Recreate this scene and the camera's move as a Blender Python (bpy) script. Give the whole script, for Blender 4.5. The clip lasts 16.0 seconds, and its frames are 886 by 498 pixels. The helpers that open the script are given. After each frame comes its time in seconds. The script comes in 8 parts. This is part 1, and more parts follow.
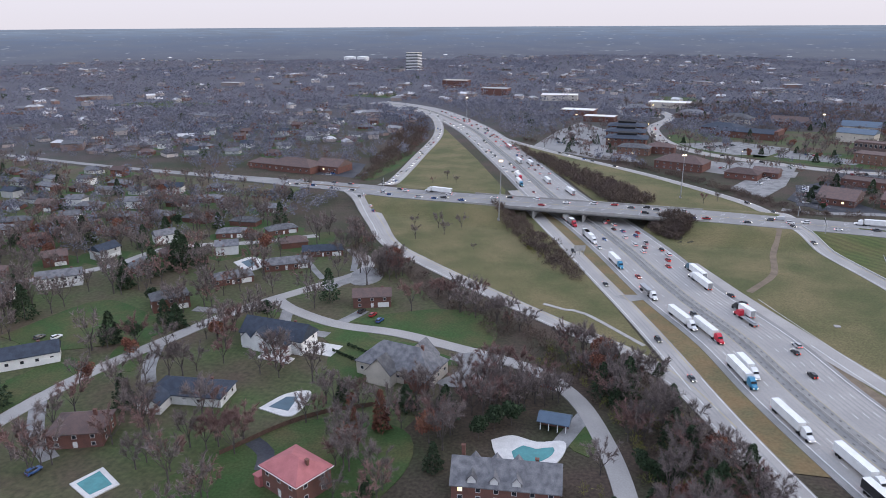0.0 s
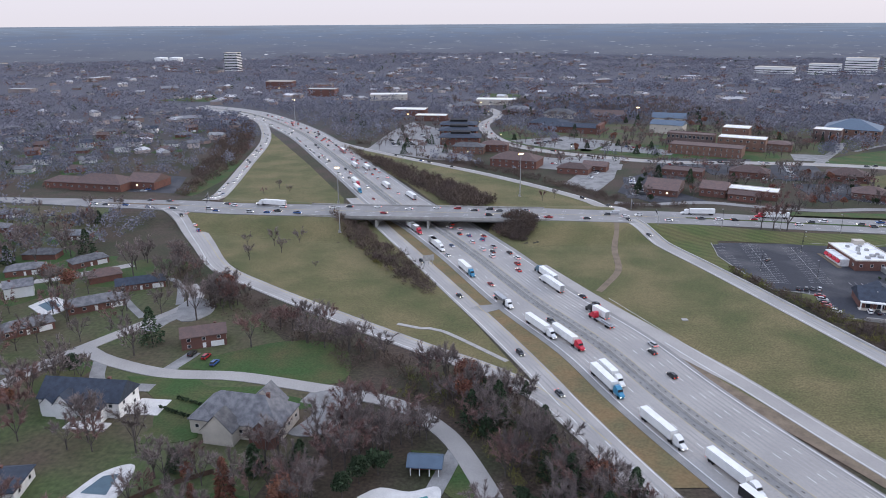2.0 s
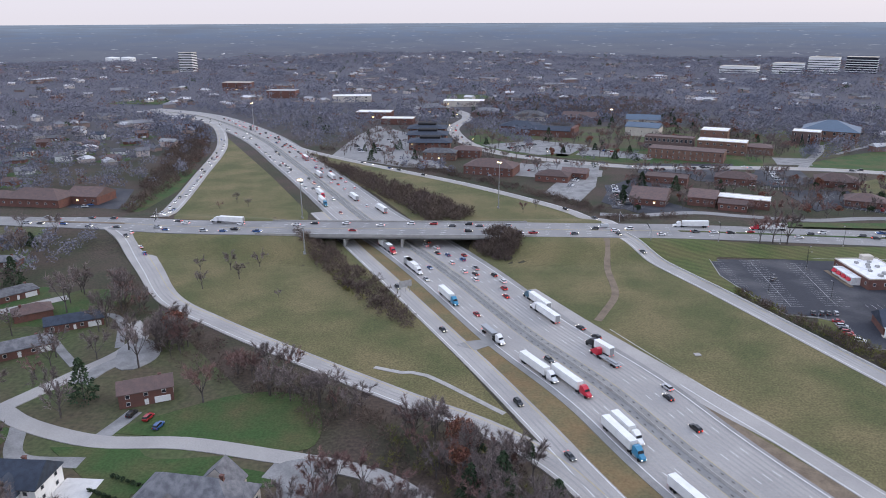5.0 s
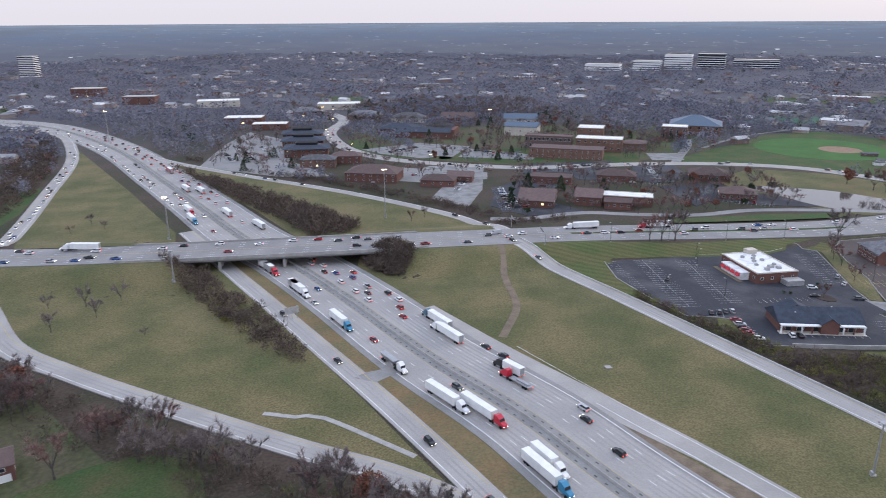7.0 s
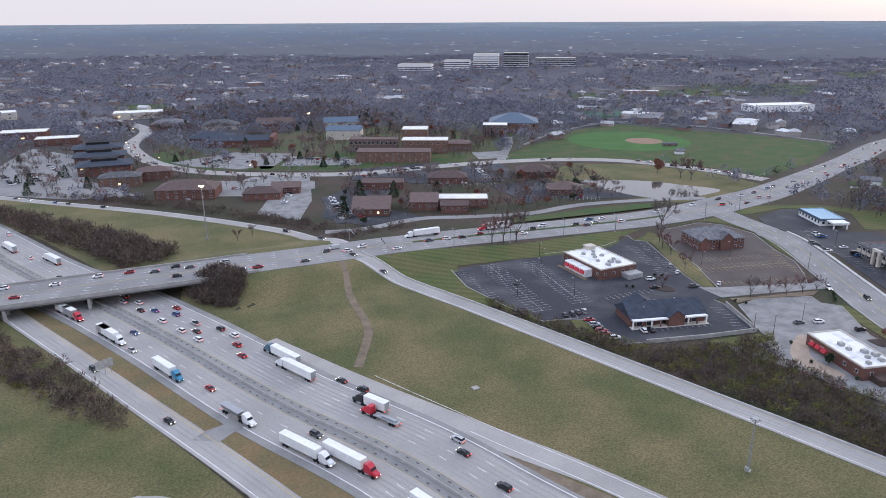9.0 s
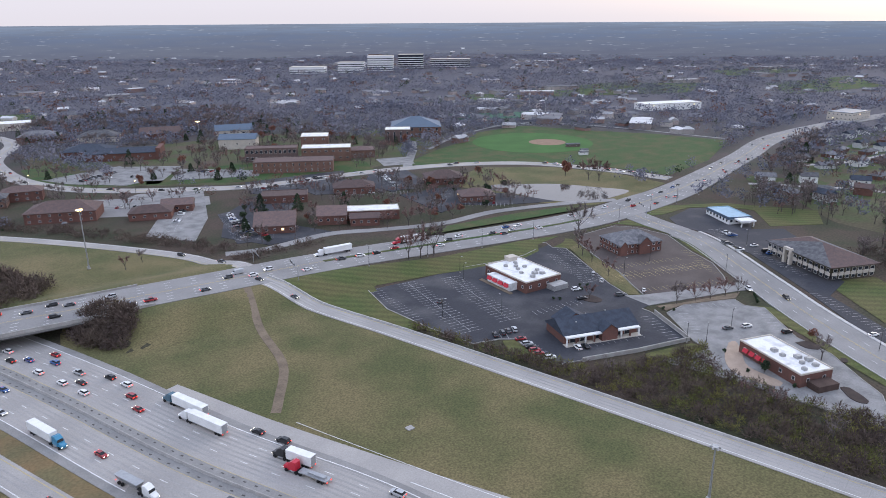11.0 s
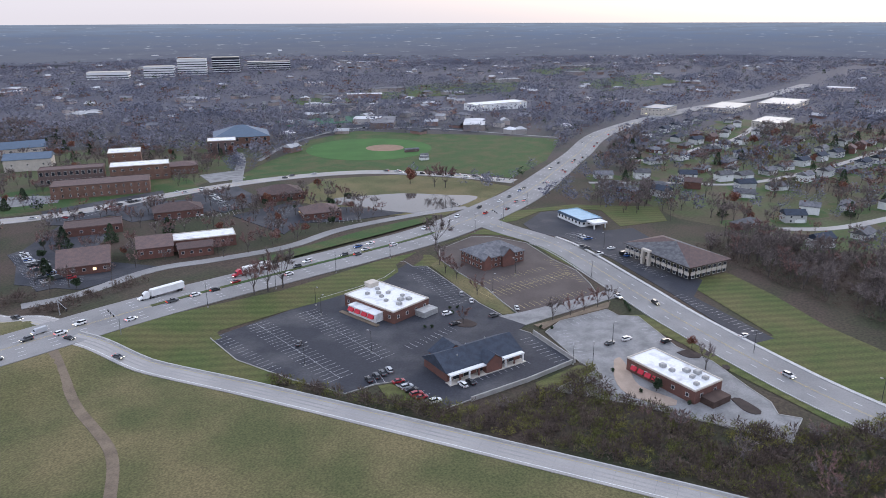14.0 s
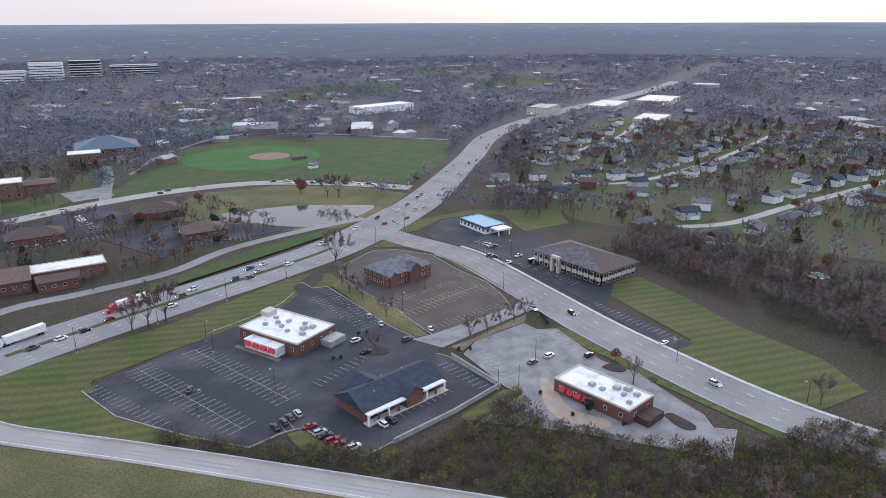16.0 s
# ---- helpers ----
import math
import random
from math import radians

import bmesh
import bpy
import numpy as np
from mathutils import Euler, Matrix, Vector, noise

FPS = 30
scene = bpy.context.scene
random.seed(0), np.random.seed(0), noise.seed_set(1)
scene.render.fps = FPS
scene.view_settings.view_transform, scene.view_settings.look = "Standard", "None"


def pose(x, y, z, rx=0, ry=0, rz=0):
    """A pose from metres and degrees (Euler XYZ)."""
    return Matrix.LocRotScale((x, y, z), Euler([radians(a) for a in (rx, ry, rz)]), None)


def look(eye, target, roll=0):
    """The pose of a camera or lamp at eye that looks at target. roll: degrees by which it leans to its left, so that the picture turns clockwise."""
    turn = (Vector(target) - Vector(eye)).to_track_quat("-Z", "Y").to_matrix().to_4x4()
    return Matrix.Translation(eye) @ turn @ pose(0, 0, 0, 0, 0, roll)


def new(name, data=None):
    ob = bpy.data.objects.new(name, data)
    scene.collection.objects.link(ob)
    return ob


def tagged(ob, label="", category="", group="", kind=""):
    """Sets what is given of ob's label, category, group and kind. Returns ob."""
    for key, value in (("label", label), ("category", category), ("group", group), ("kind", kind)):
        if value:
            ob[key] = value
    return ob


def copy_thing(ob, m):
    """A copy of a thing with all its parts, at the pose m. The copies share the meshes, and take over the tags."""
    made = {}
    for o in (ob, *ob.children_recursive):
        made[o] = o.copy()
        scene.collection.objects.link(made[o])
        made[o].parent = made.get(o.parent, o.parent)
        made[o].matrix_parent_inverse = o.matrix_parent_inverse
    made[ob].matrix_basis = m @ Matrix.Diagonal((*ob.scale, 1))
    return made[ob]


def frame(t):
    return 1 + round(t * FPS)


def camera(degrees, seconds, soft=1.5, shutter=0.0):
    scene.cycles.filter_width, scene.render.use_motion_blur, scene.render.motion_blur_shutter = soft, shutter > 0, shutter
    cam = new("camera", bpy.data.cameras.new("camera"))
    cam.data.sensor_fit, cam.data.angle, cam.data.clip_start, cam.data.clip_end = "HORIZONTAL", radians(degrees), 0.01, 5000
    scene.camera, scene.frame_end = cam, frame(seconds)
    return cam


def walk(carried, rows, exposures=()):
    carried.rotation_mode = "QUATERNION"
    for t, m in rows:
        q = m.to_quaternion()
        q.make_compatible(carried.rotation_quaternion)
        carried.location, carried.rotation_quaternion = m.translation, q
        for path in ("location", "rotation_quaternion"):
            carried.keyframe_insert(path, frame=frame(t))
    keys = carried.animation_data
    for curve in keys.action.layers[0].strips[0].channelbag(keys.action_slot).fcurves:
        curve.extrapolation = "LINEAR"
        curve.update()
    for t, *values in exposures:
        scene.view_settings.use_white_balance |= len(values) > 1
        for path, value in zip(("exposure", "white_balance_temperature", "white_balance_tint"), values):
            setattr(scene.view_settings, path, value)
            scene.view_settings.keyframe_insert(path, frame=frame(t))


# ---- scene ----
cam = camera(64.3, 16.0, soft=0.7, shutter=0.3)
PATH = [
    (0, (36.042, -449.541, 122.803), (35.617, -447.684, 122.193), -0.3),
    (0.5, (34.38, -443.339, 122.944), (34.001, -441.473, 122.333), -0.3),
    (1, (33.034, -436.866, 122.974), (32.779, -434.98, 122.361), -0.3),
    (1.5, (30.856, -430.125, 122.753), (30.779, -428.223, 122.139), -0.3),
    (2, (29.123, -423.139, 122.859), (29.153, -421.236, 122.243), -0.3),
    (2.5, (27.418, -416.621, 123.145), (27.462, -414.719, 122.526), -0.3),
    (3, (26.45, -409.777, 123.078), (26.495, -407.876, 122.459), -0.3),
    (5.5, (22.194, -376.75, 122.515), (22.372, -374.856, 121.896), -0.3),
    (6, (21.584, -370.552, 122.627), (21.818, -368.664, 122.008), -0.4),
    (6.5, (21.532, -363.78, 122.167), (21.853, -361.905, 121.548), -0.3),
    (7, (21.572, -357.208, 122.082), (22.038, -355.364, 121.462), -0.3),
    (7.5, (21.519, -350.422, 121.577), (22.128, -348.621, 120.958), -0.3),
    (8, (21.508, -343.791, 121.588), (22.244, -342.037, 120.968), -0.3),
    (8.5, (21.634, -336.771, 121.363), (22.488, -335.072, 120.743), -0.3),
    (9, (22.295, -329.819, 121.119), (23.222, -328.158, 120.499), -0.3),
    (11.5, (30.206, -299.064, 121.769), (31.427, -297.606, 121.15), -0.4),
    (12, (32.458, -293.023, 121.721), (33.735, -291.614, 121.102), -0.4),
    (12.5, (34.204, -287.777, 121.887), (35.533, -286.417, 121.268), -0.3),
    (13, (37.467, -281.841, 121.727), (38.854, -280.539, 121.108), -0.3),
    (13.5, (40.26, -276.345, 121.947), (41.705, -275.108, 121.327), -0.3),
    (14, (43.749, -270.333, 121.624), (45.249, -269.164, 121.005), -0.2),
    (14.5, (46.862, -265.134, 121.817), (48.413, -264.034, 121.196), -0.2),
    (15, (50.798, -260.292, 121.997), (52.394, -259.259, 121.377), -0.3),
    (15.5, (55.08, -255.059, 121.6), (56.72, -254.096, 120.98), -0.3),
    (16, (59.173, -249.936, 121.502), (60.847, -249.033, 120.883), -0.2),
]
walk(cam, [(t, look(eye, target, roll)) for t, eye, target, roll in PATH])

# ---------------------------------------------------------------- light
SUN_AZ = radians(80)          # clockwise from +y: the glow stands beyond the crossroads
world = bpy.data.worlds.new("world")
scene.world = world
world.use_nodes = True
wn = world.node_tree
sky = wn.nodes.new("ShaderNodeTexSky")
sky.sky_type, sky.sun_disc = "NISHITA", False
sky.sun_elevation, sky.sun_rotation = radians(9), SUN_AZ
sky.air_density, sky.dust_density, sky.ozone_density = 1.0, 4.0, 2.0
# high thin cloud: pinkish at the horizon, blue-grey overhead
where = wn.nodes.new("ShaderNodeTexCoord")
split = wn.nodes.new("ShaderNodeSeparateXYZ")
rise = wn.nodes.new("ShaderNodeMapRange")
rise.inputs[1].default_value, rise.inputs[2].default_value = 0.0, 0.5
cloud = wn.nodes.new("ShaderNodeMix")
cloud.data_type = "RGBA"
cloud.inputs[6].default_value, cloud.inputs[7].default_value = (5.1, 4.88, 5.4, 1), (6.55, 7.3, 9.6, 1)
soft_sky = wn.nodes.new("ShaderNodeMix")
soft_sky.data_type = "RGBA"
soft_sky.inputs[0].default_value = 0.8
wn.links.new(where.outputs["Generated"], split.inputs[0])
wn.links.new(split.outputs["Z"], rise.inputs[0])
wn.links.new(rise.outputs[0], cloud.inputs[0])
wn.links.new(cloud.outputs[2], soft_sky.inputs[7])
wn.links.new(sky.outputs[0], soft_sky.inputs[6])
wn.links.new(soft_sky.outputs[2], wn.nodes["Background"].inputs[0])
wn.nodes["Background"].inputs[1].default_value = 0.13
sun = new("sun", bpy.data.lights.new("sun", "SUN"))
sun.data.energy, sun.data.angle, sun.data.color = 0.6, radians(25), (1.0, 0.9, 0.82)
sun.matrix_world = look((0, 0, 300), (-300 * math.sin(SUN_AZ), -300 * math.cos(SUN_AZ), 190))
scene.view_settings.exposure = 0.58

# ---------------------------------------------------------------- materials
def mat(name, base, rough=0.8, vary=0.18, scale=0.3, fine=4.0, metal=0.0, bump=0.0, second=None, share=0.5, per_object=0.0, island=0.0, stripes=0.0):
    """A surface with two scales of variation: broad patches towards a second colour, and a fine grain."""
    m = bpy.data.materials.new(name)
    m.use_nodes = True
    n, l = m.node_tree.nodes, m.node_tree.links
    b = n["Principled BSDF"]
    b.inputs["Roughness"].default_value, b.inputs["Metallic"].default_value = rough, metal
    b.inputs["Specular IOR Level"].default_value = 0.3
    geo = n.new("ShaderNodeNewGeometry")
    big, small = n.new("ShaderNodeTexNoise"), n.new("ShaderNodeTexNoise")
    big.inputs["Scale"].default_value, big.inputs["Detail"].default_value = scale, 6
    small.inputs["Scale"].default_value, small.inputs["Detail"].default_value = fine, 3
    ramp = n.new("ShaderNodeMapRange")
    ramp.inputs[1].default_value, ramp.inputs[2].default_value = share - 0.14, share + 0.14
    mix = n.new("ShaderNodeMix")
    mix.data_type = "RGBA"
    two = second or tuple(c * (1 - 1.4 * vary) for c in base)
    mix.inputs[6].default_value, mix.inputs[7].default_value = (*base, 1), (*two, 1)
    hsv = n.new("ShaderNodeHueSaturation")
    val = n.new("ShaderNodeMapRange")
    val.inputs[1].default_value, val.inputs[2].default_value = 0.25, 0.75
    val.inputs[3].default_value, val.inputs[4].default_value = 1 - vary, 1 + vary
    for a, c in ((geo.outputs["Position"], big.inputs["Vector"]), (geo.outputs["Position"], small.inputs["Vector"]),
                 (big.outputs["Fac"], ramp.inputs[0]), (ramp.outputs[0], mix.inputs[0]), (small.outputs["Fac"], val.inputs[0]),
                 (mix.outputs[2], hsv.inputs["Color"]), (hsv.outputs[0], b.inputs["Base Color"])):
        l.new(a, c)
    last = val.outputs[0]
    for amount, source in ((per_object, "object"), (island, "island")):
        if amount:
            rnd = n.new("ShaderNodeObjectInfo").outputs["Random"] if source == "object" else geo.outputs["Random Per Island"]
            r2, mul = n.new("ShaderNodeMapRange"), n.new("ShaderNodeMath")
            r2.inputs[3].default_value, r2.inputs[4].default_value = 1 - amount, 1 + amount
            mul.operation = "MULTIPLY"
            l.new(rnd, r2.inputs[0]), l.new(r2.outputs[0], mul.inputs[0]), l.new(last, mul.inputs[1])
            last = mul.outputs[0]
    if stripes:
        wave, r3, mul = n.new("ShaderNodeTexWave"), n.new("ShaderNodeMapRange"), n.new("ShaderNodeMath")
        wave.bands_direction = "DIAGONAL"
        wave.inputs["Scale"].default_value, wave.inputs["Distortion"].default_value, wave.inputs["Detail Scale"].default_value = 0.085, 1.5, 0.1
        r3.inputs[3].default_value, r3.inputs[4].default_value, mul.operation = 0.86, 1.12, "MULTIPLY"
        l.new(geo.outputs["Position"], wave.inputs["Vector"]), l.new(wave.outputs["Fac"], r3.inputs[0])
        l.new(r3.outputs[0], mul.inputs[0]), l.new(last, mul.inputs[1])
        last = mul.outputs[0]
    l.new(last, hsv.inputs["Value"])
    if bump:
        bp = n.new("ShaderNodeBump")
        bp.inputs["Strength"].default_value, bp.inputs["Distance"].default_value = bump, 0.1
        l.new(small.outputs["Fac"], bp.inputs["Height"]), l.new(bp.outputs[0], b.inputs["Normal"])
    return m


def glow(name, colour, power):
    m = mat(name, colour, 0.4, 0.05)
    b = m.node_tree.nodes["Principled BSDF"]
    b.inputs["Emission Color"].default_value, b.inputs["Emission Strength"].default_value = (*colour, 1), power
    return m


M = {
    "ground": mat("leaf_litter_and_grass", (0.068, 0.049, 0.037), 0.95, 0.45, 0.03, 0.9, second=(0.036, 0.042, 0.02), share=0.53, bump=0.5),
    "verge": mat("dormant_verge_grass", (0.152, 0.126, 0.06), 0.95, 0.42, 0.035, 1.5, second=(0.082, 0.088, 0.034), share=0.5, bump=0.6),
    "lawn": mat("mown_lawn", (0.04, 0.078, 0.022), 0.95, 0.3, 0.06, 1.3, second=(0.085, 0.08, 0.034), share=0.56, bump=0.4),
    "garden": mat("patchy_garden_grass", (0.066, 0.088, 0.033), 0.95, 0.34, 0.03, 0.6, second=(0.09, 0.068, 0.046), share=0.5, bump=0.3),
    "striped": mat("mown_striped_lawn", (0.07, 0.09, 0.026), 0.95, 0.3, 0.05, 1.4, second=(0.105, 0.098, 0.038), share=0.52, bump=0.3, stripes=0.95),
    "brownlot": mat("brown_worn_asphalt", (0.075, 0.06, 0.056), 0.88, 0.16, 0.08, 1.5, second=(0.1, 0.082, 0.075)),
    "dry": mat("dry_median_grass", (0.19, 0.13, 0.065), 0.95, 0.2, 0.1, 1.2, second=(0.14, 0.12, 0.06), bump=0.3),
    "concrete": mat("worn_concrete_road", (0.37, 0.35, 0.325), 0.85, 0.13, 0.05, 2.5, second=(0.3, 0.285, 0.268), share=0.5),
    "shoulder": mat("dirty_concrete_shoulder", (0.27, 0.262, 0.25), 0.9, 0.13, 0.12, 2.0),
    "asphalt": mat("grey_asphalt", (0.265, 0.257, 0.248), 0.88, 0.14, 0.05, 2.0, second=(0.21, 0.205, 0.2)),
    "lot": mat("dark_sealed_asphalt", (0.036, 0.038, 0.047), 0.85, 0.22, 0.05, 1.5, second=(0.085, 0.084, 0.088), share=0.6),
    "oldlot": mat("pale_worn_parking_concrete", (0.26, 0.255, 0.248), 0.9, 0.16, 0.15, 2.0, second=(0.165, 0.163, 0.16), share=0.55),
    "paint": mat("road_paint_white", (0.72, 0.72, 0.7), 0.7, 0.12, 0.6, 3.0),
    "bay_paint": mat("faded_bay_paint", (0.5, 0.5, 0.5), 0.8, 0.3, 0.6, 3.0),
    "track": mat("tyre_worn_concrete", (0.285, 0.275, 0.262), 0.8, 0.14, 0.06, 2.0, second=(0.33, 0.315, 0.3)),
    "rumble": mat("dark_drain_marks", (0.1, 0.095, 0.09), 0.9, 0.2, 0.5),
    "yellow": mat("road_paint_yellow", (0.5, 0.4, 0.18), 0.7, 0.12, 0.6, 3.0),
    "barrier": mat("barrier_concrete", (0.38, 0.365, 0.34), 0.9, 0.15, 0.3, 3.0),
    "soil": mat("bare_soil", (0.2, 0.155, 0.11), 0.95, 0.2, 0.2, 2.0),
    "water": mat("still_pond_water", (0.09, 0.085, 0.08), 0.06, 0.1, 0.05, 0.5),
    "steel": mat("galvanised_steel", (0.4, 0.41, 0.42), 0.5, 0.1, 1.0, 6.0, metal=0.6),
}

# ---------------------------------------------------------------- building helpers
class Shape:
    """Vertices and faces of one mesh, gathered piece by piece."""
    def __init__(self):
        self.v, self.f = [], []

    def add(self, verts, faces):
        n = len(self.v)
        self.v += [tuple(p) for p in verts]
        self.f += [tuple(n + i for i in f) for f in faces]
        return self

    def box(self, x0, x1, y0, y1, z0, z1):
        v = [(x, y, z) for z in (z0, z1) for x, y in ((x0, y0), (x1, y0), (x1, y1), (x0, y1))]
        return self.add(v, [(3, 2, 1, 0), (4, 5, 6, 7), (0, 1, 5, 4), (1, 2, 6, 5), (2, 3, 7, 6), (3, 0, 4, 7)])

    def tube(self, a, b, ra, rb, sides=6):
        a, b = Vector(a), Vector(b)
        u = (b - a).orthogonal().normalized()
        w = (b - a).normalized().cross(u)
        ring = lambda c, r: [c + r * (math.cos(2 * math.pi * k / sides) * u + math.sin(2 * math.pi * k / sides) * w) for k in range(sides)]
        f = [(k, (k + 1) % sides, sides + (k + 1) % sides, sides + k) for k in range(sides)]
        return self.add(ring(a, ra) + ring(b, rb), f + [tuple(range(sides))[::-1], tuple(range(sides, 2 * sides))])

    def slab(self, outline, z0, z1):
        n = len(outline)
        v = [(x, y, z0) for x, y in outline] + [(x, y, z1) for x, y in outline]
        return self.add(v, [tuple(range(n))[::-1], tuple(range(n, 2 * n))] + [(k, (k + 1) % n, n + (k + 1) % n, n + k) for k in range(n)])

    def mesh(self, name, material, smooth=False):
        me = bpy.data.meshes.new(name)
        me.from_pydata(self.v, [], self.f)
        me.materials.append(material)
        if smooth:
            me.polygons.foreach_set("use_smooth", [True] * len(me.polygons))
        me.update()
        return me


def part(name, shape, material, parent, label="", smooth=False):
    ob = new(name, shape if isinstance(shape, bpy.types.Mesh) else shape.mesh(name, material, smooth))
    ob.parent = parent
    if label:
        ob["label"] = label
    return ob


def thing(name, label, category, m=None, group="", kind=""):
    ob = new(name)
    if m is not None:
        ob.matrix_world = m
    return tagged(ob, label, category, group, kind)


def structure(name, shape, material, label, category, kind="structure"):
    return tagged(new(name, shape.mesh(name, material)), label, category, "", kind)


def spline(pts, step=6.0):
    """Points every step metres or so on a smooth curve through the given ones."""
    p = [np.array(q, float) for q in pts]
    p = [2 * p[0] - p[1]] + p + [2 * p[-1] - p[-2]]
    out = []
    for a, b, c, d in zip(p, p[1:], p[2:], p[3:]):
        n = max(2, int(np.linalg.norm(c - b) / step))
        for k in range(n):
            t = k / n
            out.append(0.5 * (2 * b + (c - a) * t + (2 * a - 5 * b + 4 * c - d) * t * t + (3 * b - a - 3 * c + d) * t ** 3))
    return np.array(out + [p[-2]])


def normals(line):
    d = np.gradient(line[:, :2], axis=0)
    d /= np.linalg.norm(d, axis=1)[:, None]
    return np.stack([d[:, 1], -d[:, 0]], 1)          # to the right of travel


def away(line, xy):
    """Distance of points to a polyline's vertices, and the signed offset to its right."""
    xy = np.asarray(xy, float)
    nrm = normals(line)
    best, side = np.full(len(xy), 1e9), np.zeros(len(xy))
    for k in range(0, len(line)):
        d = xy - line[k, :2]
        r = np.hypot(d[:, 0], d[:, 1])
        near = r < best
        best[near], side[near] = r[near], (d @ nrm[k])[near]
    return best, side


def smooth01(a, b, v):
    t = np.clip((v - a) / (b - a), 0, 1)
    return t * t * (3 - 2 * t)


# ---------------------------------------------------------------- lines of the plan
HIGHWAY = spline([(235, -560), (160, -350), (113, -226), (96, -171), (75, -121), (52, -54), (30, 3), (4, 58), (-27, 145), (-60, 236), (-120, 394), (-200, 545), (-262, 620), (-330, 670)], 8)
OVERPASS = spline([(-620, 150), (-420, 105), (-300, 84), (-214, 67), (-150, 51), (-100, 34), (-33, 17.7), (63, 6.8), (130, 5), (190, 5), (259, -3), (305, -10.7), (366, -18), (431, -14), (495, -4), (637, 34), (789, 74), (1022, 74), (1365, 34), (2051, 29)], 6)


def deck_height(x):
    return np.interp(x, (-330, -200, -105, -50, 0, 50, 100, 190, 260, 340), (0, 1.4, 4.2, 6.3, 6.9, 6.9, 6.3, 2.9, 0.9, 0))


def height(x, y):
    """The lie of the land: an embankment that carries the crossing road, the motorway's cut, and hills far off."""
    x, y = np.atleast_1d(np.asarray(x, float)), np.atleast_1d(np.asarray(y, float))
    cy = np.interp(x, OVERPASS[:, 0], OVERPASS[:, 1])
    bank = deck_height(x) * (1 - smooth01(17, 48, np.abs(y - cy)))
    hx = np.interp(y, HIGHWAY[:, 1], HIGHWAY[:, 0])
    off = (x - hx) * 0.93
    cut = smooth01(33, 48, off) + smooth01(44, 60, -off)
    r = np.hypot(x - 100, y)
    hills = 60 * smooth01(2300, 5200, r)
    rolling = 7 * np.sin(x / 310 + 1.3) * np.sin(y / 270 + 0.4) * smooth01(700, 1500, r)
    return bank * np.clip(cut, 0, 1) + hills + rolling


def ribbon(line, left, right, lift=0.3, skirt=1.0, level=None):
    """A strip along a line: metres to its left and right (numbers or arrays), on the land or at a level."""
    nrm = normals(line)
    left, right = np.broadcast_to(left, len(line)), np.broadcast_to(right, len(line))
    z = (height(line[:, 0], line[:, 1]) if level is None else np.broadcast_to(level, len(line))) + lift
    a, b = line[:, :2] - nrm * left[:, None], line[:, :2] + nrm * right[:, None]
    v, f = [], []
    for k in range(len(line)):
        v += [(*a[k], z[k] - skirt), (*a[k], z[k]), (*b[k], z[k]), (*b[k], z[k] - skirt)]
        if k:
            i = 4 * k
            f += [(i - 4 + c, i - 3 + c, i + 1 + c, i + c) for c in range(3)]
    return Shape().add(v, [q[::-1] for q in f])


def stripe(shape, line, offset, width, lift, dash=0, gap=0, level=None, start=0.0):
    """Painted line at an offset to the right of a line, whole or dashed."""
    nrm = normals(line)
    p = line[:, :2] + nrm * offset
    z = (height(line[:, 0], line[:, 1]) if level is None else np.broadcast_to(level, len(line))) + lift
    s = np.r_[0, np.cumsum(np.hypot(*np.diff(p, axis=0).T))]
    cuts = [(s[0], s[-1])] if not dash else [(a, a + dash) for a in np.arange(start, s[-1] - dash, dash + gap)]
    for a, b in cuts:
        q = np.unique(np.r_[a, s[(s > a) & (s < b)], b])
        x, y, h = np.interp(q, s, p[:, 0]), np.interp(q, s, p[:, 1]), np.interp(q, s, z)
        nx, ny = np.interp(q, s, nrm[:, 0]) * width / 2, np.interp(q, s, nrm[:, 1]) * width / 2
        v = []
        for k in range(len(q)):
            v += [(x[k] - nx[k], y[k] - ny[k], h[k]), (x[k] + nx[k], y[k] + ny[k], h[k])]
        shape.add(v, [(2 * k, 2 * k + 1, 2 * k + 3, 2 * k + 2)[::-1] if False else (2 * k + 1, 2 * k, 2 * k + 2, 2 * k + 3)[::-1] for k in range(len(q) - 1)])
    return shape


def patch(outline, lift, thick=0.5, smooth_step=0):
    """A flat sheet of lawn or paving on level land."""
    if smooth_step:
        outline = [tuple(q) for q in spline(list(outline) + [outline[0]], smooth_step)[:-1]]
    area = sum(a[0] * b[1] - b[0] * a[1] for a, b in zip(outline, outline[1:] + outline[:1]))
    return Shape().slab(outline if area > 0 else outline[::-1], lift - thick, lift)

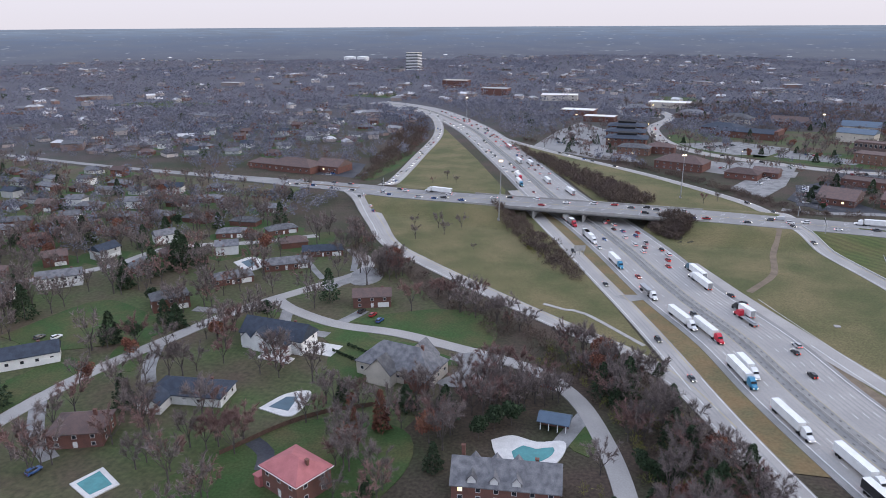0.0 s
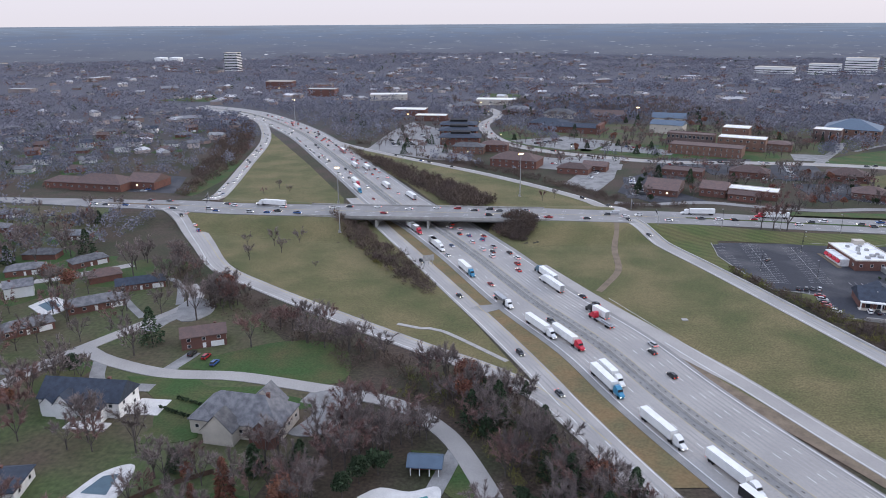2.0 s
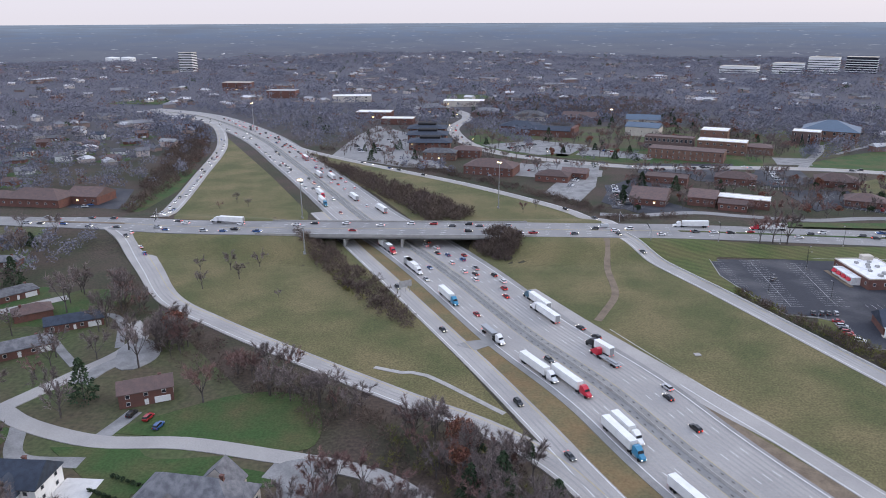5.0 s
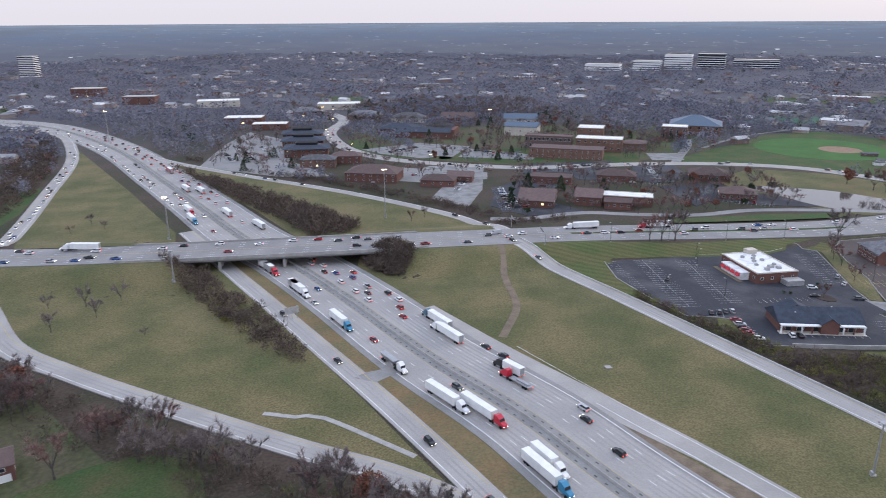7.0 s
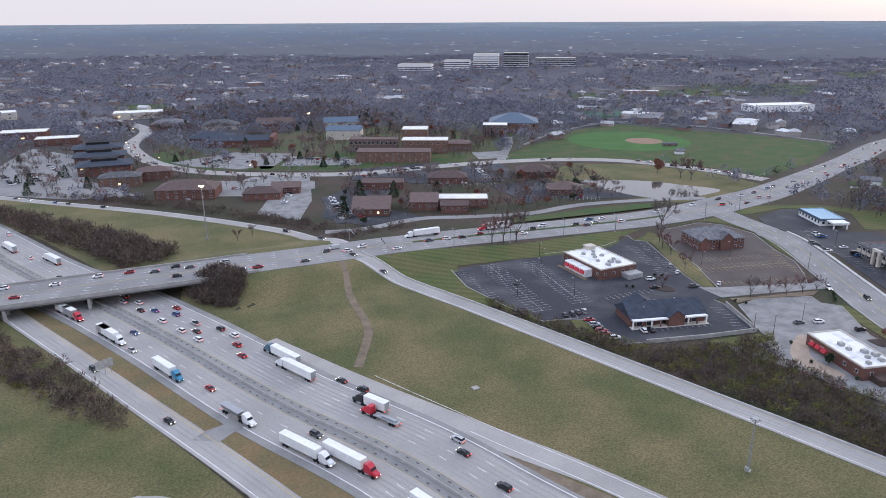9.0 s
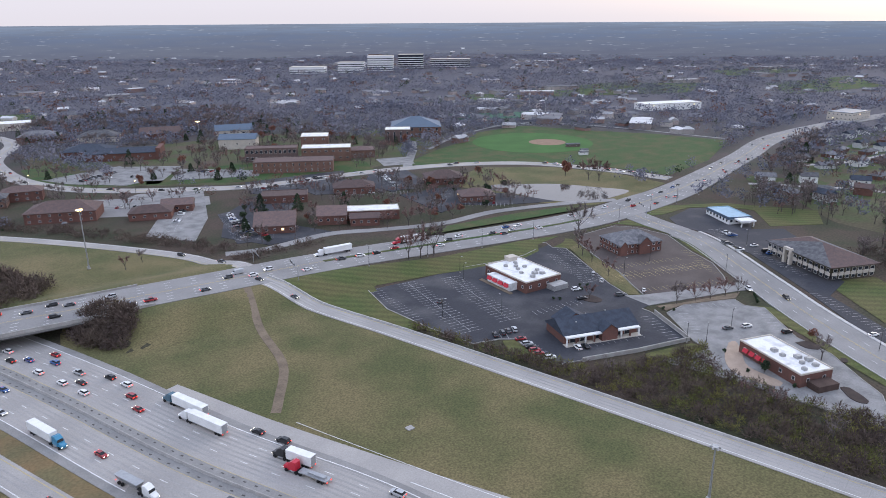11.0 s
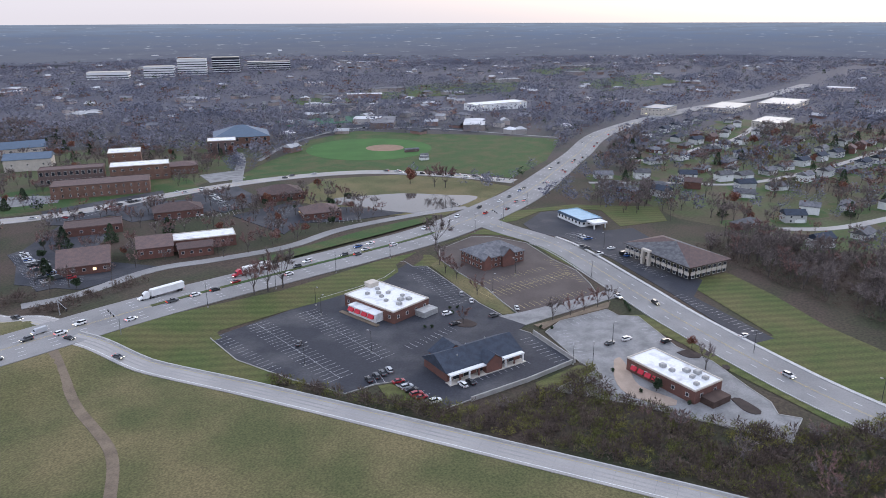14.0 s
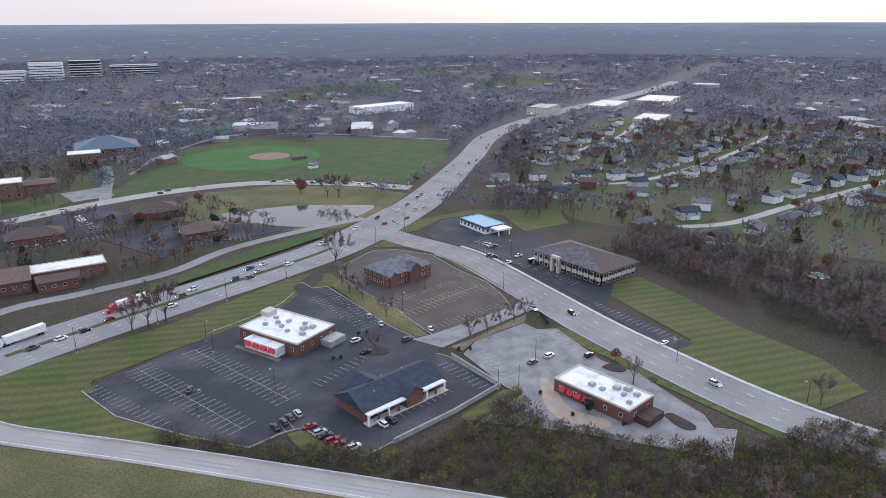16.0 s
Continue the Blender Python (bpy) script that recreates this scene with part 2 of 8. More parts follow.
# ---------------------------------------------------------------- ground
def ground():
    near_x, near_y = np.arange(-640, 1061, 6.0), np.arange(-560, 761, 6.0)
    grow = lambda a, to: [a + (to - a) * (k / 26) ** 1.8 for k in range(1, 27)]
    xs = np.r_[grow(-640, -5200)[::-1], near_x, grow(1060, 5200)]
    ys = np.r_[grow(-560, -5200)[::-1], near_y, grow(760, 5200)]
    gx, gy = np.meshgrid(xs, ys)
    z = height(gx.ravel(), gy.ravel())
    w = len(xs)
    f = [(j * w + i, j * w + i + 1, (j + 1) * w + i + 1, (j + 1) * w + i) for j in range(len(ys) - 1) for i in range(w - 1)]
    sh = Shape()
    sh.v, sh.f = list(zip(gx.ravel().tolist(), gy.ravel().tolist(), z.tolist())), f
    # haze mixed into the base colour: blue-grey grows from 500 to 1000 m
    n, l = M["ground"].node_tree.nodes, M["ground"].node_tree.links
    here, span, far, haze_mix = n.new("ShaderNodeNewGeometry"), n.new("ShaderNodeVectorMath"), n.new("ShaderNodeMapRange"), n.new("ShaderNodeMix")
    span.operation, haze_mix.data_type = "DISTANCE", "RGBA"
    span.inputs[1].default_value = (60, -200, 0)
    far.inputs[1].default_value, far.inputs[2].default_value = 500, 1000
    haze_mix.inputs[7].default_value = (0.088, 0.085, 0.1, 1)
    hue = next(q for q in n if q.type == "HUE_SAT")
    l.new(hue.inputs["Color"].links[0].from_socket, haze_mix.inputs[6])
    l.new(here.outputs["Position"], span.inputs[0]), l.new(span.outputs["Value"], far.inputs[0]), l.new(far.outputs[0], haze_mix.inputs[0])
    l.new(haze_mix.outputs[2], hue.inputs["Color"])
    structure("ground", sh, M["ground"], "leaf-strewn ground with dull grass reaching to the horizon, haze mixed into its far colour", "ground")

ground()


def backdrop():
    """The hazy plain and hills beyond two kilometres: a plain sheet of distance, its haze painted in glowing colour."""
    m = bpy.data.materials.new("hazy_distance")
    m.use_nodes = True
    n, l = m.node_tree.nodes, m.node_tree.links
    b = n["Principled BSDF"]
    b.inputs["Roughness"].default_value, b.inputs["Specular IOR Level"].default_value = 1.0, 0.0
    at, squeeze, broad, streak, speck = n.new("ShaderNodeNewGeometry"), n.new("ShaderNodeMapping"), n.new("ShaderNodeTexNoise"), n.new("ShaderNodeTexNoise"), n.new("ShaderNodeTexNoise")
    squeeze.inputs["Scale"].default_value = (1, 1, 9)
    for tex, sc, det in ((broad, 0.0016, 4), (streak, 0.006, 8), (speck, 0.022, 3)):
        tex.inputs["Scale"].default_value, tex.inputs["Detail"].default_value = sc, det
        l.new(squeeze.outputs[0], tex.inputs["Vector"])
    l.new(at.outputs["Position"], squeeze.inputs["Vector"])
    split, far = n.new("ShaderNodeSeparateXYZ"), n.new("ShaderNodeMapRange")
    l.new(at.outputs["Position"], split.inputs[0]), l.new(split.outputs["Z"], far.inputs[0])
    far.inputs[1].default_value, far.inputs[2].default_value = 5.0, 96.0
    # painted haze: paler and bluer the higher the sheet rises
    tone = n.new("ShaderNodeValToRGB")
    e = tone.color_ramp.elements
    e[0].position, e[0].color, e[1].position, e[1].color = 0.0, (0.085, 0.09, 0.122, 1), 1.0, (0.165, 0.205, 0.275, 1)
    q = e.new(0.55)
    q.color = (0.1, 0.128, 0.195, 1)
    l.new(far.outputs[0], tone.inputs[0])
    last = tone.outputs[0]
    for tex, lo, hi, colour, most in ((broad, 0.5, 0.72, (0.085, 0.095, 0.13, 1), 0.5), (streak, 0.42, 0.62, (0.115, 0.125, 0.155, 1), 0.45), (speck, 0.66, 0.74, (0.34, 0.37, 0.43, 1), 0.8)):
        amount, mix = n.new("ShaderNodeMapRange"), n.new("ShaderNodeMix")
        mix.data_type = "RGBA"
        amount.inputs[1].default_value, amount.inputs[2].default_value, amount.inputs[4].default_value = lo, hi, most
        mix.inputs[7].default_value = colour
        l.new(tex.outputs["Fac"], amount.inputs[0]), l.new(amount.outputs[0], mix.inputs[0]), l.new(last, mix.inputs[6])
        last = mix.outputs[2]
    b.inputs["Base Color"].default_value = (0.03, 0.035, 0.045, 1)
    # the haze colours glow by themselves over a near-black base
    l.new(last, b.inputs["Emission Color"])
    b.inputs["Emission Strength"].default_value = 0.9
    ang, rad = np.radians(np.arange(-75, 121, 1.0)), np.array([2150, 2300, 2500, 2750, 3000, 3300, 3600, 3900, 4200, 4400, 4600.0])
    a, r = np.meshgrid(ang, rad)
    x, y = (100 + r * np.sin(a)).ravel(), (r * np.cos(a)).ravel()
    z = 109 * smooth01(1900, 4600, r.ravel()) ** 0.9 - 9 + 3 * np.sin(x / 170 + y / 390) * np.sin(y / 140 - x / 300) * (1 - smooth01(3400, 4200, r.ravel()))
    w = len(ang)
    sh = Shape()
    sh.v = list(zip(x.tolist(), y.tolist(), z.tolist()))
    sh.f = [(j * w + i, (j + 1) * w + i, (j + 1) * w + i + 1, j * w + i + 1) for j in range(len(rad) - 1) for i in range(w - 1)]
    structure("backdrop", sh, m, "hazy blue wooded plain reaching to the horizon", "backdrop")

backdrop()

# ---------------------------------------------------------------- roads
def sub(line, y0=None, y1=None, x0=None, x1=None):
    keep = np.ones(len(line), bool)
    for col, lo, hi in ((0, x0, x1), (1, y0, y1)):
        if lo is not None:
            keep &= line[:, col] >= lo
        if hi is not None:
            keep &= line[:, col] <= hi
    return line[keep]


SLIP = spline([(-29, 78), (-16, 42), (0.3, -4), (17.3, -50), (33.5, -95), (52.3, -147), (66.3, -189), (75.6, -219), (85, -247), (101, -290), (142, -400), (202, -560)], 6)
RAMP_SW = spline([(-148, 46), (-128, 16), (-105, -28), (-82, -72), (-54, -101), (-20, -132), (24, -170), (49, -190), (67, -211), (80, -240)], 6)
RAMP_NW = spline([(-127, 62), (-130, 120), (-137, 202), (-151, 346), (-185, 480), (-215, 540)], 6)
RAMP_NE = spline([(154, 18), (147, 45), (133, 78), (79, 153), (0, 241), (-69, 326), (-118, 420)], 6)
RAMP_SE = spline([(152, -2), (162, -45), (173.2, -84), (187.3, -138), (199.5, -186), (208.6, -222), (217.5, -260), (234, -330), (272, -470)], 6)
ENTRY = spline([(92, -72), (108, -122), (129, -178), (140, -205), (160, -258), (190, -330), (232, -450)], 6)
OFFICE_ROAD = spline([(398, -26), (392, -48), (381, -90), (346, -145), (324, -178), (303, -215), (288, -246), (278, -280), (268, -340), (262, -470)], 6)
SCHOOL_ROAD = spline([(80, 714), (116, 610), (121, 544), (98, 470), (93, 420), (100, 345), (122, 290), (150, 258), (189, 231), (240, 205), (304, 198), (358, 190), (414, 172), (465, 136), (495, 77), (508, 20)], 6)
FRONTAGE = spline([(158, 58), (180, 52), (221, 56), (250, 44), (288, 31), (332, 32), (386, 17), (420, 2)], 6)
STREET_A = spline([(-153, -330), (-150, -285), (-147, -263), (-143, -246), (-132, -216), (-119, -183), (-97, -148), (-84, -128), (-82, -112), (-90, -98)], 5)
STREET_B = spline([(-108, -168), (-95, -178), (-70, -189), (-43, -192), (-17, -200), (6, -208), (20, -216), (33, -232), (41, -252), (47, -275), (52, -310)], 5)
STREET_C = spline([(-290, -210), (-222, -150), (-204, -107), (-161, -87), (-130, -66)], 6)
STREET_D = spline([(539, -29), (576, -79), (600, -120), (660, -148), (760, -175), (900, -200)], 6)
STREET_E = spline([(492, -180), (518, -208), (580, -238), (645, -272), (760, -330)], 6)
STREET_F = spline([(640, -20), (691, -40), (745, -45), (832, -56), (980, -40)], 6)
ROADS = []


def road(name, line, left, right, material, label, lift=0.3, level=None, skirt=1.0):
    ROADS.append((line, max(np.max(left), np.max(right))))
    return structure(name, ribbon(line, left, right, lift, skirt, level), M[material], label, "road")


def roads():
    # motorway: two carriageways with shoulders, a slot for the barrier between them
    road("road_motorway_south", HIGHWAY, 19.6, -0.2, "concrete", "worn grey concrete carriageway with four lanes")
    wide = np.interp(HIGHWAY[:, 1], (-250, -150, -60, 700), (22, 23.5, 25, 25))
    road("road_motorway_north", HIGHWAY, -0.2, wide, "concrete", "worn grey concrete carriageway with five lanes")
    structure("shoulder_middle", ribbon(HIGHWAY, 3.4, 3.6, 0.315, 0.2), M["shoulder"], "dirty concrete shoulder beside the median barrier", "road shoulder")
    structure("shoulder_outer", ribbon(HIGHWAY, -wide + 3.2, wide, 0.315, 0.2), M["shoulder"], "dirty concrete outer shoulder", "road shoulder")
    structure("shoulder_slow", ribbon(HIGHWAY, 19.6, -16.8, 0.315, 0.2), M["shoulder"], "dirty concrete shoulder beside the slow lane", "road shoulder")
    road("road_slip", SLIP, 4.5, np.interp(SLIP[:, 1], (-250, -225, -205), (7.5, 6.5, 4.5)), "concrete", "pale concrete slip road running beside the motorway", 0.34)
    road("road_ramp_sw", RAMP_SW, np.interp(RAMP_SW[:, 1], (-100, 10), (4.6, 7.5)), np.interp(RAMP_SW[:, 1], (-100, 10), (4.6, 7.5)), "concrete", "pale concrete ramp curving down from the crossing road", 0.36)
    road("road_ramp_nw", RAMP_NW, 5.5, 5.5, "concrete", "pale concrete exit ramp beyond the bridge", 0.36)
    road("road_ramp_ne", RAMP_NE, 4.2, 4.2, "concrete", "pale concrete ramp beyond the bridge", 0.36)
    road("road_ramp_se", RAMP_SE, 4.6, 4.4, "concrete", "pale concrete ramp with a raised kerb", 0.36)
    road("road_entry", ENTRY, np.interp(ENTRY[:, 1], (-190, -72), (4.2, -3.0)), np.interp(ENTRY[:, 1], (-205, -175, -72), (4.2, 7.0, 11.0)), "concrete", "concrete entry lane joining the motorway", 0.27)
    zl = deck_height(OVERPASS[:, 0])
    half = np.interp(OVERPASS[:, 0], (-400, -300, -130, 150, 260, 430, 600), (4, 6, 14, 14.5, 15, 16, 12))
    road("road_crossing", OVERPASS, half, half, "asphalt", "wide grey crossing road over the motorway", 0.4, zl, 1.6)
    w = np.interp(np.arange(len(OFFICE_ROAD)), (0, 12, 24), (9.5, 8.6, 9.6))
    road("road_office", OFFICE_ROAD, w, w, "asphalt", "grey four-lane road curving past the offices", 0.34)
    road("road_school", SCHOOL_ROAD, 7.2, 7.2, "concrete", "pale grey road curving past the school", 0.34)
    road("road_frontage", FRONTAGE, 3.6, 3.6, "asphalt", "narrow frontage road beside the crossing road", 0.32)
    for n, (line, w) in enumerate(((STREET_A, 3.4), (STREET_B, 3.2), (STREET_C, 3.2), (STREET_D, 3.0), (STREET_E, 3.4), (STREET_F, 3.0))):
        road("road_street_%d" % (n + 1), line, w, w, "concrete", "pale residential street without markings", 0.3 + 0.012 * n)
    # markings
    s, y = Shape(), Shape()
    z = 0.335
    for lane in (9.0, 12.8, 16.6):
        stripe(s, HIGHWAY, lane, 0.2, z, 3.2, 9.0)
    for lane in (-8.3, -12.5):
        stripe(s, HIGHWAY, lane, 0.2, z, 3.2, 9.0)
    stripe(s, HIGHWAY, -16.7, 0.3, z), stripe(s, sub(HIGHWAY, None, -90), 21.0, 0.35, z), stripe(s, sub(HIGHWAY, -90), 21.9, 0.3, z)
    stripe(y, HIGHWAY, 3.65, 0.16, z), stripe(y, HIGHWAY, -3.45, 0.16, z)
    stripe(s, sub(SLIP, -232), 3.3, 0.28, 0.37), stripe(y, sub(SLIP, -205), -3.4, 0.25, 0.37)
    stripe(s, sub(SLIP, None, -205), -3.9, 0.3, 0.37), stripe(s, sub(SLIP, None, -225), 0.2, 0.28, 0.39, 3, 9)
    for line in (RAMP_SW, RAMP_NW, RAMP_NE, RAMP_SE):
        stripe(s, line, 3.2, 0.25, 0.39), stripe(y, line, -3.2, 0.22, 0.39)
    stripe(s, sub(ENTRY, None, -165), 3.6, 0.3, 0.34), stripe(s, sub(ENTRY, None, -120), -2.8, 0.22, 0.34)
    over = sub(OVERPASS, x0=-210, x1=900)
    zo = deck_height(over[:, 0])
    for lane in (-10.6, -7.2, -3.6, 3.6, 7.2, 10.6):
        stripe(s, over, lane, 0.22, 0.435, 3, 9, zo)
    stripe(y, over, 0.35, 0.18, 0.435, 0, 0, zo), stripe(y, over, -0.35, 0.18, 0.435, 0, 0, zo)
    stripe(s, OFFICE_ROAD, 4.0, 0.2, 0.37, 3, 9), stripe(s, OFFICE_ROAD, -4.0, 0.2, 0.37, 3, 9)
    stripe(y, OFFICE_ROAD, 0.25, 0.16, 0.37), stripe(y, OFFICE_ROAD, -0.25, 0.16, 0.37)
    stripe(y, SCHOOL_ROAD, 0.2, 0.16, 0.37), stripe(y, SCHOOL_ROAD, -0.2, 0.16, 0.37)
    track = Shape()
    for lane in (7.1, 10.9, 14.7, 18.6, -6.2, -10.4, -14.6):
        for o in (-0.85, 0.85):
            stripe(track, HIGHWAY, lane + o, 0.75, 0.321)
    for line in (SLIP, RAMP_SW, RAMP_NW, RAMP_NE, RAMP_SE):
        for o in (-0.9, 0.9):
            stripe(track, line, o, 0.7, 0.372)
    structure("marking_wheel_tracks", track, M["track"], "grey tyre-worn wheel tracks along the lanes", "road marking", "stuff")
    joint = Shape()
    for line in (RAMP_SW, RAMP_SE):
        stripe(joint, line, 0, 7.6, 0.377, 0.07, 5.6)
    structure("marking_joints", joint, M["shoulder"], "grey sealed joints between concrete slabs", "road joint", "stuff")
    d = Shape()
    for off in (2.4, -2.2):
        stripe(d, sub(HIGHWAY, -420, 420), off, 0.5, 0.325, 1.1, 3.1)
    structure("marking_drains", d, M["rumble"], "dark drain slots along the median shoulder", "road marking", "stuff")
    structure("marking_white", s, M["paint"], "worn white lane lines painted on the roads", "road marking", "stuff")
    structure("marking_yellow", y, M["yellow"], "worn yellow edge lines painted on the roads", "road marking", "stuff")

roads()

# ---------------------------------------------------------------- bridge
def bridge():
    deck = sub(OVERPASS, x0=-58, x1=104)
    z = deck_height(deck[:, 0])
    th = thing("road_bridge", "grey concrete girder bridge carrying the crossing road over the motorway", "bridge")
    part("deck", ribbon(deck, 14.6, 14.6, 0.36, 0.7, z), M["barrier"], th)
    for side in (-1, 1):
        part("parapet", ribbon(deck, -side * 14.25 + 0.2, side * 14.25 + 0.2, 1.3, 1.7, z), M["barrier"], th, "pale concrete parapet")
    dark = mat("weathered_steel_girder", (0.1, 0.1, 0.1), 0.7, 0.15, 0.5)
    for k in range(7):
        o = -13.2 + 4.4 * k
        part("girder", ribbon(deck, -o + 0.35, o + 0.35, -0.32, 1.5, z), dark, th, "dark steel girder")
    line, nrm = deck, normals(deck)
    for x in (-1.5, 29.5):
        k = int(np.argmin(abs(line[:, 0] - x)))
        d = nrm[k]
        for o in (-12.5, -6.2, 0, 6.2, 12.5):
            c = line[k, :2] + d * o
            part("pier_column", Shape().box(c[0] - 0.75, c[0] + 0.75, c[1] - 0.75, c[1] + 0.75, 0, z[k] - 2.6), M["barrier"], th)
        a, b = line[k, :2] - d * 14.0, line[k, :2] + d * 14.0
        part("pier_cap", Shape().tube((*a, z[k] - 2.2), (*b, z[k] - 2.2), 0.8, 0.8, 4), M["barrier"], th)
    for x, s in ((-44, -1), (74, 1)):
        k = int(np.argmin(abs(line[:, 0] - x)))
        c, d, t = line[k, :2], nrm[k], np.array([-nrm[k][1], nrm[k][0]]) * (1 if -nrm[k][1] * s > 0 else -1)
        q = [c - d * 14.5, c + d * 14.5, c + d * 14.5 + t * 13, c - d * 14.5 + t * 13]
        v = [(*q[0], 0), (*q[1], 0), (*q[2], 0), (*q[3], 0), (*(q[0] + t * 9), z[k] - 1.7), (*(q[1] + t * 9), z[k] - 1.7), (*q[2], z[k] - 1.7), (*q[3], z[k] - 1.7)]
        part("abutment", Shape().add(v, [(0, 1, 5, 4), (1, 2, 6, 5), (2, 3, 7, 6), (3, 0, 4, 7), (4, 5, 6, 7)]), M["barrier"], th, "pale sloped concrete abutment")

bridge()


# ---------------------------------------------------------------- median barrier, kerbs and rails
def barriers():
    line = sub(HIGHWAY, -420, 640)
    n = normals(line)
    th = thing("median_barrier", "weathered concrete median barrier made of tapered blocks", "barrier")
    for k in range(len(line) - 1):
        a, b = line[k, :2], line[k + 1, :2]
        v = []
        for c, m in ((a + (b - a) * 0.006, n[k]), (b - (b - a) * 0.006, n[k + 1])):
            for o, h in ((-0.4, 0.3), (-0.14, 1.1), (0.14, 1.1), (0.4, 0.3)):
                v.append((*(c + m * o), h + 0.01))
        part("barrier_block", Shape().add(v, [(0, 1, 5, 4), (1, 2, 6, 5), (2, 3, 7, 6), (0, 3, 2, 1), (4, 5, 6, 7)]), M["barrier"], th)
    kerb = mat("pale_kerb", (0.5, 0.49, 0.47), 0.85, 0.12, 0.4)
    structure("kerb_ramp", ribbon(RAMP_SE, 4.75, -4.35, 1.0, 1.2), kerb, "pale concrete kerb wall along the ramp", "kerb")
    structure("kerb_office_far", ribbon(OFFICE_ROAD[8:], 11.4, -9.7, 0.5, 0.9), kerb, "pale kerb and footpath along the office road", "kerb")
    structure("kerb_office_near", ribbon(OFFICE_ROAD[8:], -9.7, 10.1, 0.48, 0.9), kerb, "pale kerb along the office road", "kerb")
    over = sub(OVERPASS, x0=190, x1=360)
    structure("median_strip", ribbon(over, 1.4, 1.0, 0.56, 0.5, deck_height(over[:, 0])), M["lawn"], "narrow grassed strip between the lanes", "median")
    left = sub(OVERPASS, x0=-205, x1=-140)
    structure("median_planting", ribbon(left, 1.2, 1.2, 0.62, 0.5, deck_height(left[:, 0])), M["soil"], "narrow planted strip between the lanes", "median")

barriers()

# ---------------------------------------------------------------- grass, lots and water
def inside(poly, x, y):
    """Which of the points lie within the outline."""
    hit = np.zeros(len(x), bool)
    for (ax, ay), (bx, by) in zip(poly, poly[1:] + poly[:1]):
        if ay != by:
            hit ^= ((ay > y) != (by > y)) & (x < (bx - ax) * (y - ay) / (by - ay) + ax)
    return hit


def turf(name, outline, material, label, lift=0.14, step=3.0, category="grass"):
    """Grass laid on the land within an outline."""
    outline = [tuple(map(float, p)) for p in outline]
    q = np.array(outline)
    xs, ys = np.arange(q[:, 0].min(), q[:, 0].max() + step, step), np.arange(q[:, 1].min(), q[:, 1].max() + step, step)
    gx, gy = np.meshgrid(xs, ys)
    z = height(gx.ravel(), gy.ravel()) + lift
    w = len(xs)
    ok = inside(outline, (gx[:-1, :-1] + step / 2).ravel(), (gy[:-1, :-1] + step / 2).ravel())
    j, i = np.divmod(np.nonzero(ok)[0], w - 1)
    n = j * w + i
    f = np.stack([n, n + 1, n + w + 1, n + w], 1)
    used, back = np.unique(f, return_inverse=True)
    sh = Shape()
    v = np.stack([gx.ravel(), gy.ravel(), z], 1)[used]
    quads = back.reshape(-1, 4)
    rim = np.bincount(quads.ravel(), minlength=len(v)) < 4
    best, spot = np.full(len(v), 1e9), v[:, :2].copy()
    for a, b in zip(q, np.roll(q, -1, 0)):          # draw the rim onto the outline
        d = b - a
        t = np.clip((v[:, :2] - a) @ d / max(d @ d, 1e-9), 0, 1)
        c = a + t[:, None] * d
        r = np.hypot(*(v[:, :2] - c).T)
        near = r < best
        best[near], spot[near] = r[near], c[near]
    move = rim & (best < 1.2 * step)
    v[move, :2] = spot[move]
    v[:, 2] = height(v[:, 0], v[:, 1]) + lift
    sh.v, sh.f = v.tolist(), quads.tolist()
    return structure(name, sh, M[material], label, category)


FIELD_SW = [(-140, 50), (-128, 16), (-105, -28), (-82, -72), (-54, -101), (-20, -132), (24, -170), (49, -190), (68, -213), (60, -189), (47, -147), (29, -95), (13, -50), (-4, -4), (-12, 22), (-40, 20)]
FIELD_SE = [(66, 4), (152, 4), (162, -45), (173, -84), (187, -138), (199, -186), (208, -222), (217, -260), (234, -330), (272, -470), (232, -450), (186, -330), (146, -236), (116, -182), (96, -124), (79, -78), (60, -30)]
FIELD_NW = [(-116, 55), (-130, 120), (-137, 202), (-151, 346), (-190, 480), (-150, 385), (-79, 200), (-35, 78), (-30, 30)]
FIELD_NE = [(45, 20), (154, 12), (147, 45), (133, 78), (79, 153), (0, 241), (-69, 326), (-100, 400), (-70, 320), (-37, 230), (10, 125)]
SCHOOL_GREEN = [(372, 200), (465, 148), (505, 92), (518, 28), (600, 44), (712, 92), (690, 170), (651, 240), (625, 308), (549, 302), (490, 262), (440, 240)]
LOT_MAIN = [(191.3, -31.5), (228, -37.3), (240.4, -40), (267, -45), (284, -46), (295.4, -43), (302, -34.7), (309, -37.5), (305.4, -46.5), (310, -52), (296.3, -81), (285.7, -102.5), (280.7, -117.7), (279.8, -131), (272.5, -132), (272.4, -137), (260.5, -163), (237, -157), (217.7, -150), (204.4, -145.5), (203.6, -139.5), (207.4, -119.8), (202.5, -116), (191.6, -112.5), (187.2, -91), (184.6, -62)]
LOT_OLD = [(277, -141.5), (290, -140.8), (314, -151), (310.6, -158), (315, -165), (296, -188.7), (292, -204), (280, -220), (274, -229), (267.4, -232.9), (269.5, -239.5), (253, -240.3), (250.8, -228.7), (248.3, -212.7), (245.7, -196), (241.3, -181), (237, -167.5), (259.5, -173), (261.5, -165)]
LOT_BANK = [(323.3, -50), (336, -40), (366, -40), (374, -50), (375.5, -72), (359.4, -98), (351, -116.7), (338, -131), (328.4, -139), (286.7, -122), (293, -110.4), (302.7, -94.6), (313.3, -69.3)]
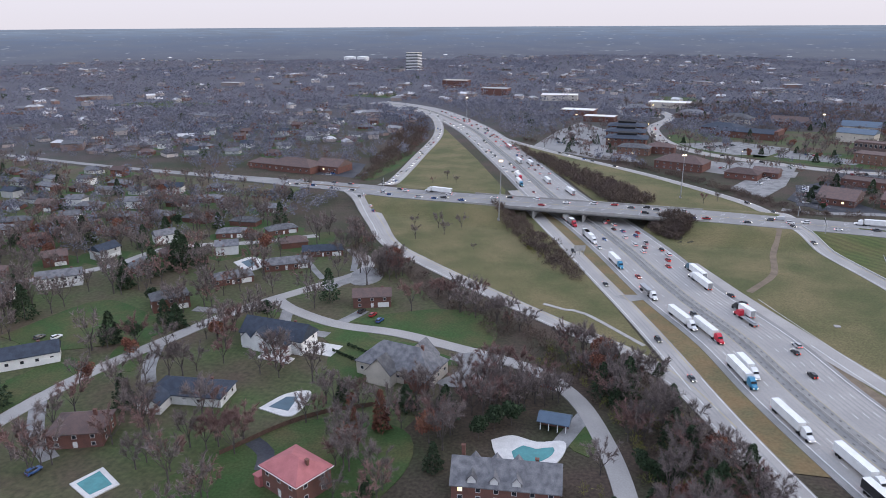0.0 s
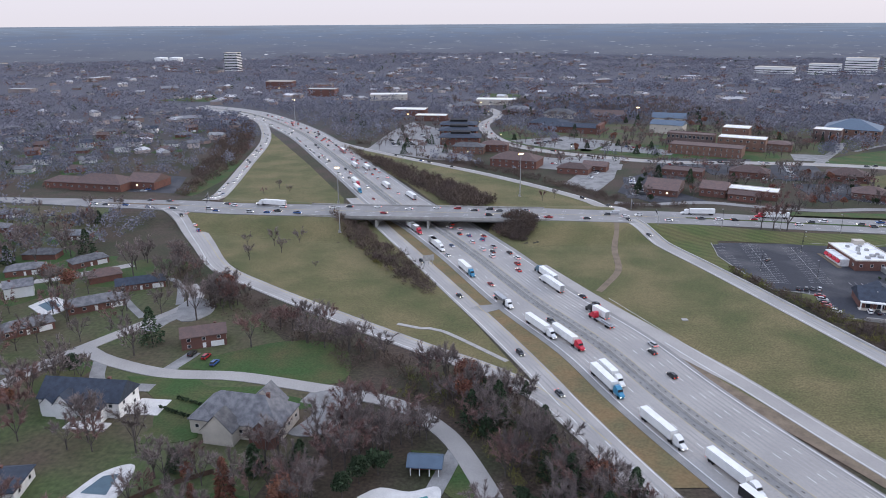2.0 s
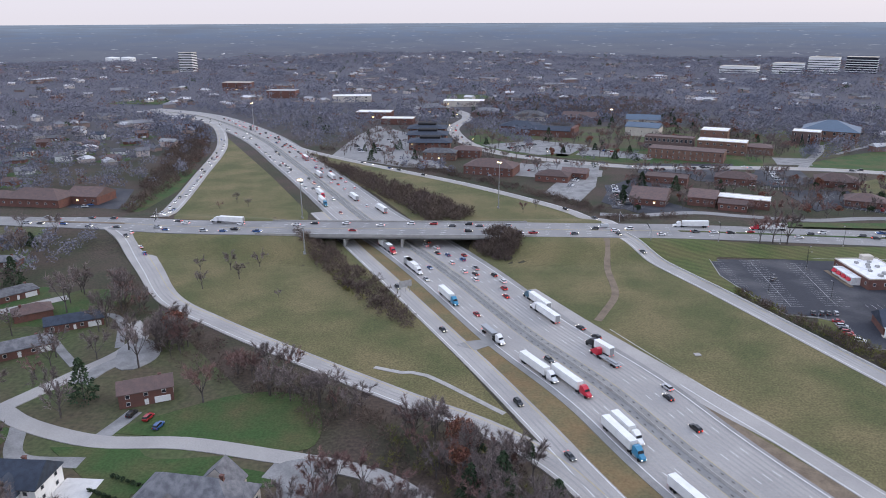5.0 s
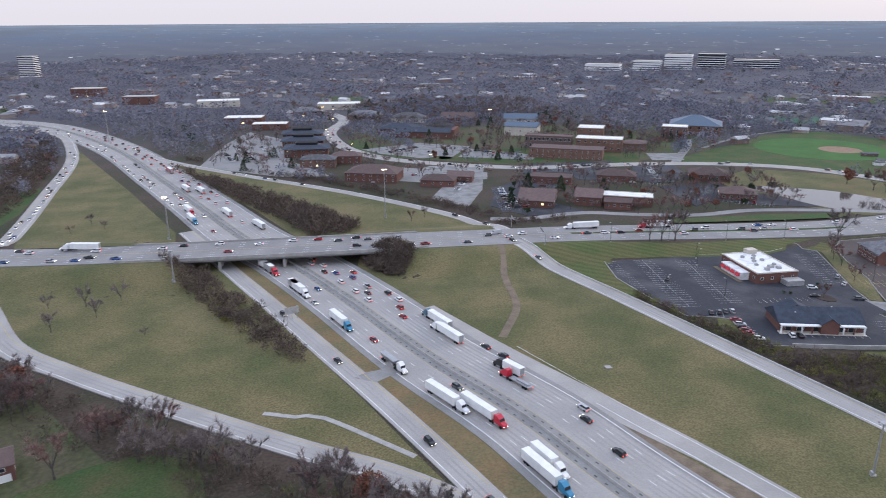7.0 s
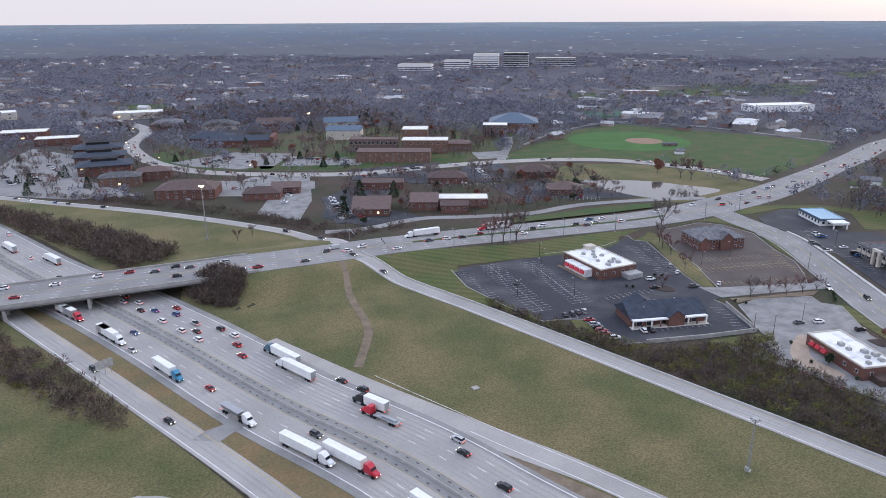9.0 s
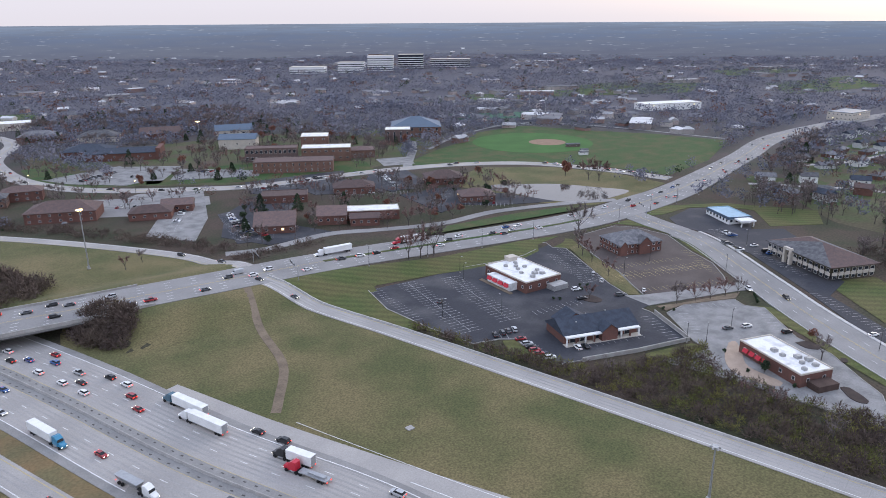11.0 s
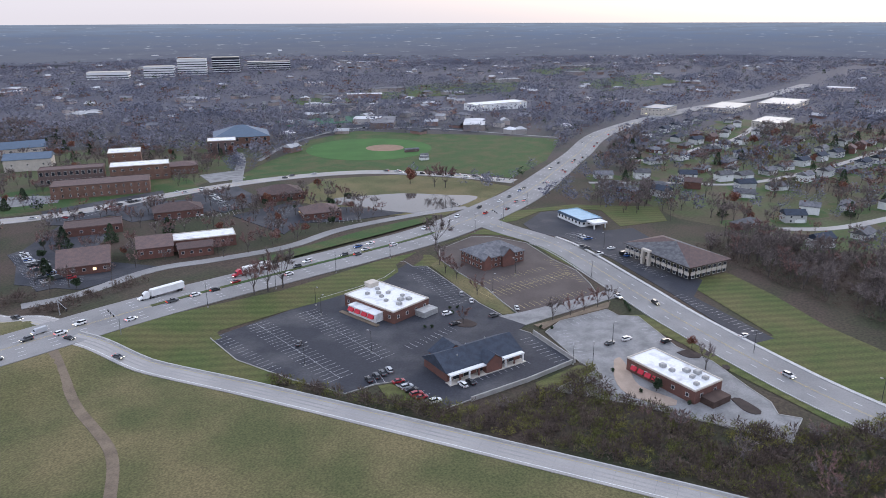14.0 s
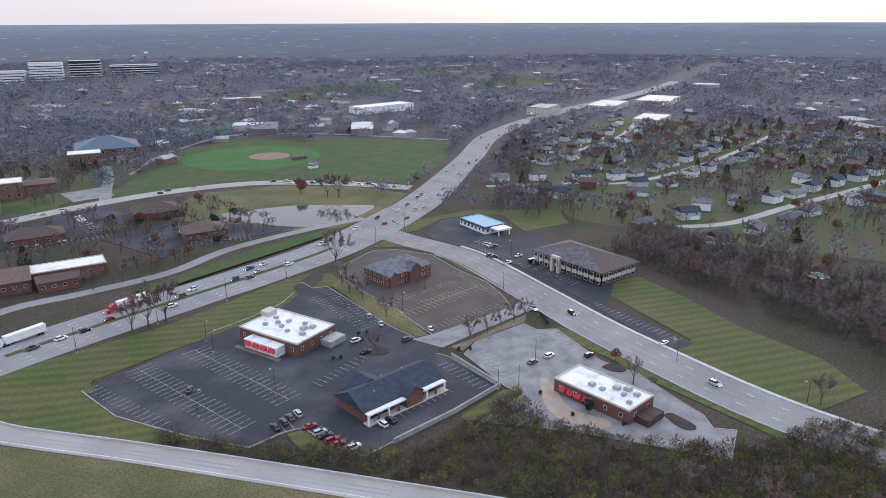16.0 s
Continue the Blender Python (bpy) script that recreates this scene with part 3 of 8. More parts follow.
LOT_OFFICE = [(398, -84), (425, -96), (441, -108), (425, -128), (404, -124), (376, -172), (352, -176), (327, -217), (316, -211), (350, -166), (380, -122)]
LOT_BLUE = [(398, -84), (425, -96), (452, -82), (462, -60), (440, -44), (408, -50), (396, -66)]
POND = [(384, 93), (397, 84), (424, 64), (440, 36), (450, 15), (430, 9), (396, 11), (382, 34), (378, 57), (372, 83)]


def surfaces():
    turf("grass_field_sw", FIELD_SW, "verge", "dormant olive grass between the ramp and slip road", 0.16)
    turf("grass_field_se", FIELD_SE, "verge", "dormant olive grass sloping beside the motorway", 0.16)
    turf("grass_field_nw", FIELD_NW, "verge", "dormant olive grass triangle beyond the bridge", 0.16)
    turf("grass_field_ne", FIELD_NE, "verge", "dormant olive grass strip beyond the bridge", 0.16)
    # dry strip between slip road and motorway
    ys = np.arange(20, -262, -4.0)
    a = np.stack([np.interp(ys, SLIP[::-1, 1], SLIP[::-1, 0]) + 4.6, ys], 1)
    b = np.stack([np.interp(ys, HIGHWAY[:, 1], HIGHWAY[:, 0]) - 20.4, ys], 1)
    b[:, 0] = np.maximum(b[:, 0], a[:, 0] + 0.3)
    v = [(*p, 0.22) for pair in zip(a, b) for p in pair]
    structure("grass_strip_dry", Shape().add(v, [(2 * k, 2 * k + 2, 2 * k + 3, 2 * k + 1) for k in range(len(ys) - 1)]), M["dry"], "dry brown grass strip between slip road and motorway", "grass")
    structure("crossover", patch([(45.5, -131), (53, -136), (63, -130), (60, -122), (56, -127), (50, -128)], 0.36), M["shoulder"], "broken grey crossover between slip road and motorway", "pavement")
    turf("soil_strip", [(112, -150), (121, -170), (132, -200), (150, -240), (172, -290), (166, -290), (143, -240), (126, -205), (117, -178)], "soil", "bare dirt strip beside the entry lane", 0.2, 2.0)
    turf("lawn_corner", [(160, -8), (185, -8), (240, -22), (300, -27), (325, -33), (302, -38), (295, -46), (283, -49), (267, -48), (240, -43.5), (228, -40.5), (194.5, -35), (188, -62), (190, -98), (180, -86), (169, -54), (160, -30)], "striped", "mown green lawn round the parking lot", 0.17, 2.0)
    turf("lawn_school", SCHOOL_GREEN, "lawn", "green playing field beside the school", 0.16)
    turf("lawn_pond", [(360, 122), (420, 150), (470, 112), (492, 60), (492, 12), (440, 2), (395, 2), (366, 40)], "verge", "rough grass round the pond", 0.12)
    structure("water_pond", patch(POND, 0.26, 0.4, 6), M["water"], "still grey pond reflecting the pale sky", "pond")
    turf("lawn_office", [(368, -166), (395, -178), (376, -205), (353, -231), (336, -262), (316, -276), (296, -263), (290, -248), (304, -222), (316, -210), (330, -216)], "striped", "mown striped lawn beside the office", 0.17, 2.0)
    turf("lawn_road_side", [(297, -212), (310, -190), (318, -166), (313, -160), (300, -190), (288, -212), (276, -240), (266, -262), (276, -262)], "striped", "green strip beside the road", 0.17, 2.0)
    turf("lawn_church", [(-165, 100), (-148, 84), (-140, 150), (-146, 230), (-160, 235), (-158, 150)], "lawn", "green lawn beside the ramp", 0.15)
    turf("lawn_school_front", [(175, 262), (245, 222), (345, 200), (360, 240), (330, 262), (262, 300), (225, 300), (190, 330)], "lawn", "green lawn in front of the school", 0.14)
    turf("lawn_bend", [(108, 330), (125, 300), (160, 270), (185, 262), (200, 290), (150, 320), (118, 400), (106, 390)], "lawn", "green lawn inside the road's bend", 0.14)
    turf("lawn_median", [(262, 24), (340, 18), (390, 6), (372, 0), (300, 9), (262, 14)], "lawn", "green strip beside the frontage road", 0.9, 2.0)
    turf("grass_estate_east", [(480, -330), (470, -215), (480, -120), (540, -50), (660, -10), (990, 0), (1000, -330)], "garden", "patchy garden grass between the eastern houses", 0.08, 8.0)
    turf("grass_estate_west", [(-600, -150), (-280, -180), (-220, -90), (-175, -20), (-190, 50), (-300, 70), (-600, 130)], "garden", "patchy garden grass between the western houses", 0.08, 8.0)
    turf("grass_gardens", [(-210, -300), (-60, -330), (-20, -262), (-5, -200), (-60, -120), (-130, -60), (-260, -40), (-330, -160), (-260, -260)], "garden", "patchy leaf-strewn grass round the large houses", 0.07, 6.0)
    turf("grass_campus", [(110, 300), (170, 262), (240, 215), (340, 205), (440, 240), (520, 320), (470, 420), (300, 450), (120, 450)], "garden", "patchy campus grass between the school blocks", 0.08, 8.0)
    for n, (o, l) in enumerate((([(-203, -230), (-191, -188), (-168, -190), (-139, -212), (-170, -236)], 0.17), ([(-170, -262), (-161, -240), (-147, -253), (-153, -267)], 0.165), ([(-175, -285), (-166, -258), (-153, -268), (-158, -290)], 0.16),
                                ([(-82, -310), (-73, -288), (-50, -262), (-20, -262), (-14, -285), (-30, -315), (-60, -320)], 0.155), ([(-116, -198), (-111, -181), (-98, -181), (-104, -204)], 0.15), ([(-70, -184), (-31, -163), (-6, -170), (-5, -198), (-40, -190)], 0.145),
                                ([(-138, -88), (-128, -57), (-99, -67), (-119, -101)], 0.14), ([(22, -240), (34, -244), (40, -262), (33, -262)], 0.14), ([(-66, -202), (-45, -200), (-8, -212), (-20, -216), (-52, -216), (-60, -226)], 0.14), ([(-150, -212), (-136, -222), (-130, -246), (-146, -236)], 0.135))):
        structure("lawn_%d" % (n + 1), patch(o, l + 0.05, 0.3, 4), M["lawn"], "green suburban lawn with fallen leaves", "grass")
    for name, o, m, label, lift in (("pavement_restaurant_lot", LOT_MAIN, "lot", "dark sealed asphalt parking lot", 0.22), ("pavement_old_lot", LOT_OLD, "oldlot", "pale cracked parking lot round the restaurant", 0.2),
                                    ("pavement_bank_lot", LOT_BANK, "brownlot", "brownish asphalt parking lot behind the brick office", 0.24), ("pavement_office_lot", LOT_OFFICE, "lot", "dark parking lot beside the office", 0.2), ("pavement_corner_lot", LOT_BLUE, "lot", "dark parking lot round the blue-roofed bank", 0.23),
                                    ("pavement_drive", [(279, -117), (286.7, -122.1), (328.4, -139.2), (344, -142), (338, -152), (324.8, -146.5), (292.7, -136), (278, -131.5)], "oldlot", "pale drive joining the lots to the road", 0.26)):
        structure(name, patch([tuple(p) for p in o], lift, 0.5), M[m], label, "parking lot")
    for n, (o, m) in enumerate((([(-200, 82), (-165, 90), (-166, 110), (-175, 158), (-200, 168), (-180, 130), (-205, 118)], "lot"), ([(-36, 285), (30, 226), (72, 216), (44, 290), (40, 420), (5, 484), (-18, 400)], "asphalt"), ([(110, 190), (150, 168), (192, 172), (200, 196), (140, 232), (112, 250), (86, 224)], "asphalt"),
                                ([(208, 100), (226, 58), (184, 58), (168, 90), (190, 140), (230, 178), (252, 150)], "lot"), ([(262, 150), (330, 120), (345, 160), (300, 185), (262, 190)], "lot"), ([(318, 70), (345, 44), (384, 26), (376, 60), (352, 100)], "lot"),
                                ([(140, 300), (190, 272), (222, 322), (180, 352)], "oldlot"), ([(360, 208), (388, 200), (400, 232), (372, 240)], "oldlot"), ([(560, 320), (660, 300), (700, 200), (760, 220), (700, 340), (600, 370)], "lot"), ([(60, 560), (110, 545), (100, 680), (40, 690)], "asphalt"))):
        structure("pavement_lot_%d" % (n + 1), patch([tuple(p) for p in o], 0.18 + 0.006 * n, 0.4), M[m], "far parking lot with faded bays", "parking lot")
    structure("path_school_drive", ribbon(spline([(372, 190), (400, 225), (430, 262), (455, 300)], 5), 4, 4, 0.27), M["oldlot"], "pale drive up to the school hall", "path")
    structure("path_field", ribbon(spline([(440, 250), (500, 290), (560, 315), (640, 325), (690, 250), (720, 100)], 6), 2.2, 2.2, 0.25), M["oldlot"], "pale track round the playing field", "path")
    structure("path_dirt", ribbon(spline([(143, -6), (137, -28), (131, -50), (125, -82), (113, -104), (108, -112)], 4), 1.7, 1.7, 0.25, 0.3), M["soil"], "bare dirt track worn across the grass", "path")
    structure("channel_drain", ribbon(spline([(14, -147), (24, -152), (33, -155), (57, -183)], 4), 1.0, 1.0, 0.3, 0.3), M["barrier"], "pale concrete drainage channel in the grass", "drain")
    for n, o in enumerate(([(900, 520), (1150, 430), (1320, 520), (1200, 640), (980, 640)], [(1250, 300), (1500, 250), (1650, 380), (1400, 430)], [(760, 560), (860, 520), (880, 600), (800, 640)], [(-760, 560), (-640, 540), (-560, 600), (-700, 640)], [(-420, 760), (-330, 740), (-320, 800), (-400, 820)], [(110, 770), (180, 760), (200, 830), (120, 850)], [(1500, 560), (1750, 500), (1800, 640), (1600, 680)])):
        turf("lawn_far_%d" % (n + 1), o, "lawn", "far green field among the woods", 0.5, 12.0)
    infield = [(560 + 19 * math.cos(a), 205 + 19 * math.sin(a)) for a in np.linspace(0, 2 * math.pi, 24, endpoint=False)]
    structure("infield", patch(infield, 0.3, 0.3), mat("infield_clay", (0.27, 0.18, 0.125), 0.95, 0.1, 0.2), "reddish clay infield of the ball field", "ball field")
    bright = mat("watered_outfield", (0.05, 0.13, 0.03), 0.95, 0.12, 0.05)
    out = [(548 + 62 * math.cos(a), 215 + 62 * math.sin(a)) for a in np.linspace(0, 2 * math.pi, 40, endpoint=False)]
    structure("lawn_outfield", patch(out, 0.24, 0.3), bright, "bright green outfield of the ball field", "ball field")
    drive = M["oldlot"]
    for n, pts in enumerate(([(-64, -278), (-57, -283), (-54, -291)], [(-134, -222), (-126, -240), (-118, -252)], [(-150, -268), (-132, -290), (-118, -300)], [(-70, -188), (-66, -178), (-64, -172)], [(-98, -178), (-90, -196), (-70, -200)], [(-120, -186), (-140, -186)], [(-10, -202), (-14, -212)], [(36, -240), (28, -262), (22, -278)])):
        structure("path_drive_%d" % (n + 1), ribbon(spline(pts, 3), 2.6, 2.6, 0.24 + 0.005 * n, 0.3), M["lot"] if n == 0 else drive, "driveway beside a house", "driveway")
    for n, o in enumerate(([(398, -36), (412, -42), (440, -42), (462, -56), (468, -74), (455, -86), (440, -100), (470, -118), (500, -100), (470, -50), (430, -28)], [(330, -36), (372, -37), (380, -52), (378, -74), (362, -98), (354, -116), (362, -112), (381, -84), (391, -50), (388, -36)], [(312, -36), (322, -35), (326, -42), (322, -50), (311, -54), (307, -46), (310, -38)])):
        structure("lawn_verge_%d" % (n + 1), patch([tuple(map(float, q)) for q in o], 0.15, 0.3), M["striped"], "green roadside grass at the junction", "grass")
    for name, o in (("kerb_lot_main", LOT_MAIN), ("kerb_lot_bank", LOT_BANK), ("kerb_lot_old", LOT_OLD)):
        edge = np.array(o + o[:1], float)
        k = Shape()
        for a, b in zip(edge, edge[1:]):
            d = (b - a) / np.linalg.norm(b - a)
            w = np.array([-d[1], d[0]]) * 0.16
            if min(np.hypot(*((a + b) / 2 - c)) for c in ((282, -122), (281, -127), (306, -130))) > 7:
                k.slab([tuple(a - w), tuple(b - w), tuple(b + w), tuple(a + w)], 0.0, 0.4)
        structure(name, k, M["barrier"], "pale concrete kerb edging the parking lot", "kerb")
    structure("lawn_island", patch([(202.4, -117.8), (206.6, -120.4), (203, -139), (200.5, -139), (198, -126)], 0.3, 0.3), M["striped"], "green grass wedge beside the parked cars", "grass")
    structure("lawn_wall_foot", patch([(259, -165.6), (261, -172.4), (238, -167), (235, -162.4), (238, -160)], 0.2, 0.3), M["striped"], "green grass slope below the retaining wall", "grass")
    structure("mulch_strip", patch([(291, -138.6), (324, -148), (316, -150.6), (291, -140.4), (279, -139.6), (280, -134)], 0.31, 0.3), M["soil"], "leaf-strewn strip between the lots", "planting bed")
    structure("verge_between_lots", patch([(312, -53), (322, -50.5), (312.6, -69.5), (302, -95), (292.4, -110.4), (285.5, -121), (281.6, -117.5), (286.5, -102.5), (297, -81)], 0.27, 0.3), M["verge"], "dry grass strip between the parking lots", "grass")
    for n, (o, m, label) in enumerate((([(-86.4, -124.0), (-80.5, -114.7), (-71.1, -122.0), (-69.1, -133.5), (-75.0, -141.8), (-82.6, -139.3)], "oldlot", "round pale turning circle at the street's end"), ([(-14.1, -206.2), (-6.3, -203), (4.7, -210.3), (-1, -224.4), (-6.8, -231.4), (-16.9, -230.2), (-11.1, -219.5)], "oldlot", "pale paved apron beside the grey-roofed house"))):
        structure("pavement_pad_%d" % (n + 1), patch(o, 0.33 + 0.01 * n, 0.3, 3), M[m], label, "pavement")
    structure("road_close", ribbon(spline([(-90.1, -151.8), (-87.2, -141.3), (-79.2, -130.2)], 4), 3.3, 3.3, 0.32, 0.4), M["oldlot"], "short pale street leading to the turning circle", "road")
    for n, pts in enumerate(([(-97.6, -137.1), (-107.2, -125.0), (-116.8, -112.1)], [(-86.6, -122.7), (-93.8, -99.3), (-101.1, -89.5), (-106.1, -89.3)])):
        structure("path_house_drive_%d" % (n + 1), ribbon(spline(pts, 3), 1.7, 1.7, 0.28 + 0.005 * n, 0.3), M["oldlot"], "pale driveway up to a brick house", "driveway")
    structure("lawn_white_house", patch([(-82.6, -191.2), (-59, -192.5), (-49, -199.8), (-26.3, -200.5), (-50.4, -213.4), (-44.6, -231.5), (-63.3, -233.6), (-60, -216.3)], 0.215, 0.3, 4), M["lawn"], "dark green lawn between two large houses", "grass")
    for n, (o, m) in enumerate((([(185.5, 141.7), (207.6, 147), (193.5, 80.9), (218.6, 76.4), (212.7, 60.4), (170.5, 71.9)], "lot"), ([(238.7, 223), (322.9, 214), (308.2, 185.8), (234.7, 172.6), (226.6, 185)], "lot"), ([(130.4, 209.9), (160.7, 235.4), (204, 219.4), (177.6, 137.9), (153, 91.4), (133.5, 120), (165, 183.2)], "oldlot"), ([(332, 192), (366, 184), (351, 133.8), (310.7, 121.4), (310, 153)], "lot"), ([(310, 111.7), (361.4, 109.2), (346.3, 73.9), (303, 51.7)], "lot"), ([(114, 334), (178.7, 356.9), (199.6, 287.9), (162, 270.8), (128, 305)], "oldlot"), ([(216.6, 310.6), (269.3, 258.9), (257, 238.9), (195, 269)], "oldlot"))):
        structure("pavement_campus_%d" % (n + 1), patch(o, 0.25 + 0.006 * n, 0.4), M[m], "parking lot between low office buildings", "parking lot")
    # bay lines
    s, y = Shape(), Shape()
    def bays(sh, x, yy, ang, count, pitch=2.7, length=5.2, both=True, z=0.26):
        d, e = np.array([math.cos(radians(ang)), math.sin(radians(ang))]), np.array([-math.sin(radians(ang)), math.cos(radians(ang))])
        o = np.array([x, yy], float)
        for k in range(count + 1):
            p = o + d * pitch * k
            for sgn in ((-1, 1) if both else (1,)):
                q = [p - d * 0.07, p + d * 0.07, p + d * 0.07 + e * sgn * length, p - d * 0.07 + e * sgn * length]
                sh.add([(*c, z) for c in (q if sgn > 0 else q[::-1])], [(0, 1, 2, 3)])
        if both:
            q = [o - e * 0.07, o + d * pitch * count - e * 0.07, o + d * pitch * count + e * 0.07, o + e * 0.07]
            sh.add([(*c, z) for c in q], [(0, 1, 2, 3)])
    def row(sh, a, b, length, both=False, pitch=2.75, z=0.26):
        """Bays along the line from a to b, on its left unless the length is negative."""
        n = math.hypot(b[0] - a[0], b[1] - a[1])
        bays(sh, *a, math.degrees(math.atan2(b[1] - a[1], b[0] - a[0])), int(n / pitch), pitch, length, both, z)
    row(s, (210.2, -41), (198.2, -104), 5.4, True), row(s, (231.2, -48), (219, -105), 5.4, True), row(s, (191.2, -33), (185.6, -80), 5.2)
    row(s, (309.2, -52.5), (287.6, -99.9), -5.4), row(s, (293.5, -53.3), (276, -96), 5.4), row(s, (232.4, -103.8), (257, -107), -4.8)
    row(s, (222.9, -143), (250.6, -151.5), 5.2), row(s, (268.8, -139.3), (259.5, -161), -5.2), row(s, (203.5, -116.4), (207.4, -118.6), 5), row(s, (206.6, -121), (204.2, -139), 5)
    row(y, (295.3, -99.3), (346, -115.5), 5.2, True, z=0.28), row(y, (288, -120), (327.3, -136), 5.0, z=0.28), row(y, (307.7, -87), (345.2, -99), -5.2, z=0.28), row(y, (360, -97.5), (340, -128), -4.8, z=0.28)
    row(s, (292, -143), (312, -152), -4.8), row(s, (313, -166), (297, -186), -4.8), row(s, (280, -145), (264, -165), 4.8)
    bays(s, 330, -212, 62, 17, both=False), bays(s, 384, -118, 62, 10, both=False), bays(s, 372, -156, 66, 14, both=False)
    bays(s, 402, -98, 66, 6), row(s, (176, 76), (190, 138), 5.2, True, z=0.31), row(s, (236, 190), (300, 196), 5.2, True, z=0.32), row(s, (320, 130), (340, 185), 5.2, True, z=0.33), row(s, (312, 70), (345, 100), 5.2, True, z=0.33), row(s, (135, 305), (180, 335), 5.2, True, z=0.34), row(s, (222, 292), (255, 255), 5.2, True, z=0.35), row(s, (150, 120), (180, 180), 5.2, True, z=0.33), bays(s, -10, 300, 100, 20), bays(s, 8, 300, 100, 30), bays(s, 186, 70, 62, 16), bays(s, 272, 140, -28, 20), bays(s, 150, 310, -28, 18), bays(s, 330, 60, -42, 12), bays(s, -195, 96, 74, 14)
    for k in range(3):
        bays(s, 590 + 26 * k, 335 - 20 * k, -25, 26)
    structure("marking_bays", s, M["bay_paint"], "faded white bay lines painted on the parking lots", "road marking", "stuff")
    structure("marking_bays_yellow", y, M["yellow"], "yellow bay lines painted on the parking lot", "road marking", "stuff")

surfaces()

# ---------------------------------------------------------------- buildings
KEEP_OUT = [(-64, -254, 11), (-97, -307, 10), (-145, -123, 10), (20, -266, 14), (436, -258, 7)]        # (x, y, radius) of buildings and pools
M |= {
    "brick": mat("red_brown_brick", (0.17, 0.082, 0.064), 0.9, 0.2, 0.4, 9.0, second=(0.135, 0.07, 0.058), bump=0.2, per_object=0.1),
    "tanbrick": mat("brown_school_brick", (0.2, 0.118, 0.09), 0.9, 0.18, 0.3, 8.0, bump=0.2),
    "siding": mat("pale_siding", (0.6, 0.6, 0.58), 0.75, 0.1, 0.5, 6.0, per_object=0.2),
    "white": mat("white_painted_wall", (0.78, 0.78, 0.76), 0.7, 0.07, 0.4, 5.0),
    "stone": mat("pale_precast_stone", (0.55, 0.5, 0.43), 0.85, 0.1, 0.4, 5.0),
    "grey_roof": mat("grey_shingle_roof", (0.17, 0.17, 0.175), 0.9, 0.2, 0.5, 5.0, second=(0.1, 0.1, 0.108), bump=0.3, per_object=0.3),
    "brown_roof": mat("brown_shingle_roof", (0.14, 0.095, 0.085), 0.9, 0.2, 0.5, 5.0, second=(0.11, 0.08, 0.075), bump=0.3, per_object=0.25),
    "slate_roof": mat("dark_blue_grey_shingles", (0.05, 0.062, 0.085), 0.85, 0.2, 0.5, 5.0, bump=0.3),
    "red_roof": mat("faded_red_roof", (0.42, 0.15, 0.15), 0.8, 0.12, 0.4, 5.0, bump=0.2),
    "membrane": mat("stained_white_roof_membrane", (0.75, 0.75, 0.74), 0.7, 0.08, 0.25, 1.2, second=(0.4, 0.4, 0.4), share=0.66),
    "blue_roof": mat("blue_metal_roof", (0.085, 0.125, 0.175), 0.5, 0.1, 0.4, 4.0),
    "pale_blue": mat("pale_blue_roof", (0.3, 0.45, 0.55), 0.6, 0.1, 0.4, 3.0),
    "awning": mat("red_awning", (0.55, 0.04, 0.06), 0.7, 0.1, 0.6, 5.0),
    "glass": mat("dark_window_glass", (0.035, 0.04, 0.05), 0.12, 0.2, 0.4, 2.0),
    "frame": mat("pale_window_frame", (0.6, 0.59, 0.56), 0.6, 0.08, 0.6, 4.0),
    "unit": mat("galvanised_roof_unit", (0.42, 0.42, 0.41), 0.6, 0.15, 0.8, 4.0, metal=0.3),
    "teal_water": mat("pool_water", (0.06, 0.24, 0.24), 0.1, 0.1, 0.3, 1.0),
    "cover": mat("blue_grey_pool_cover", (0.1, 0.15, 0.18), 0.7, 0.1, 0.3, 2.0),
    "deck": mat("pale_pool_deck", (0.62, 0.6, 0.57), 0.85, 0.1, 0.4, 3.0),
}
LIT = glow("lit_window", (1.0, 0.72, 0.32), 1.6)


def pane_mesh(w, h, lit=False):
    """A window: a pale frame round a dark pane set back in it."""
    sh = Shape()
    d, e = 0.1, 0.12
    for x0, x1, z0, z1 in ((-w / 2, -w / 2 + e, 0, h), (w / 2 - e, w / 2, 0, h), (-w / 2 + e, w / 2 - e, 0, e), (-w / 2 + e, w / 2 - e, h - e, h)):
        sh.box(x0, x1, -d, 0.0, z0, z1)
    n = len(sh.f)
    sh.box(-w / 2 + e, w / 2 - e, -d * 0.4, 0.0, e, h - e)
    me = sh.mesh("window", M["frame"])
    me.materials.append(LIT if lit else M["glass"])
    for p in list(me.polygons)[n:]:
        p.material_index = 1
    return me


PANES = {}


def window(parent, w, h, x, y, z, turn, lit=False):
    key = (round(w, 2), round(h, 2), lit)
    if key not in PANES:
        PANES[key] = pane_mesh(w, h, lit)
    ob = part("window", PANES[key], None, parent)
    ob.matrix_local = pose(x, y, z, 0, 0, turn)
    return ob


def hip(sx, sy, h, rise, over=0.6, gable=False):
    """A roof with its fascia over a rectangle, the ridge along x."""
    x, y = sx / 2 + over, sy / 2 + over
    rx = x if gable else max(x - y, 0.4)
    v = [(sx_ * x, sy_ * y, z) for z in (h - 0.3, h) for sx_, sy_ in ((-1, -1), (1, -1), (1, 1), (-1, 1))] + [(-rx, 0, h + rise), (rx, 0, h + rise)]
    return Shape().add(v, [(3, 2, 1, 0), (0, 1, 5, 4), (1, 2, 6, 5), (2, 3, 7, 6), (3, 0, 4, 7), (4, 5, 9, 8), (6, 7, 8, 9), (5, 6, 9), (7, 4, 8)])


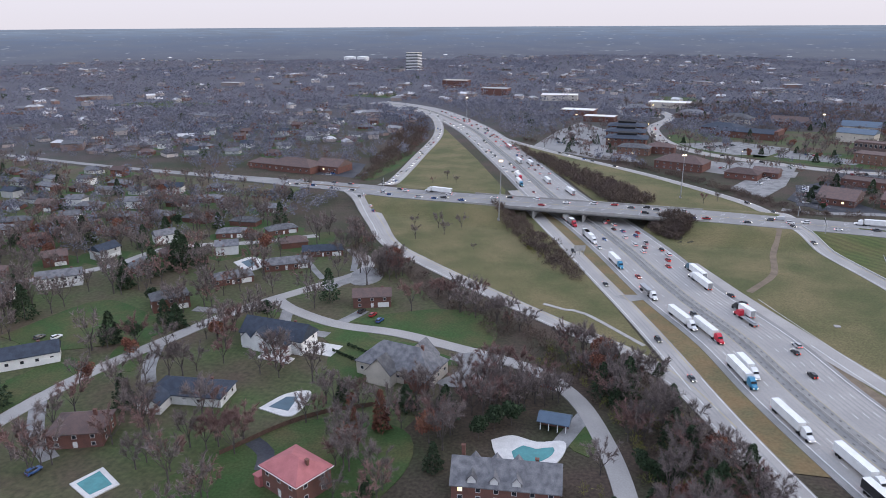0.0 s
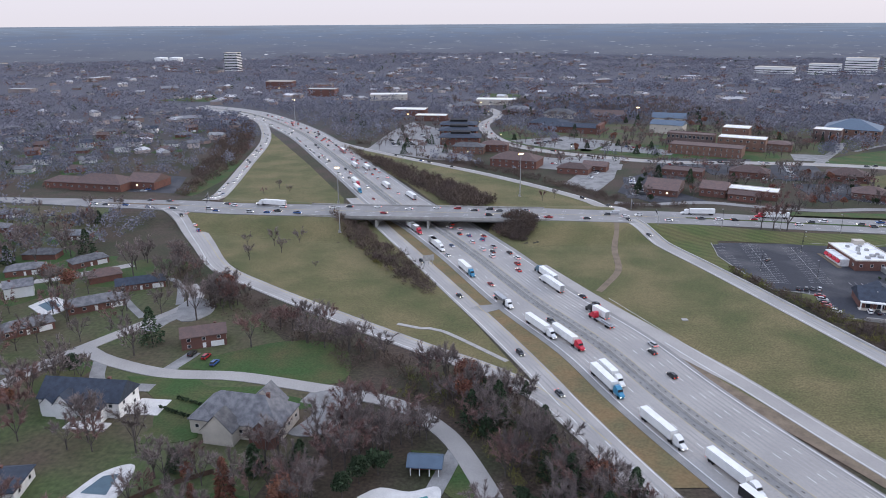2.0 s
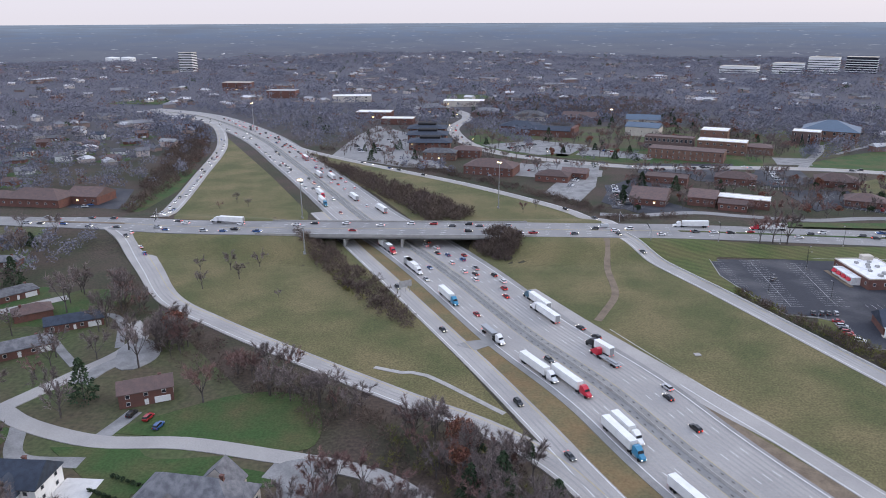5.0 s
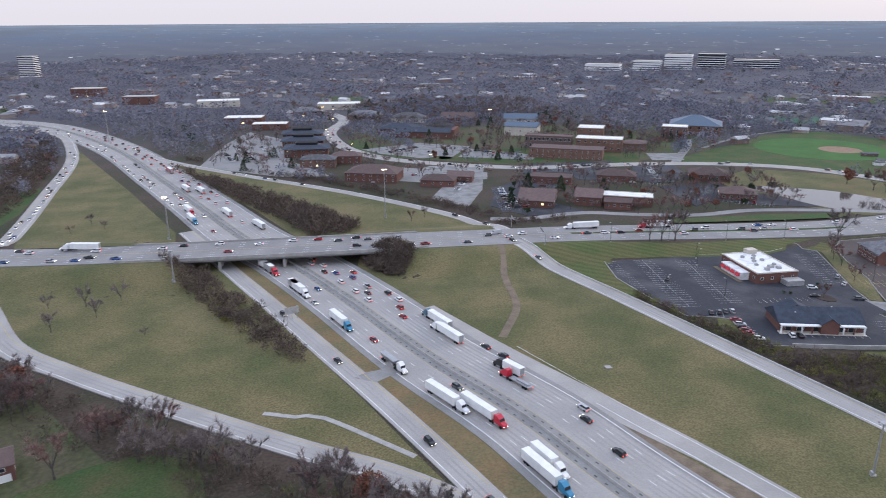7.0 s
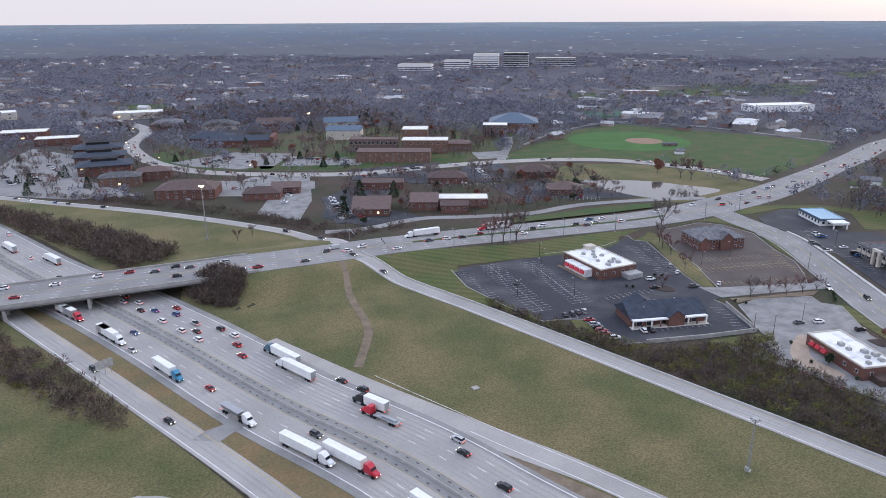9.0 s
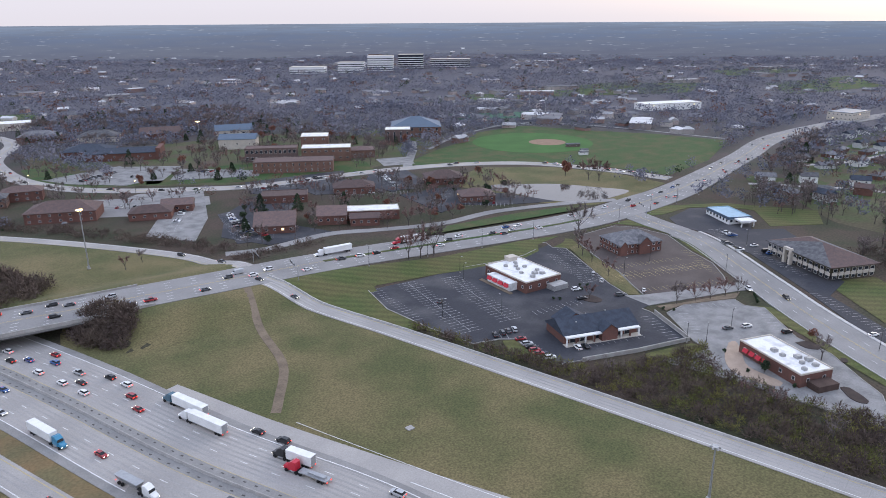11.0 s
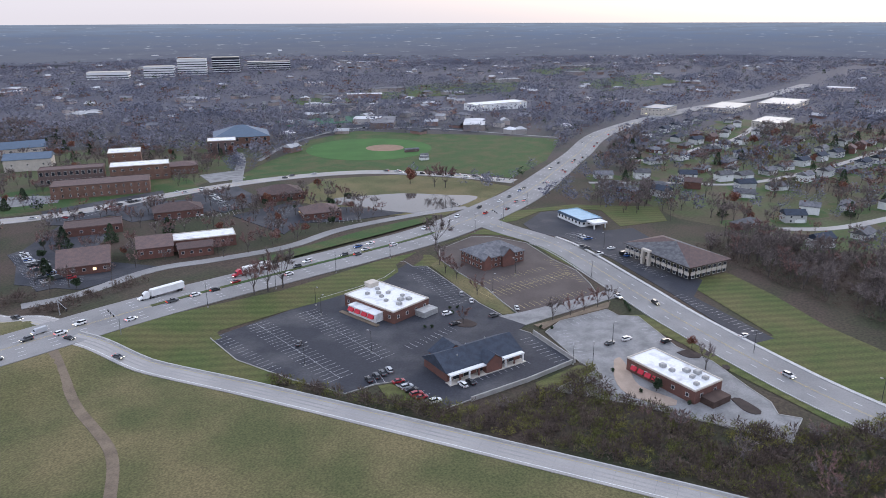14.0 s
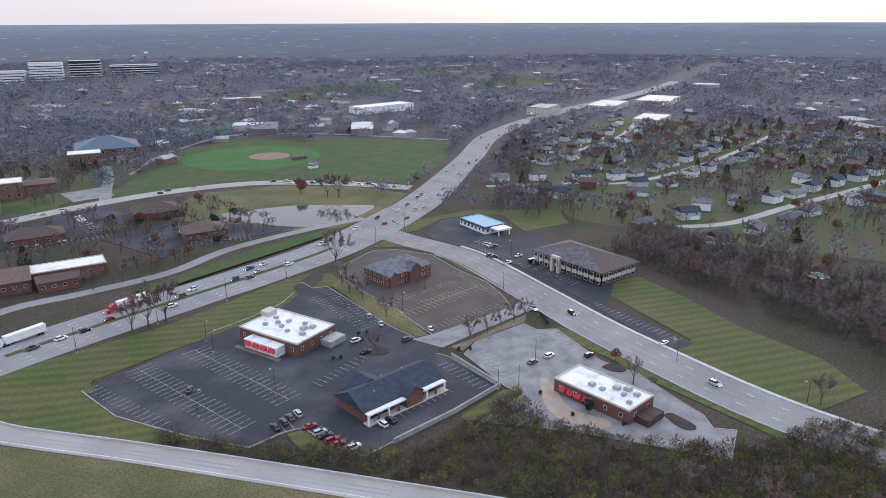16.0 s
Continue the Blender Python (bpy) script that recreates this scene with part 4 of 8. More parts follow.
def building(name, label, cx, cy, sx, sy, rot, h, roof="flat", wall="brick", cover="membrane", rise=2.5, floors=1, pitch=3.2, win=(1.3, 1.5), lit=0.0, category="building", m=None, group="", sides="snew", lift=0.1, over=0.6):
    th = thing(name, label, category, m if m is not None else pose(cx, cy, float(height(cx, cy)[0]) + lift, 0, 0, rot), group)
    KEEP_OUT.append((cx, cy, 0.62 * max(sx, sy)))
    body = Shape().box(-sx / 2, sx / 2, -sy / 2, sy / 2, -0.6, h - 0.02)
    if roof == "gable":
        for s in (-1, 1):
            x0, x1 = sorted((s * sx / 2, s * (sx / 2 - 0.25)))
            body.add([(x0, -sy / 2, h - 0.02), (x1, -sy / 2, h - 0.02), (x0, sy / 2, h - 0.02), (x1, sy / 2, h - 0.02), (x0, 0, h + rise * 0.9), (x1, 0, h + rise * 0.9)],
                     [(0, 2, 4), (1, 5, 3), (0, 4, 5, 1), (2, 3, 5, 4)])
    shell = part("wall", body, M[wall], th)
    if roof == "flat":
        part("roof", Shape().box(-sx / 2 + 0.3, sx / 2 - 0.3, -sy / 2 + 0.3, sy / 2 - 0.3, h - 0.02, h + 0.15), M[cover], th)
        for x0, x1, y0, y1 in ((-sx / 2 - 0.1, sx / 2 + 0.1, -sy / 2 - 0.1, -sy / 2 + 0.3), (-sx / 2 - 0.1, sx / 2 + 0.1, sy / 2 - 0.3, sy / 2 + 0.1), (-sx / 2 - 0.1, -sx / 2 + 0.3, -sy / 2 + 0.3, sy / 2 - 0.3), (sx / 2 - 0.3, sx / 2 + 0.1, -sy / 2 + 0.3, sy / 2 - 0.3)):
            part("parapet", Shape().box(x0, x1, y0, y1, h - 0.02, h + 0.55), M["stone"] if cover == "membrane" else M[cover], th)
    else:
        part("roof", hip(sx, sy, h, rise, over, roof == "gable"), M[cover], th)
    if win:
        rng = random.Random(int(cx * 7 + cy))
        if cy > 100 and m is None:
            sides, pitch = "sw", pitch * (1.35 if cy < 300 else 1.9)
        storey = h / floors
        for k in range(floors):
            z = storey * k + (storey - win[1]) * 0.55
            for side, length, turn, f in (("s", sx, 0, lambda t: (t, -sy / 2)), ("n", sx, 180, lambda t: (-t, sy / 2)), ("e", sy, 90, lambda t: (sx / 2, t)), ("w", sy, 270, lambda t: (-sx / 2, -t))):
                n = max(1, int((length - 1) / pitch))
                if side in sides:
                    for j in range(n):
                        x, y = f((j - (n - 1) / 2) * length / n)
                        window(shell, win[0], win[1], x, y, z, turn, rng.random() < lit)
    return th


def roof_units(th, spots, z):
    for x, y, sx, sy, h in spots:
        u = part("roof_unit", Shape().box(-sx / 2, sx / 2, -sy / 2, sy / 2, 0, h).box(-sx / 2 + 0.2, sx / 2 - 0.2, -sy / 2 + 0.2, sy / 2 - 0.2, h, h + 0.15), M["unit"], th, "grey metal roof unit")
        u.location = (x, y, z)


def gable_front(th, x, y, w, depth, h, rise, wall, cover, turn=0):
    """A gabled bay that stands out from a wall."""
    p = part("gable_bay", Shape().box(-w / 2, w / 2, 0, depth, -0.5, h).add([(-w / 2, 0, h), (w / 2, 0, h), (0, 0, h + rise), (-w / 2, depth, h), (w / 2, depth, h), (0, depth, h + rise)], [(0, 1, 2), (5, 4, 3), (0, 2, 5, 3), (1, 4, 5, 2)]), M[wall], th)
    p.matrix_local = pose(x, y, 0, 0, 0, turn)
    o, t = 0.45, 0.22
    r = Shape()
    for s in (-1, 1):
        a, b = (s * (w / 2 + o), h - o * rise / (w / 2)), (0, h + rise)
        v = [(a[0], -o, a[1] + 0.05), (b[0], -o, b[1] + 0.05), (b[0], depth, b[1] + 0.05), (a[0], depth, a[1] + 0.05)]
        v += [(q[0], q[1], q[2] + t) for q in v]
        r.add(v, [(0, 1, 2, 3)[::-s], (4, 5, 6, 7)[::s], (0, 4, 5, 1)[::s], (1, 5, 6, 2)[::s], (2, 6, 7, 3)[::s], (3, 7, 4, 0)[::s]])
    q = part("roof", r, M[cover], th)
    q.matrix_local = pose(x, y, 0, 0, 0, turn)


def commercial():
    # restaurant with red awnings and a stained white roof
    th = building("restaurant", "brick restaurant with stained white flat roof and red awnings", 256.8, -72.5, 21.5, 31, -4, 5.2, "flat", "brick", "membrane", win=(1.4, 1.5), pitch=4.5, category="restaurant")
    roof_units(th, [(-4, 8, 1.6, 1.6, 1.0), (0, 5, 1.6, 1.6, 1.0), (3, 9, 1.4, 1.8, 0.9), (-2, 1, 1.6, 1.6, 1.0), (3, 2, 1.8, 1.4, 1.0), (-4, -4, 1.5, 1.5, 0.9), (5, -5, 1.5, 1.5, 0.9), (1, -8, 2.4, 2.2, 1.1), (4, -10, 2.2, 2.0, 1.0), (-3, -11, 2.0, 2.0, 1.0)], 5.35)
    part("entrance_tower", Shape().box(2, 7, 12.5, 16.5, 0, 7.2).box(1.8, 7.2, 12.3, 16.7, 7.2, 7.5), M["stone"], th, "pale raised entrance block")
    part("lower_wing", Shape().box(-15.2, -10.7, -9, 8, 0, 3.7).box(-15.4, -10.7, -9.2, 8.2, 3.7, 4.0), M["membrane"], th, "lower white-roofed wing")
    for k in range(4):
        a = part("awning", Shape().add([(0, -1.6, 3.4), (0, 1.6, 3.4), (-1.1, 1.6, 1.9), (-1.1, -1.6, 1.9), (0, -1.6, 1.9), (0, 1.6, 1.9)], [(0, 1, 2, 3), (0, 3, 4), (1, 5, 2), (3, 2, 5, 4), (0, 4, 5, 1)]), M["awning"], th, "red fabric awning")
        a.location = (-15.25, -6.6 + 4.2 * k, 0)
    part("service_yard", Shape().box(2, 10.7, -21, -15.6, 0, 2.6), M["unit"], th, "grey fenced service yard")
    part("planting_bed", Shape().box(-17.5, -15.4, -12, 12, 0.02, 0.35), M["soil"], th, "mulched planting bed")
    # parade of shops with slate-blue roofs
    th = building("shop_parade", "brick shop parade with dark blue-grey gabled roofs and white columns", 237, -133.5, 33, 15, -19, 4.0, "gable", "brick", "slate_roof", rise=4.2, win=(2.2, 2.2), pitch=4.4, category="shop", sides="ne")
    gable_front(th, 2.5, -10.2, 7, 6, 4.4, 2.6, "brick", "slate_roof")
    gable_front(th, -6, 10.5, 13, 8, 4.0, 3.6, "brick", "slate_roof", 180)
    part("canopy", Shape().box(-16.5, 16.5, -10, -7.4, 3.3, 3.8), M["white"], th, "white fascia over the walkway")
    for k in range(9):
        part("column", Shape().box(-16.3 + 4.05 * k - 0.25, -16.3 + 4.05 * k + 0.25, -9.9, -9.4, 0, 3.3), M["brick"] if k % 2 else M["white"], th)
    for x in (-12.5, -8, -2, 7.5, 12.2):
        window(th, 3.0, 2.4, x, -7.5, 0.3, 0)
    part("walkway", Shape().box(-17, 17, -10.6, -7.5, 0.0, 0.3), M["stone"], th, "pale concrete walkway")
    roof_units(th, [(8, 3.4, 0.5, 0.5, 3.0), (-9, -3, 0.4, 0.4, 3.0), (-1, 3.5, 0.4, 0.4, 2.8)], 4.0)
    wall = Shape()
    for (ax, ay), (bx, by) in (((273, -138), (260.6, -163.6)), ((260.6, -163.6), (237, -157.4)), ((237, -157.4), (214, -149.4))):
        d = np.array([bx - ax, by - ay]); d = d / np.linalg.norm(d); n = np.array([-d[1], d[0]]) * 0.25
        wall.slab([(ax - n[0], ay - n[1]), (bx - n[0], by - n[1]), (bx + n[0], by + n[1]), (ax + n[0], ay + n[1])], -1.5, 1.7)
    structure("retaining_wall", wall, M["barrier"], "pale stained concrete retaining wall", "wall")
    # second restaurant
    th = building("restaurant", "brick restaurant with white flat roof and red awnings on an island", 268.3, -197.5, 14.2, 29.5, -18.7, 4.8, "flat", "brick", "membrane", win=(1.4, 1.5), pitch=5, category="restaurant")
    roof_units(th, [(-2, 3, 2.0, 2.0, 1.2), (-2, -1, 1.6, 1.6, 1.0), (2, -4, 2.0, 2.2, 1.1), (4, -7, 2.2, 2.2, 1.2), (0, -8, 1.6, 1.4, 1.0), (3, -11, 1.8, 1.8, 1.0), (-3, -12, 1.5, 1.5, 1.0)], 4.95)
    for k in range(4):
        a = part("awning", Shape().add([(0, -1.2, 3.2), (0, 1.2, 3.2), (-1.0, 1.2, 1.8), (-1.0, -1.2, 1.8), (0, -1.2, 1.8), (0, 1.2, 1.8)], [(0, 1, 2, 3), (0, 3, 4), (1, 5, 2), (3, 2, 5, 4), (0, 4, 5, 1)]), M["awning"], th, "red fabric awning")
        a.location = (-7.12, 1.5 + 3.2 * k, 0)
    part("service_yard", Shape().box(-4, 5, -20, -14.9, 0, 2.4), mat("dark_timber_fence", (0.09, 0.06, 0.05), 0.9, 0.2), th, "dark timber service yard")
    structure("pavement_walk", patch([(270.4, -174.5), (274, -175.3), (267.5, -181.8), (258, -190), (256, -204), (250.2, -202), (250, -189), (257.5, -180.8)], 0.34, 0.3, 3), mat("tan_walkway", (0.4, 0.31, 0.24), 0.9, 0.12), "tan walkway round the restaurant", "pavement")
    # brick office with hipped roof and gables
    th = building("brick_office", "two-storey brick office with grey hipped roof and front gables", 338, -74, 27, 19, -18, 6.2, "hip", "brick", "grey_roof", rise=4.8, floors=2, win=(1.5, 1.5), pitch=3.0, category="office")
    gable_front(th, 2, -11.4, 7.5, 6, 6.2, 3.4, "brick", "grey_roof")
    gable_front(th, -11, -10.6, 4.5, 4, 5.6, 2.4, "brick", "grey_roof")
    # long two-storey office
    th = building("office_block", "two-storey brick and stone office with brown hipped roof", 391.5, -152, 27, 45, -23.7, 7.4, "hip", "brick", "grey_roof", rise=5.0, floors=2, win=None, category="office", over=1.0)
    th.children[1].data = hip(45, 27, 7.4, 5.0, 1.0).mesh("roof", M["brown_roof"])
    th.children[1].rotation_euler = (0, 0, radians(90))
    for k in range(2):
        for j in range(12):
            if j != 7:
                window(th, 2.2, 1.7, -13.5, -20.6 + 3.75 * j, 1.1 + 3.5 * k, 270)
        for j in range(7):
            window(th, 2.2, 1.7, -10.8 + 3.6 * j, -22.5, 1.1 + 3.5 * k, 0)
    for j in range(12):
        part("spandrel", Shape().box(-13.62, -13.4, -22.3 + 3.75 * j, -19.2 + 3.75 * j, 2.9, 4.4), M["stone"], th, "pale stone panel")
    for j in range(7):
        part("spandrel", Shape().box(-12.4 + 3.6 * j, -9.3 + 3.6 * j, -22.62, -22.4, 2.9, 4.4), M["stone"], th, "pale stone panel")
    part("entrance_arch", Shape().box(-15.2, -13.5, 3.2, 4.6, 0, 7.4).box(-15.2, -13.5, 7.4, 8.8, 0, 7.4).box(-15.2, -13.5, 3.2, 8.8, 7.4, 8.6), M["stone"], th, "tall pale stone entrance arch")
    th = building("bank", "small white bank with blue fascia and flat roof", 436, -74, 15, 26, -28, 4.2, "flat", "white", "pale_blue", win=(1.8, 1.7), pitch=3.4, category="bank")
    part("fascia", Shape().box(-7.8, 7.8, -13.3, -13.05, 3.2, 4.8).box(-7.85, -7.6, -13.05, 13.05, 3.2, 4.8), M["blue_roof"], th, "blue fascia band")
    part("drive_canopy", Shape().box(-4, 6, -21, -13.4, 3.2, 4.2), M["white"], th, "white drive-through canopy")
    for x in (-3, 5):
        part("column", Shape().box(x - 0.3, x + 0.3, -20.5, -19.9, 0, 3.2), M["white"], th)
    # school and college buildings beyond the crossing road
    th = building("school", "long brown brick school wing with maroon sloping roof", 292, 243, 66, 24, -31, 9, "flat", "tanbrick", "brown_roof", floors=2, pitch=3.6, win=(1.0, 2.2), category="school")
    building("school_hall", "school block with bright white flat roof", 337, 268, 44, 20, -31, 12, "flat", "tanbrick", "membrane", floors=2, pitch=4, win=(2.4, 1.6), lit=0.15, category="school")
    building("school_wing", "dark glazed school block with maroon roof edge", 296, 296, 46, 16, -31, 12, "flat", "brown_roof", "brown_roof", floors=2, pitch=3, win=(2.4, 3.0), category="school")
    building("school_tower", "raised school block with white roof", 352, 318, 26, 24, -31, 15, "flat", "tanbrick", "membrane", floors=3, pitch=4, win=(1.6, 1.6), category="school")
    building("school_annexe", "low brick school annexe with maroon roof", 372, 262, 22, 20, -31, 7, "hip", "tanbrick", "brown_roof", pitch=4, category="school")
    building("gymnasium", "grey-walled gymnasium with blue gabled roof", 300, 382, 36, 24, -31, 10, "gable", "stone", "blue_roof", rise=4, pitch=6, category="gymnasium")
    th = building("college_hall", "brick hall with broad blue hipped roof", 488, 338, 54, 46, -35, 11, "hip", "tanbrick", "blue_roof", rise=9, floors=2, pitch=4.5, win=(2.4, 3), category="hall")
    building("hall_front", "glazed entrance block with white roof slab", 446, 312, 26, 20, -35, 13, "flat", "brown_roof", "membrane", floors=1, pitch=3, win=(1.8, 9), category="hall")
    th = building("college_block", "brick college block with dark barrel roof", 192, 394, 62, 26, -25, 7, "gable", "brick", "slate_roof", rise=3.4, pitch=5, category="college")
    building("college_wing", "brick college wing with dark hipped roof", 170, 425, 44, 30, -25, 7, "hip", "brick", "slate_roof", rise=5, pitch=5, category="college")
    part("end_tower", Shape().box(31, 35, -14, 14, 0, 10.5), M["brick"], th, "brick end wall")
    # three offices with dark hipped roofs and their neighbours
    for x, y in ((62, 412), (60, 366), (60, 318)):
        th = building("hipped_office", "brick and glass office with broad dark hipped roof", x, y, 40, 26, -8, 8, "hip", "brick", "slate_roof", rise=3.2, floors=2, pitch=3.4, win=(2.2, 1.6), lit=0.08, category="office", over=2.0)
        part("roof_well", Shape().box(-10, 10, -4, 8, 9.6, 12.4), mat("black_roof_screen", (0.02, 0.02, 0.022), 0.9, 0.1), th, "black sunken roof screen")
    for x, y, sx, sy, r, h, rf, wl, cv, fl, lb in ((66, 262, 30, 15, -14, 7, "hip", "tanbrick", "grey_roof", 2, "tan brick office with grey hipped roof"), (92, 272, 26, 15, -14, 7, "hip", "brick", "brown_roof", 2, "brick office with brown hipped roof"), (105, 196, 42, 24, -24, 7, "hip", "brick", "brown_roof", 2, "two-storey brick office with brown hipped roof"), (150, 163, 26, 16, -24, 5, "hip", "brick", "brown_roof", 1, "low brick office with brown hipped roof"), (170, 172, 20, 14, -24, 5, "gable", "brick", "brown_roof", 1, "low brick office with brown gabled roof"),
                                          (203, 90, 24, 30, -28, 5, "gable", "brick", "brown_roof", 1, "low brick clinic with maroon roof"), (262, 72, 34, 14, -30, 6, "flat", "brick", "membrane", 1, "brown office with pale flat roof"), (238, 82, 18, 22, -30, 6, "gable", "brick", "brown_roof", 1, "brick office with maroon gabled roof"), (250, 62, 18, 10, -30, 5, "gable", "brick", "brown_roof", 1, "small brick wing with maroon gabled roof"),
                                          (290, 142, 30, 18, -28, 5, "hip", "brick", "brown_roof", 1, "low maroon-roofed office among trees"), (238, 150, 32, 18, -28, 5, "flat", "brick", "brown_roof", 1, "low brown flat-roofed office"), (362, 126, 30, 22, -30, 5, "hip", "brick", "brown_roof", 1, "brick office with stepped brown roof"), (345, 66, 24, 18, -30, 4.5, "hip", "brick", "brown_roof", 1, "low brick bank with brown hipped roof"),
                                          (30, 500, 40, 20, -10, 7, "flat", "brick", "membrane", 2, "brick office with flat roof"), (0, 560, 46, 26, -10, 8, "flat", "brick", "membrane", 2, "long office with pale flat roof"), (80, 610, 34, 22, 10, 7, "hip", "brick", "grey_roof", 2, "office with grey hipped roof"), (150, 560, 40, 24, -20, 6, "hip", "brick", "grey_roof", 1, "low stone building with grey hipped roof"), (200, 520, 40, 26, -20, 6, "hip", "stone", "grey_roof", 1, "low stone building with grey hipped roof"), (260, 500, 44, 26, -20, 6, "gable", "brick", "brown_roof", 1, "low brick building with brown gabled roof"), (330, 470, 40, 24, -20, 6, "gable", "stone", "blue_roof", 1, "low stone building with blue gabled roof"), (130, 680, 60, 30, -10, 8, "flat", "stone", "membrane", 1, "long store with white flat roof"),
                                          (-158, 830, 48, 26, -8, 12, "flat", "brick", "unit", 3, "brick office block standing among woods"), (-262, 985, 52, 26, -8, 14, "flat", "brick", "stone", 4, "banded brick office among woods"), (-40, 760, 60, 30, 0, 9, "flat", "stone", "membrane", 2, "long stone building with white flat roof"),
                                          (-226, 120, 46, 24, -14, 6, "hip", "brick", "brown_roof", 1, "sprawling brick church with brown hipped roof"), (-193, 124, 24, 22, -14, 6, "gable", "brick", "brown_roof", 1, "brick church hall with brown gabled roof"), (-258, 128, 30, 16, -14, 5, "hip", "brick", "brown_roof", 1, "low brick church wing with brown roof"),
                                          (980, 90, 50, 30, 0, 10, "flat", "stone", "blue_roof", 2, "pale commercial building with blue flat roof"), (1080, 30, 80, 40, 0, 7, "flat", "stone", "unit", 1, "long store with pale flat roof"), (1180, -20, 90, 50, 0, 7, "flat", "stone", "unit", 1, "big store with pale flat roof"), (960, -60, 60, 34, 0, 6, "flat", "stone", "unit", 1, "store with pale flat roof"), (900, 300, 90, 30, -20, 9, "flat", "white", "membrane", 2, "long white school building")):
        building("office_building" if fl > 1 or "office" in lb else "low_building", lb, x, y, sx, sy, r, h, rf, wl, cv, rise=min(sx, sy) * 0.22, floors=fl, pitch=4.2 if y < 400 else 7, win=(1.6, 1.5) if y < 400 else (3, 1.6), lit=0.06)
    # far landmarks
    th = building("office_tower", "round-cornered office tower with white bands", -486, 1488, 34, 30, -10, 46, "flat", "white", "stone", win=None, category="tower")
    for k in range(11):
        part("window_band", Shape().box(-17.2, 17.2, -15.2, 15.2, 3 + 4 * k, 5 + 4 * k), M["glass"], th, "dark ribbon of windows")
    for x, y, sx, sy, h, wl in ((905, 1175, 60, 40, 22, "stone"), (980, 1165, 60, 40, 34, "stone"), (1065, 1160, 60, 40, 34, "glass"), (1180, 1150, 100, 40, 20, "glass"), (820, 1230, 80, 40, 14, "stone")):
        th = building("hospital_block", "pale hospital block with rows of dark windows", x, y, sx, sy, -38, h, "flat", "white" if wl == "stone" else wl, "stone", win=None, category="hospital")
        for k in range(int(h / 5)):
            part("window_band", Shape().box(-sx / 2 - 0.2, sx / 2 + 0.2, -sy / 2 - 0.2, sy / 2 + 0.2, 2 + 5 * k, 3.6 + 5 * k), M["glass"] if wl == "stone" else M["white"], th, "ribbon of windows")
    for x in (-880, -830):
        t = thing("storage_tank", "broad white storage tank on a far hill", "tank", pose(x, 2057, float(height(x, 2057)[0])))
        KEEP_OUT.append((x, 2057, 40))
        part("shell", Shape().tube((0, 0, 0), (0, 0, 16), 22, 22, 24), M["white"], t)
        part("roof", Shape().tube((0, 0, 16), (0, 0, 18.5), 22, 2, 24), M["white"], t)

commercial()


def chimney(th, x, y, h):
    c = part("chimney", Shape().box(-0.5, 0.5, -0.4, 0.4, 0, h).box(-0.6, 0.6, -0.5, 0.5, h, h + 0.2), M["brick"], th, "brick chimney")
    c.location = (x, y, 0)


def house(label, sx, sy, h, roof, wall, cover, rise, floors, garage=True, m=None, x=0, y=0, group=""):
    th = building("house", label, x, y, sx, sy, 0, h, roof, wall, cover, rise, floors, 4.6 if m is not None else 6.0, (1.4, 1.4), 0.02, "house", m if m is not None else pose(0, 0, -500), group, over=0.5, sides="snew" if m is not None else "s")
    chimney(th, sx * 0.28, 0.6, h + rise * 1.05)
    part("door", Shape().box(-0.55, 0.55, -sy / 2 - 0.06, -sy / 2, 0.1, 2.2), M["white"], th, "white front door")
    if garage:
        part("garage_door", Shape().box(sx / 2 - 6, sx / 2 - 1, -sy / 2 - 0.14, -sy / 2, 0.1, 2.4), M["white"], th, "white garage door")
    return th


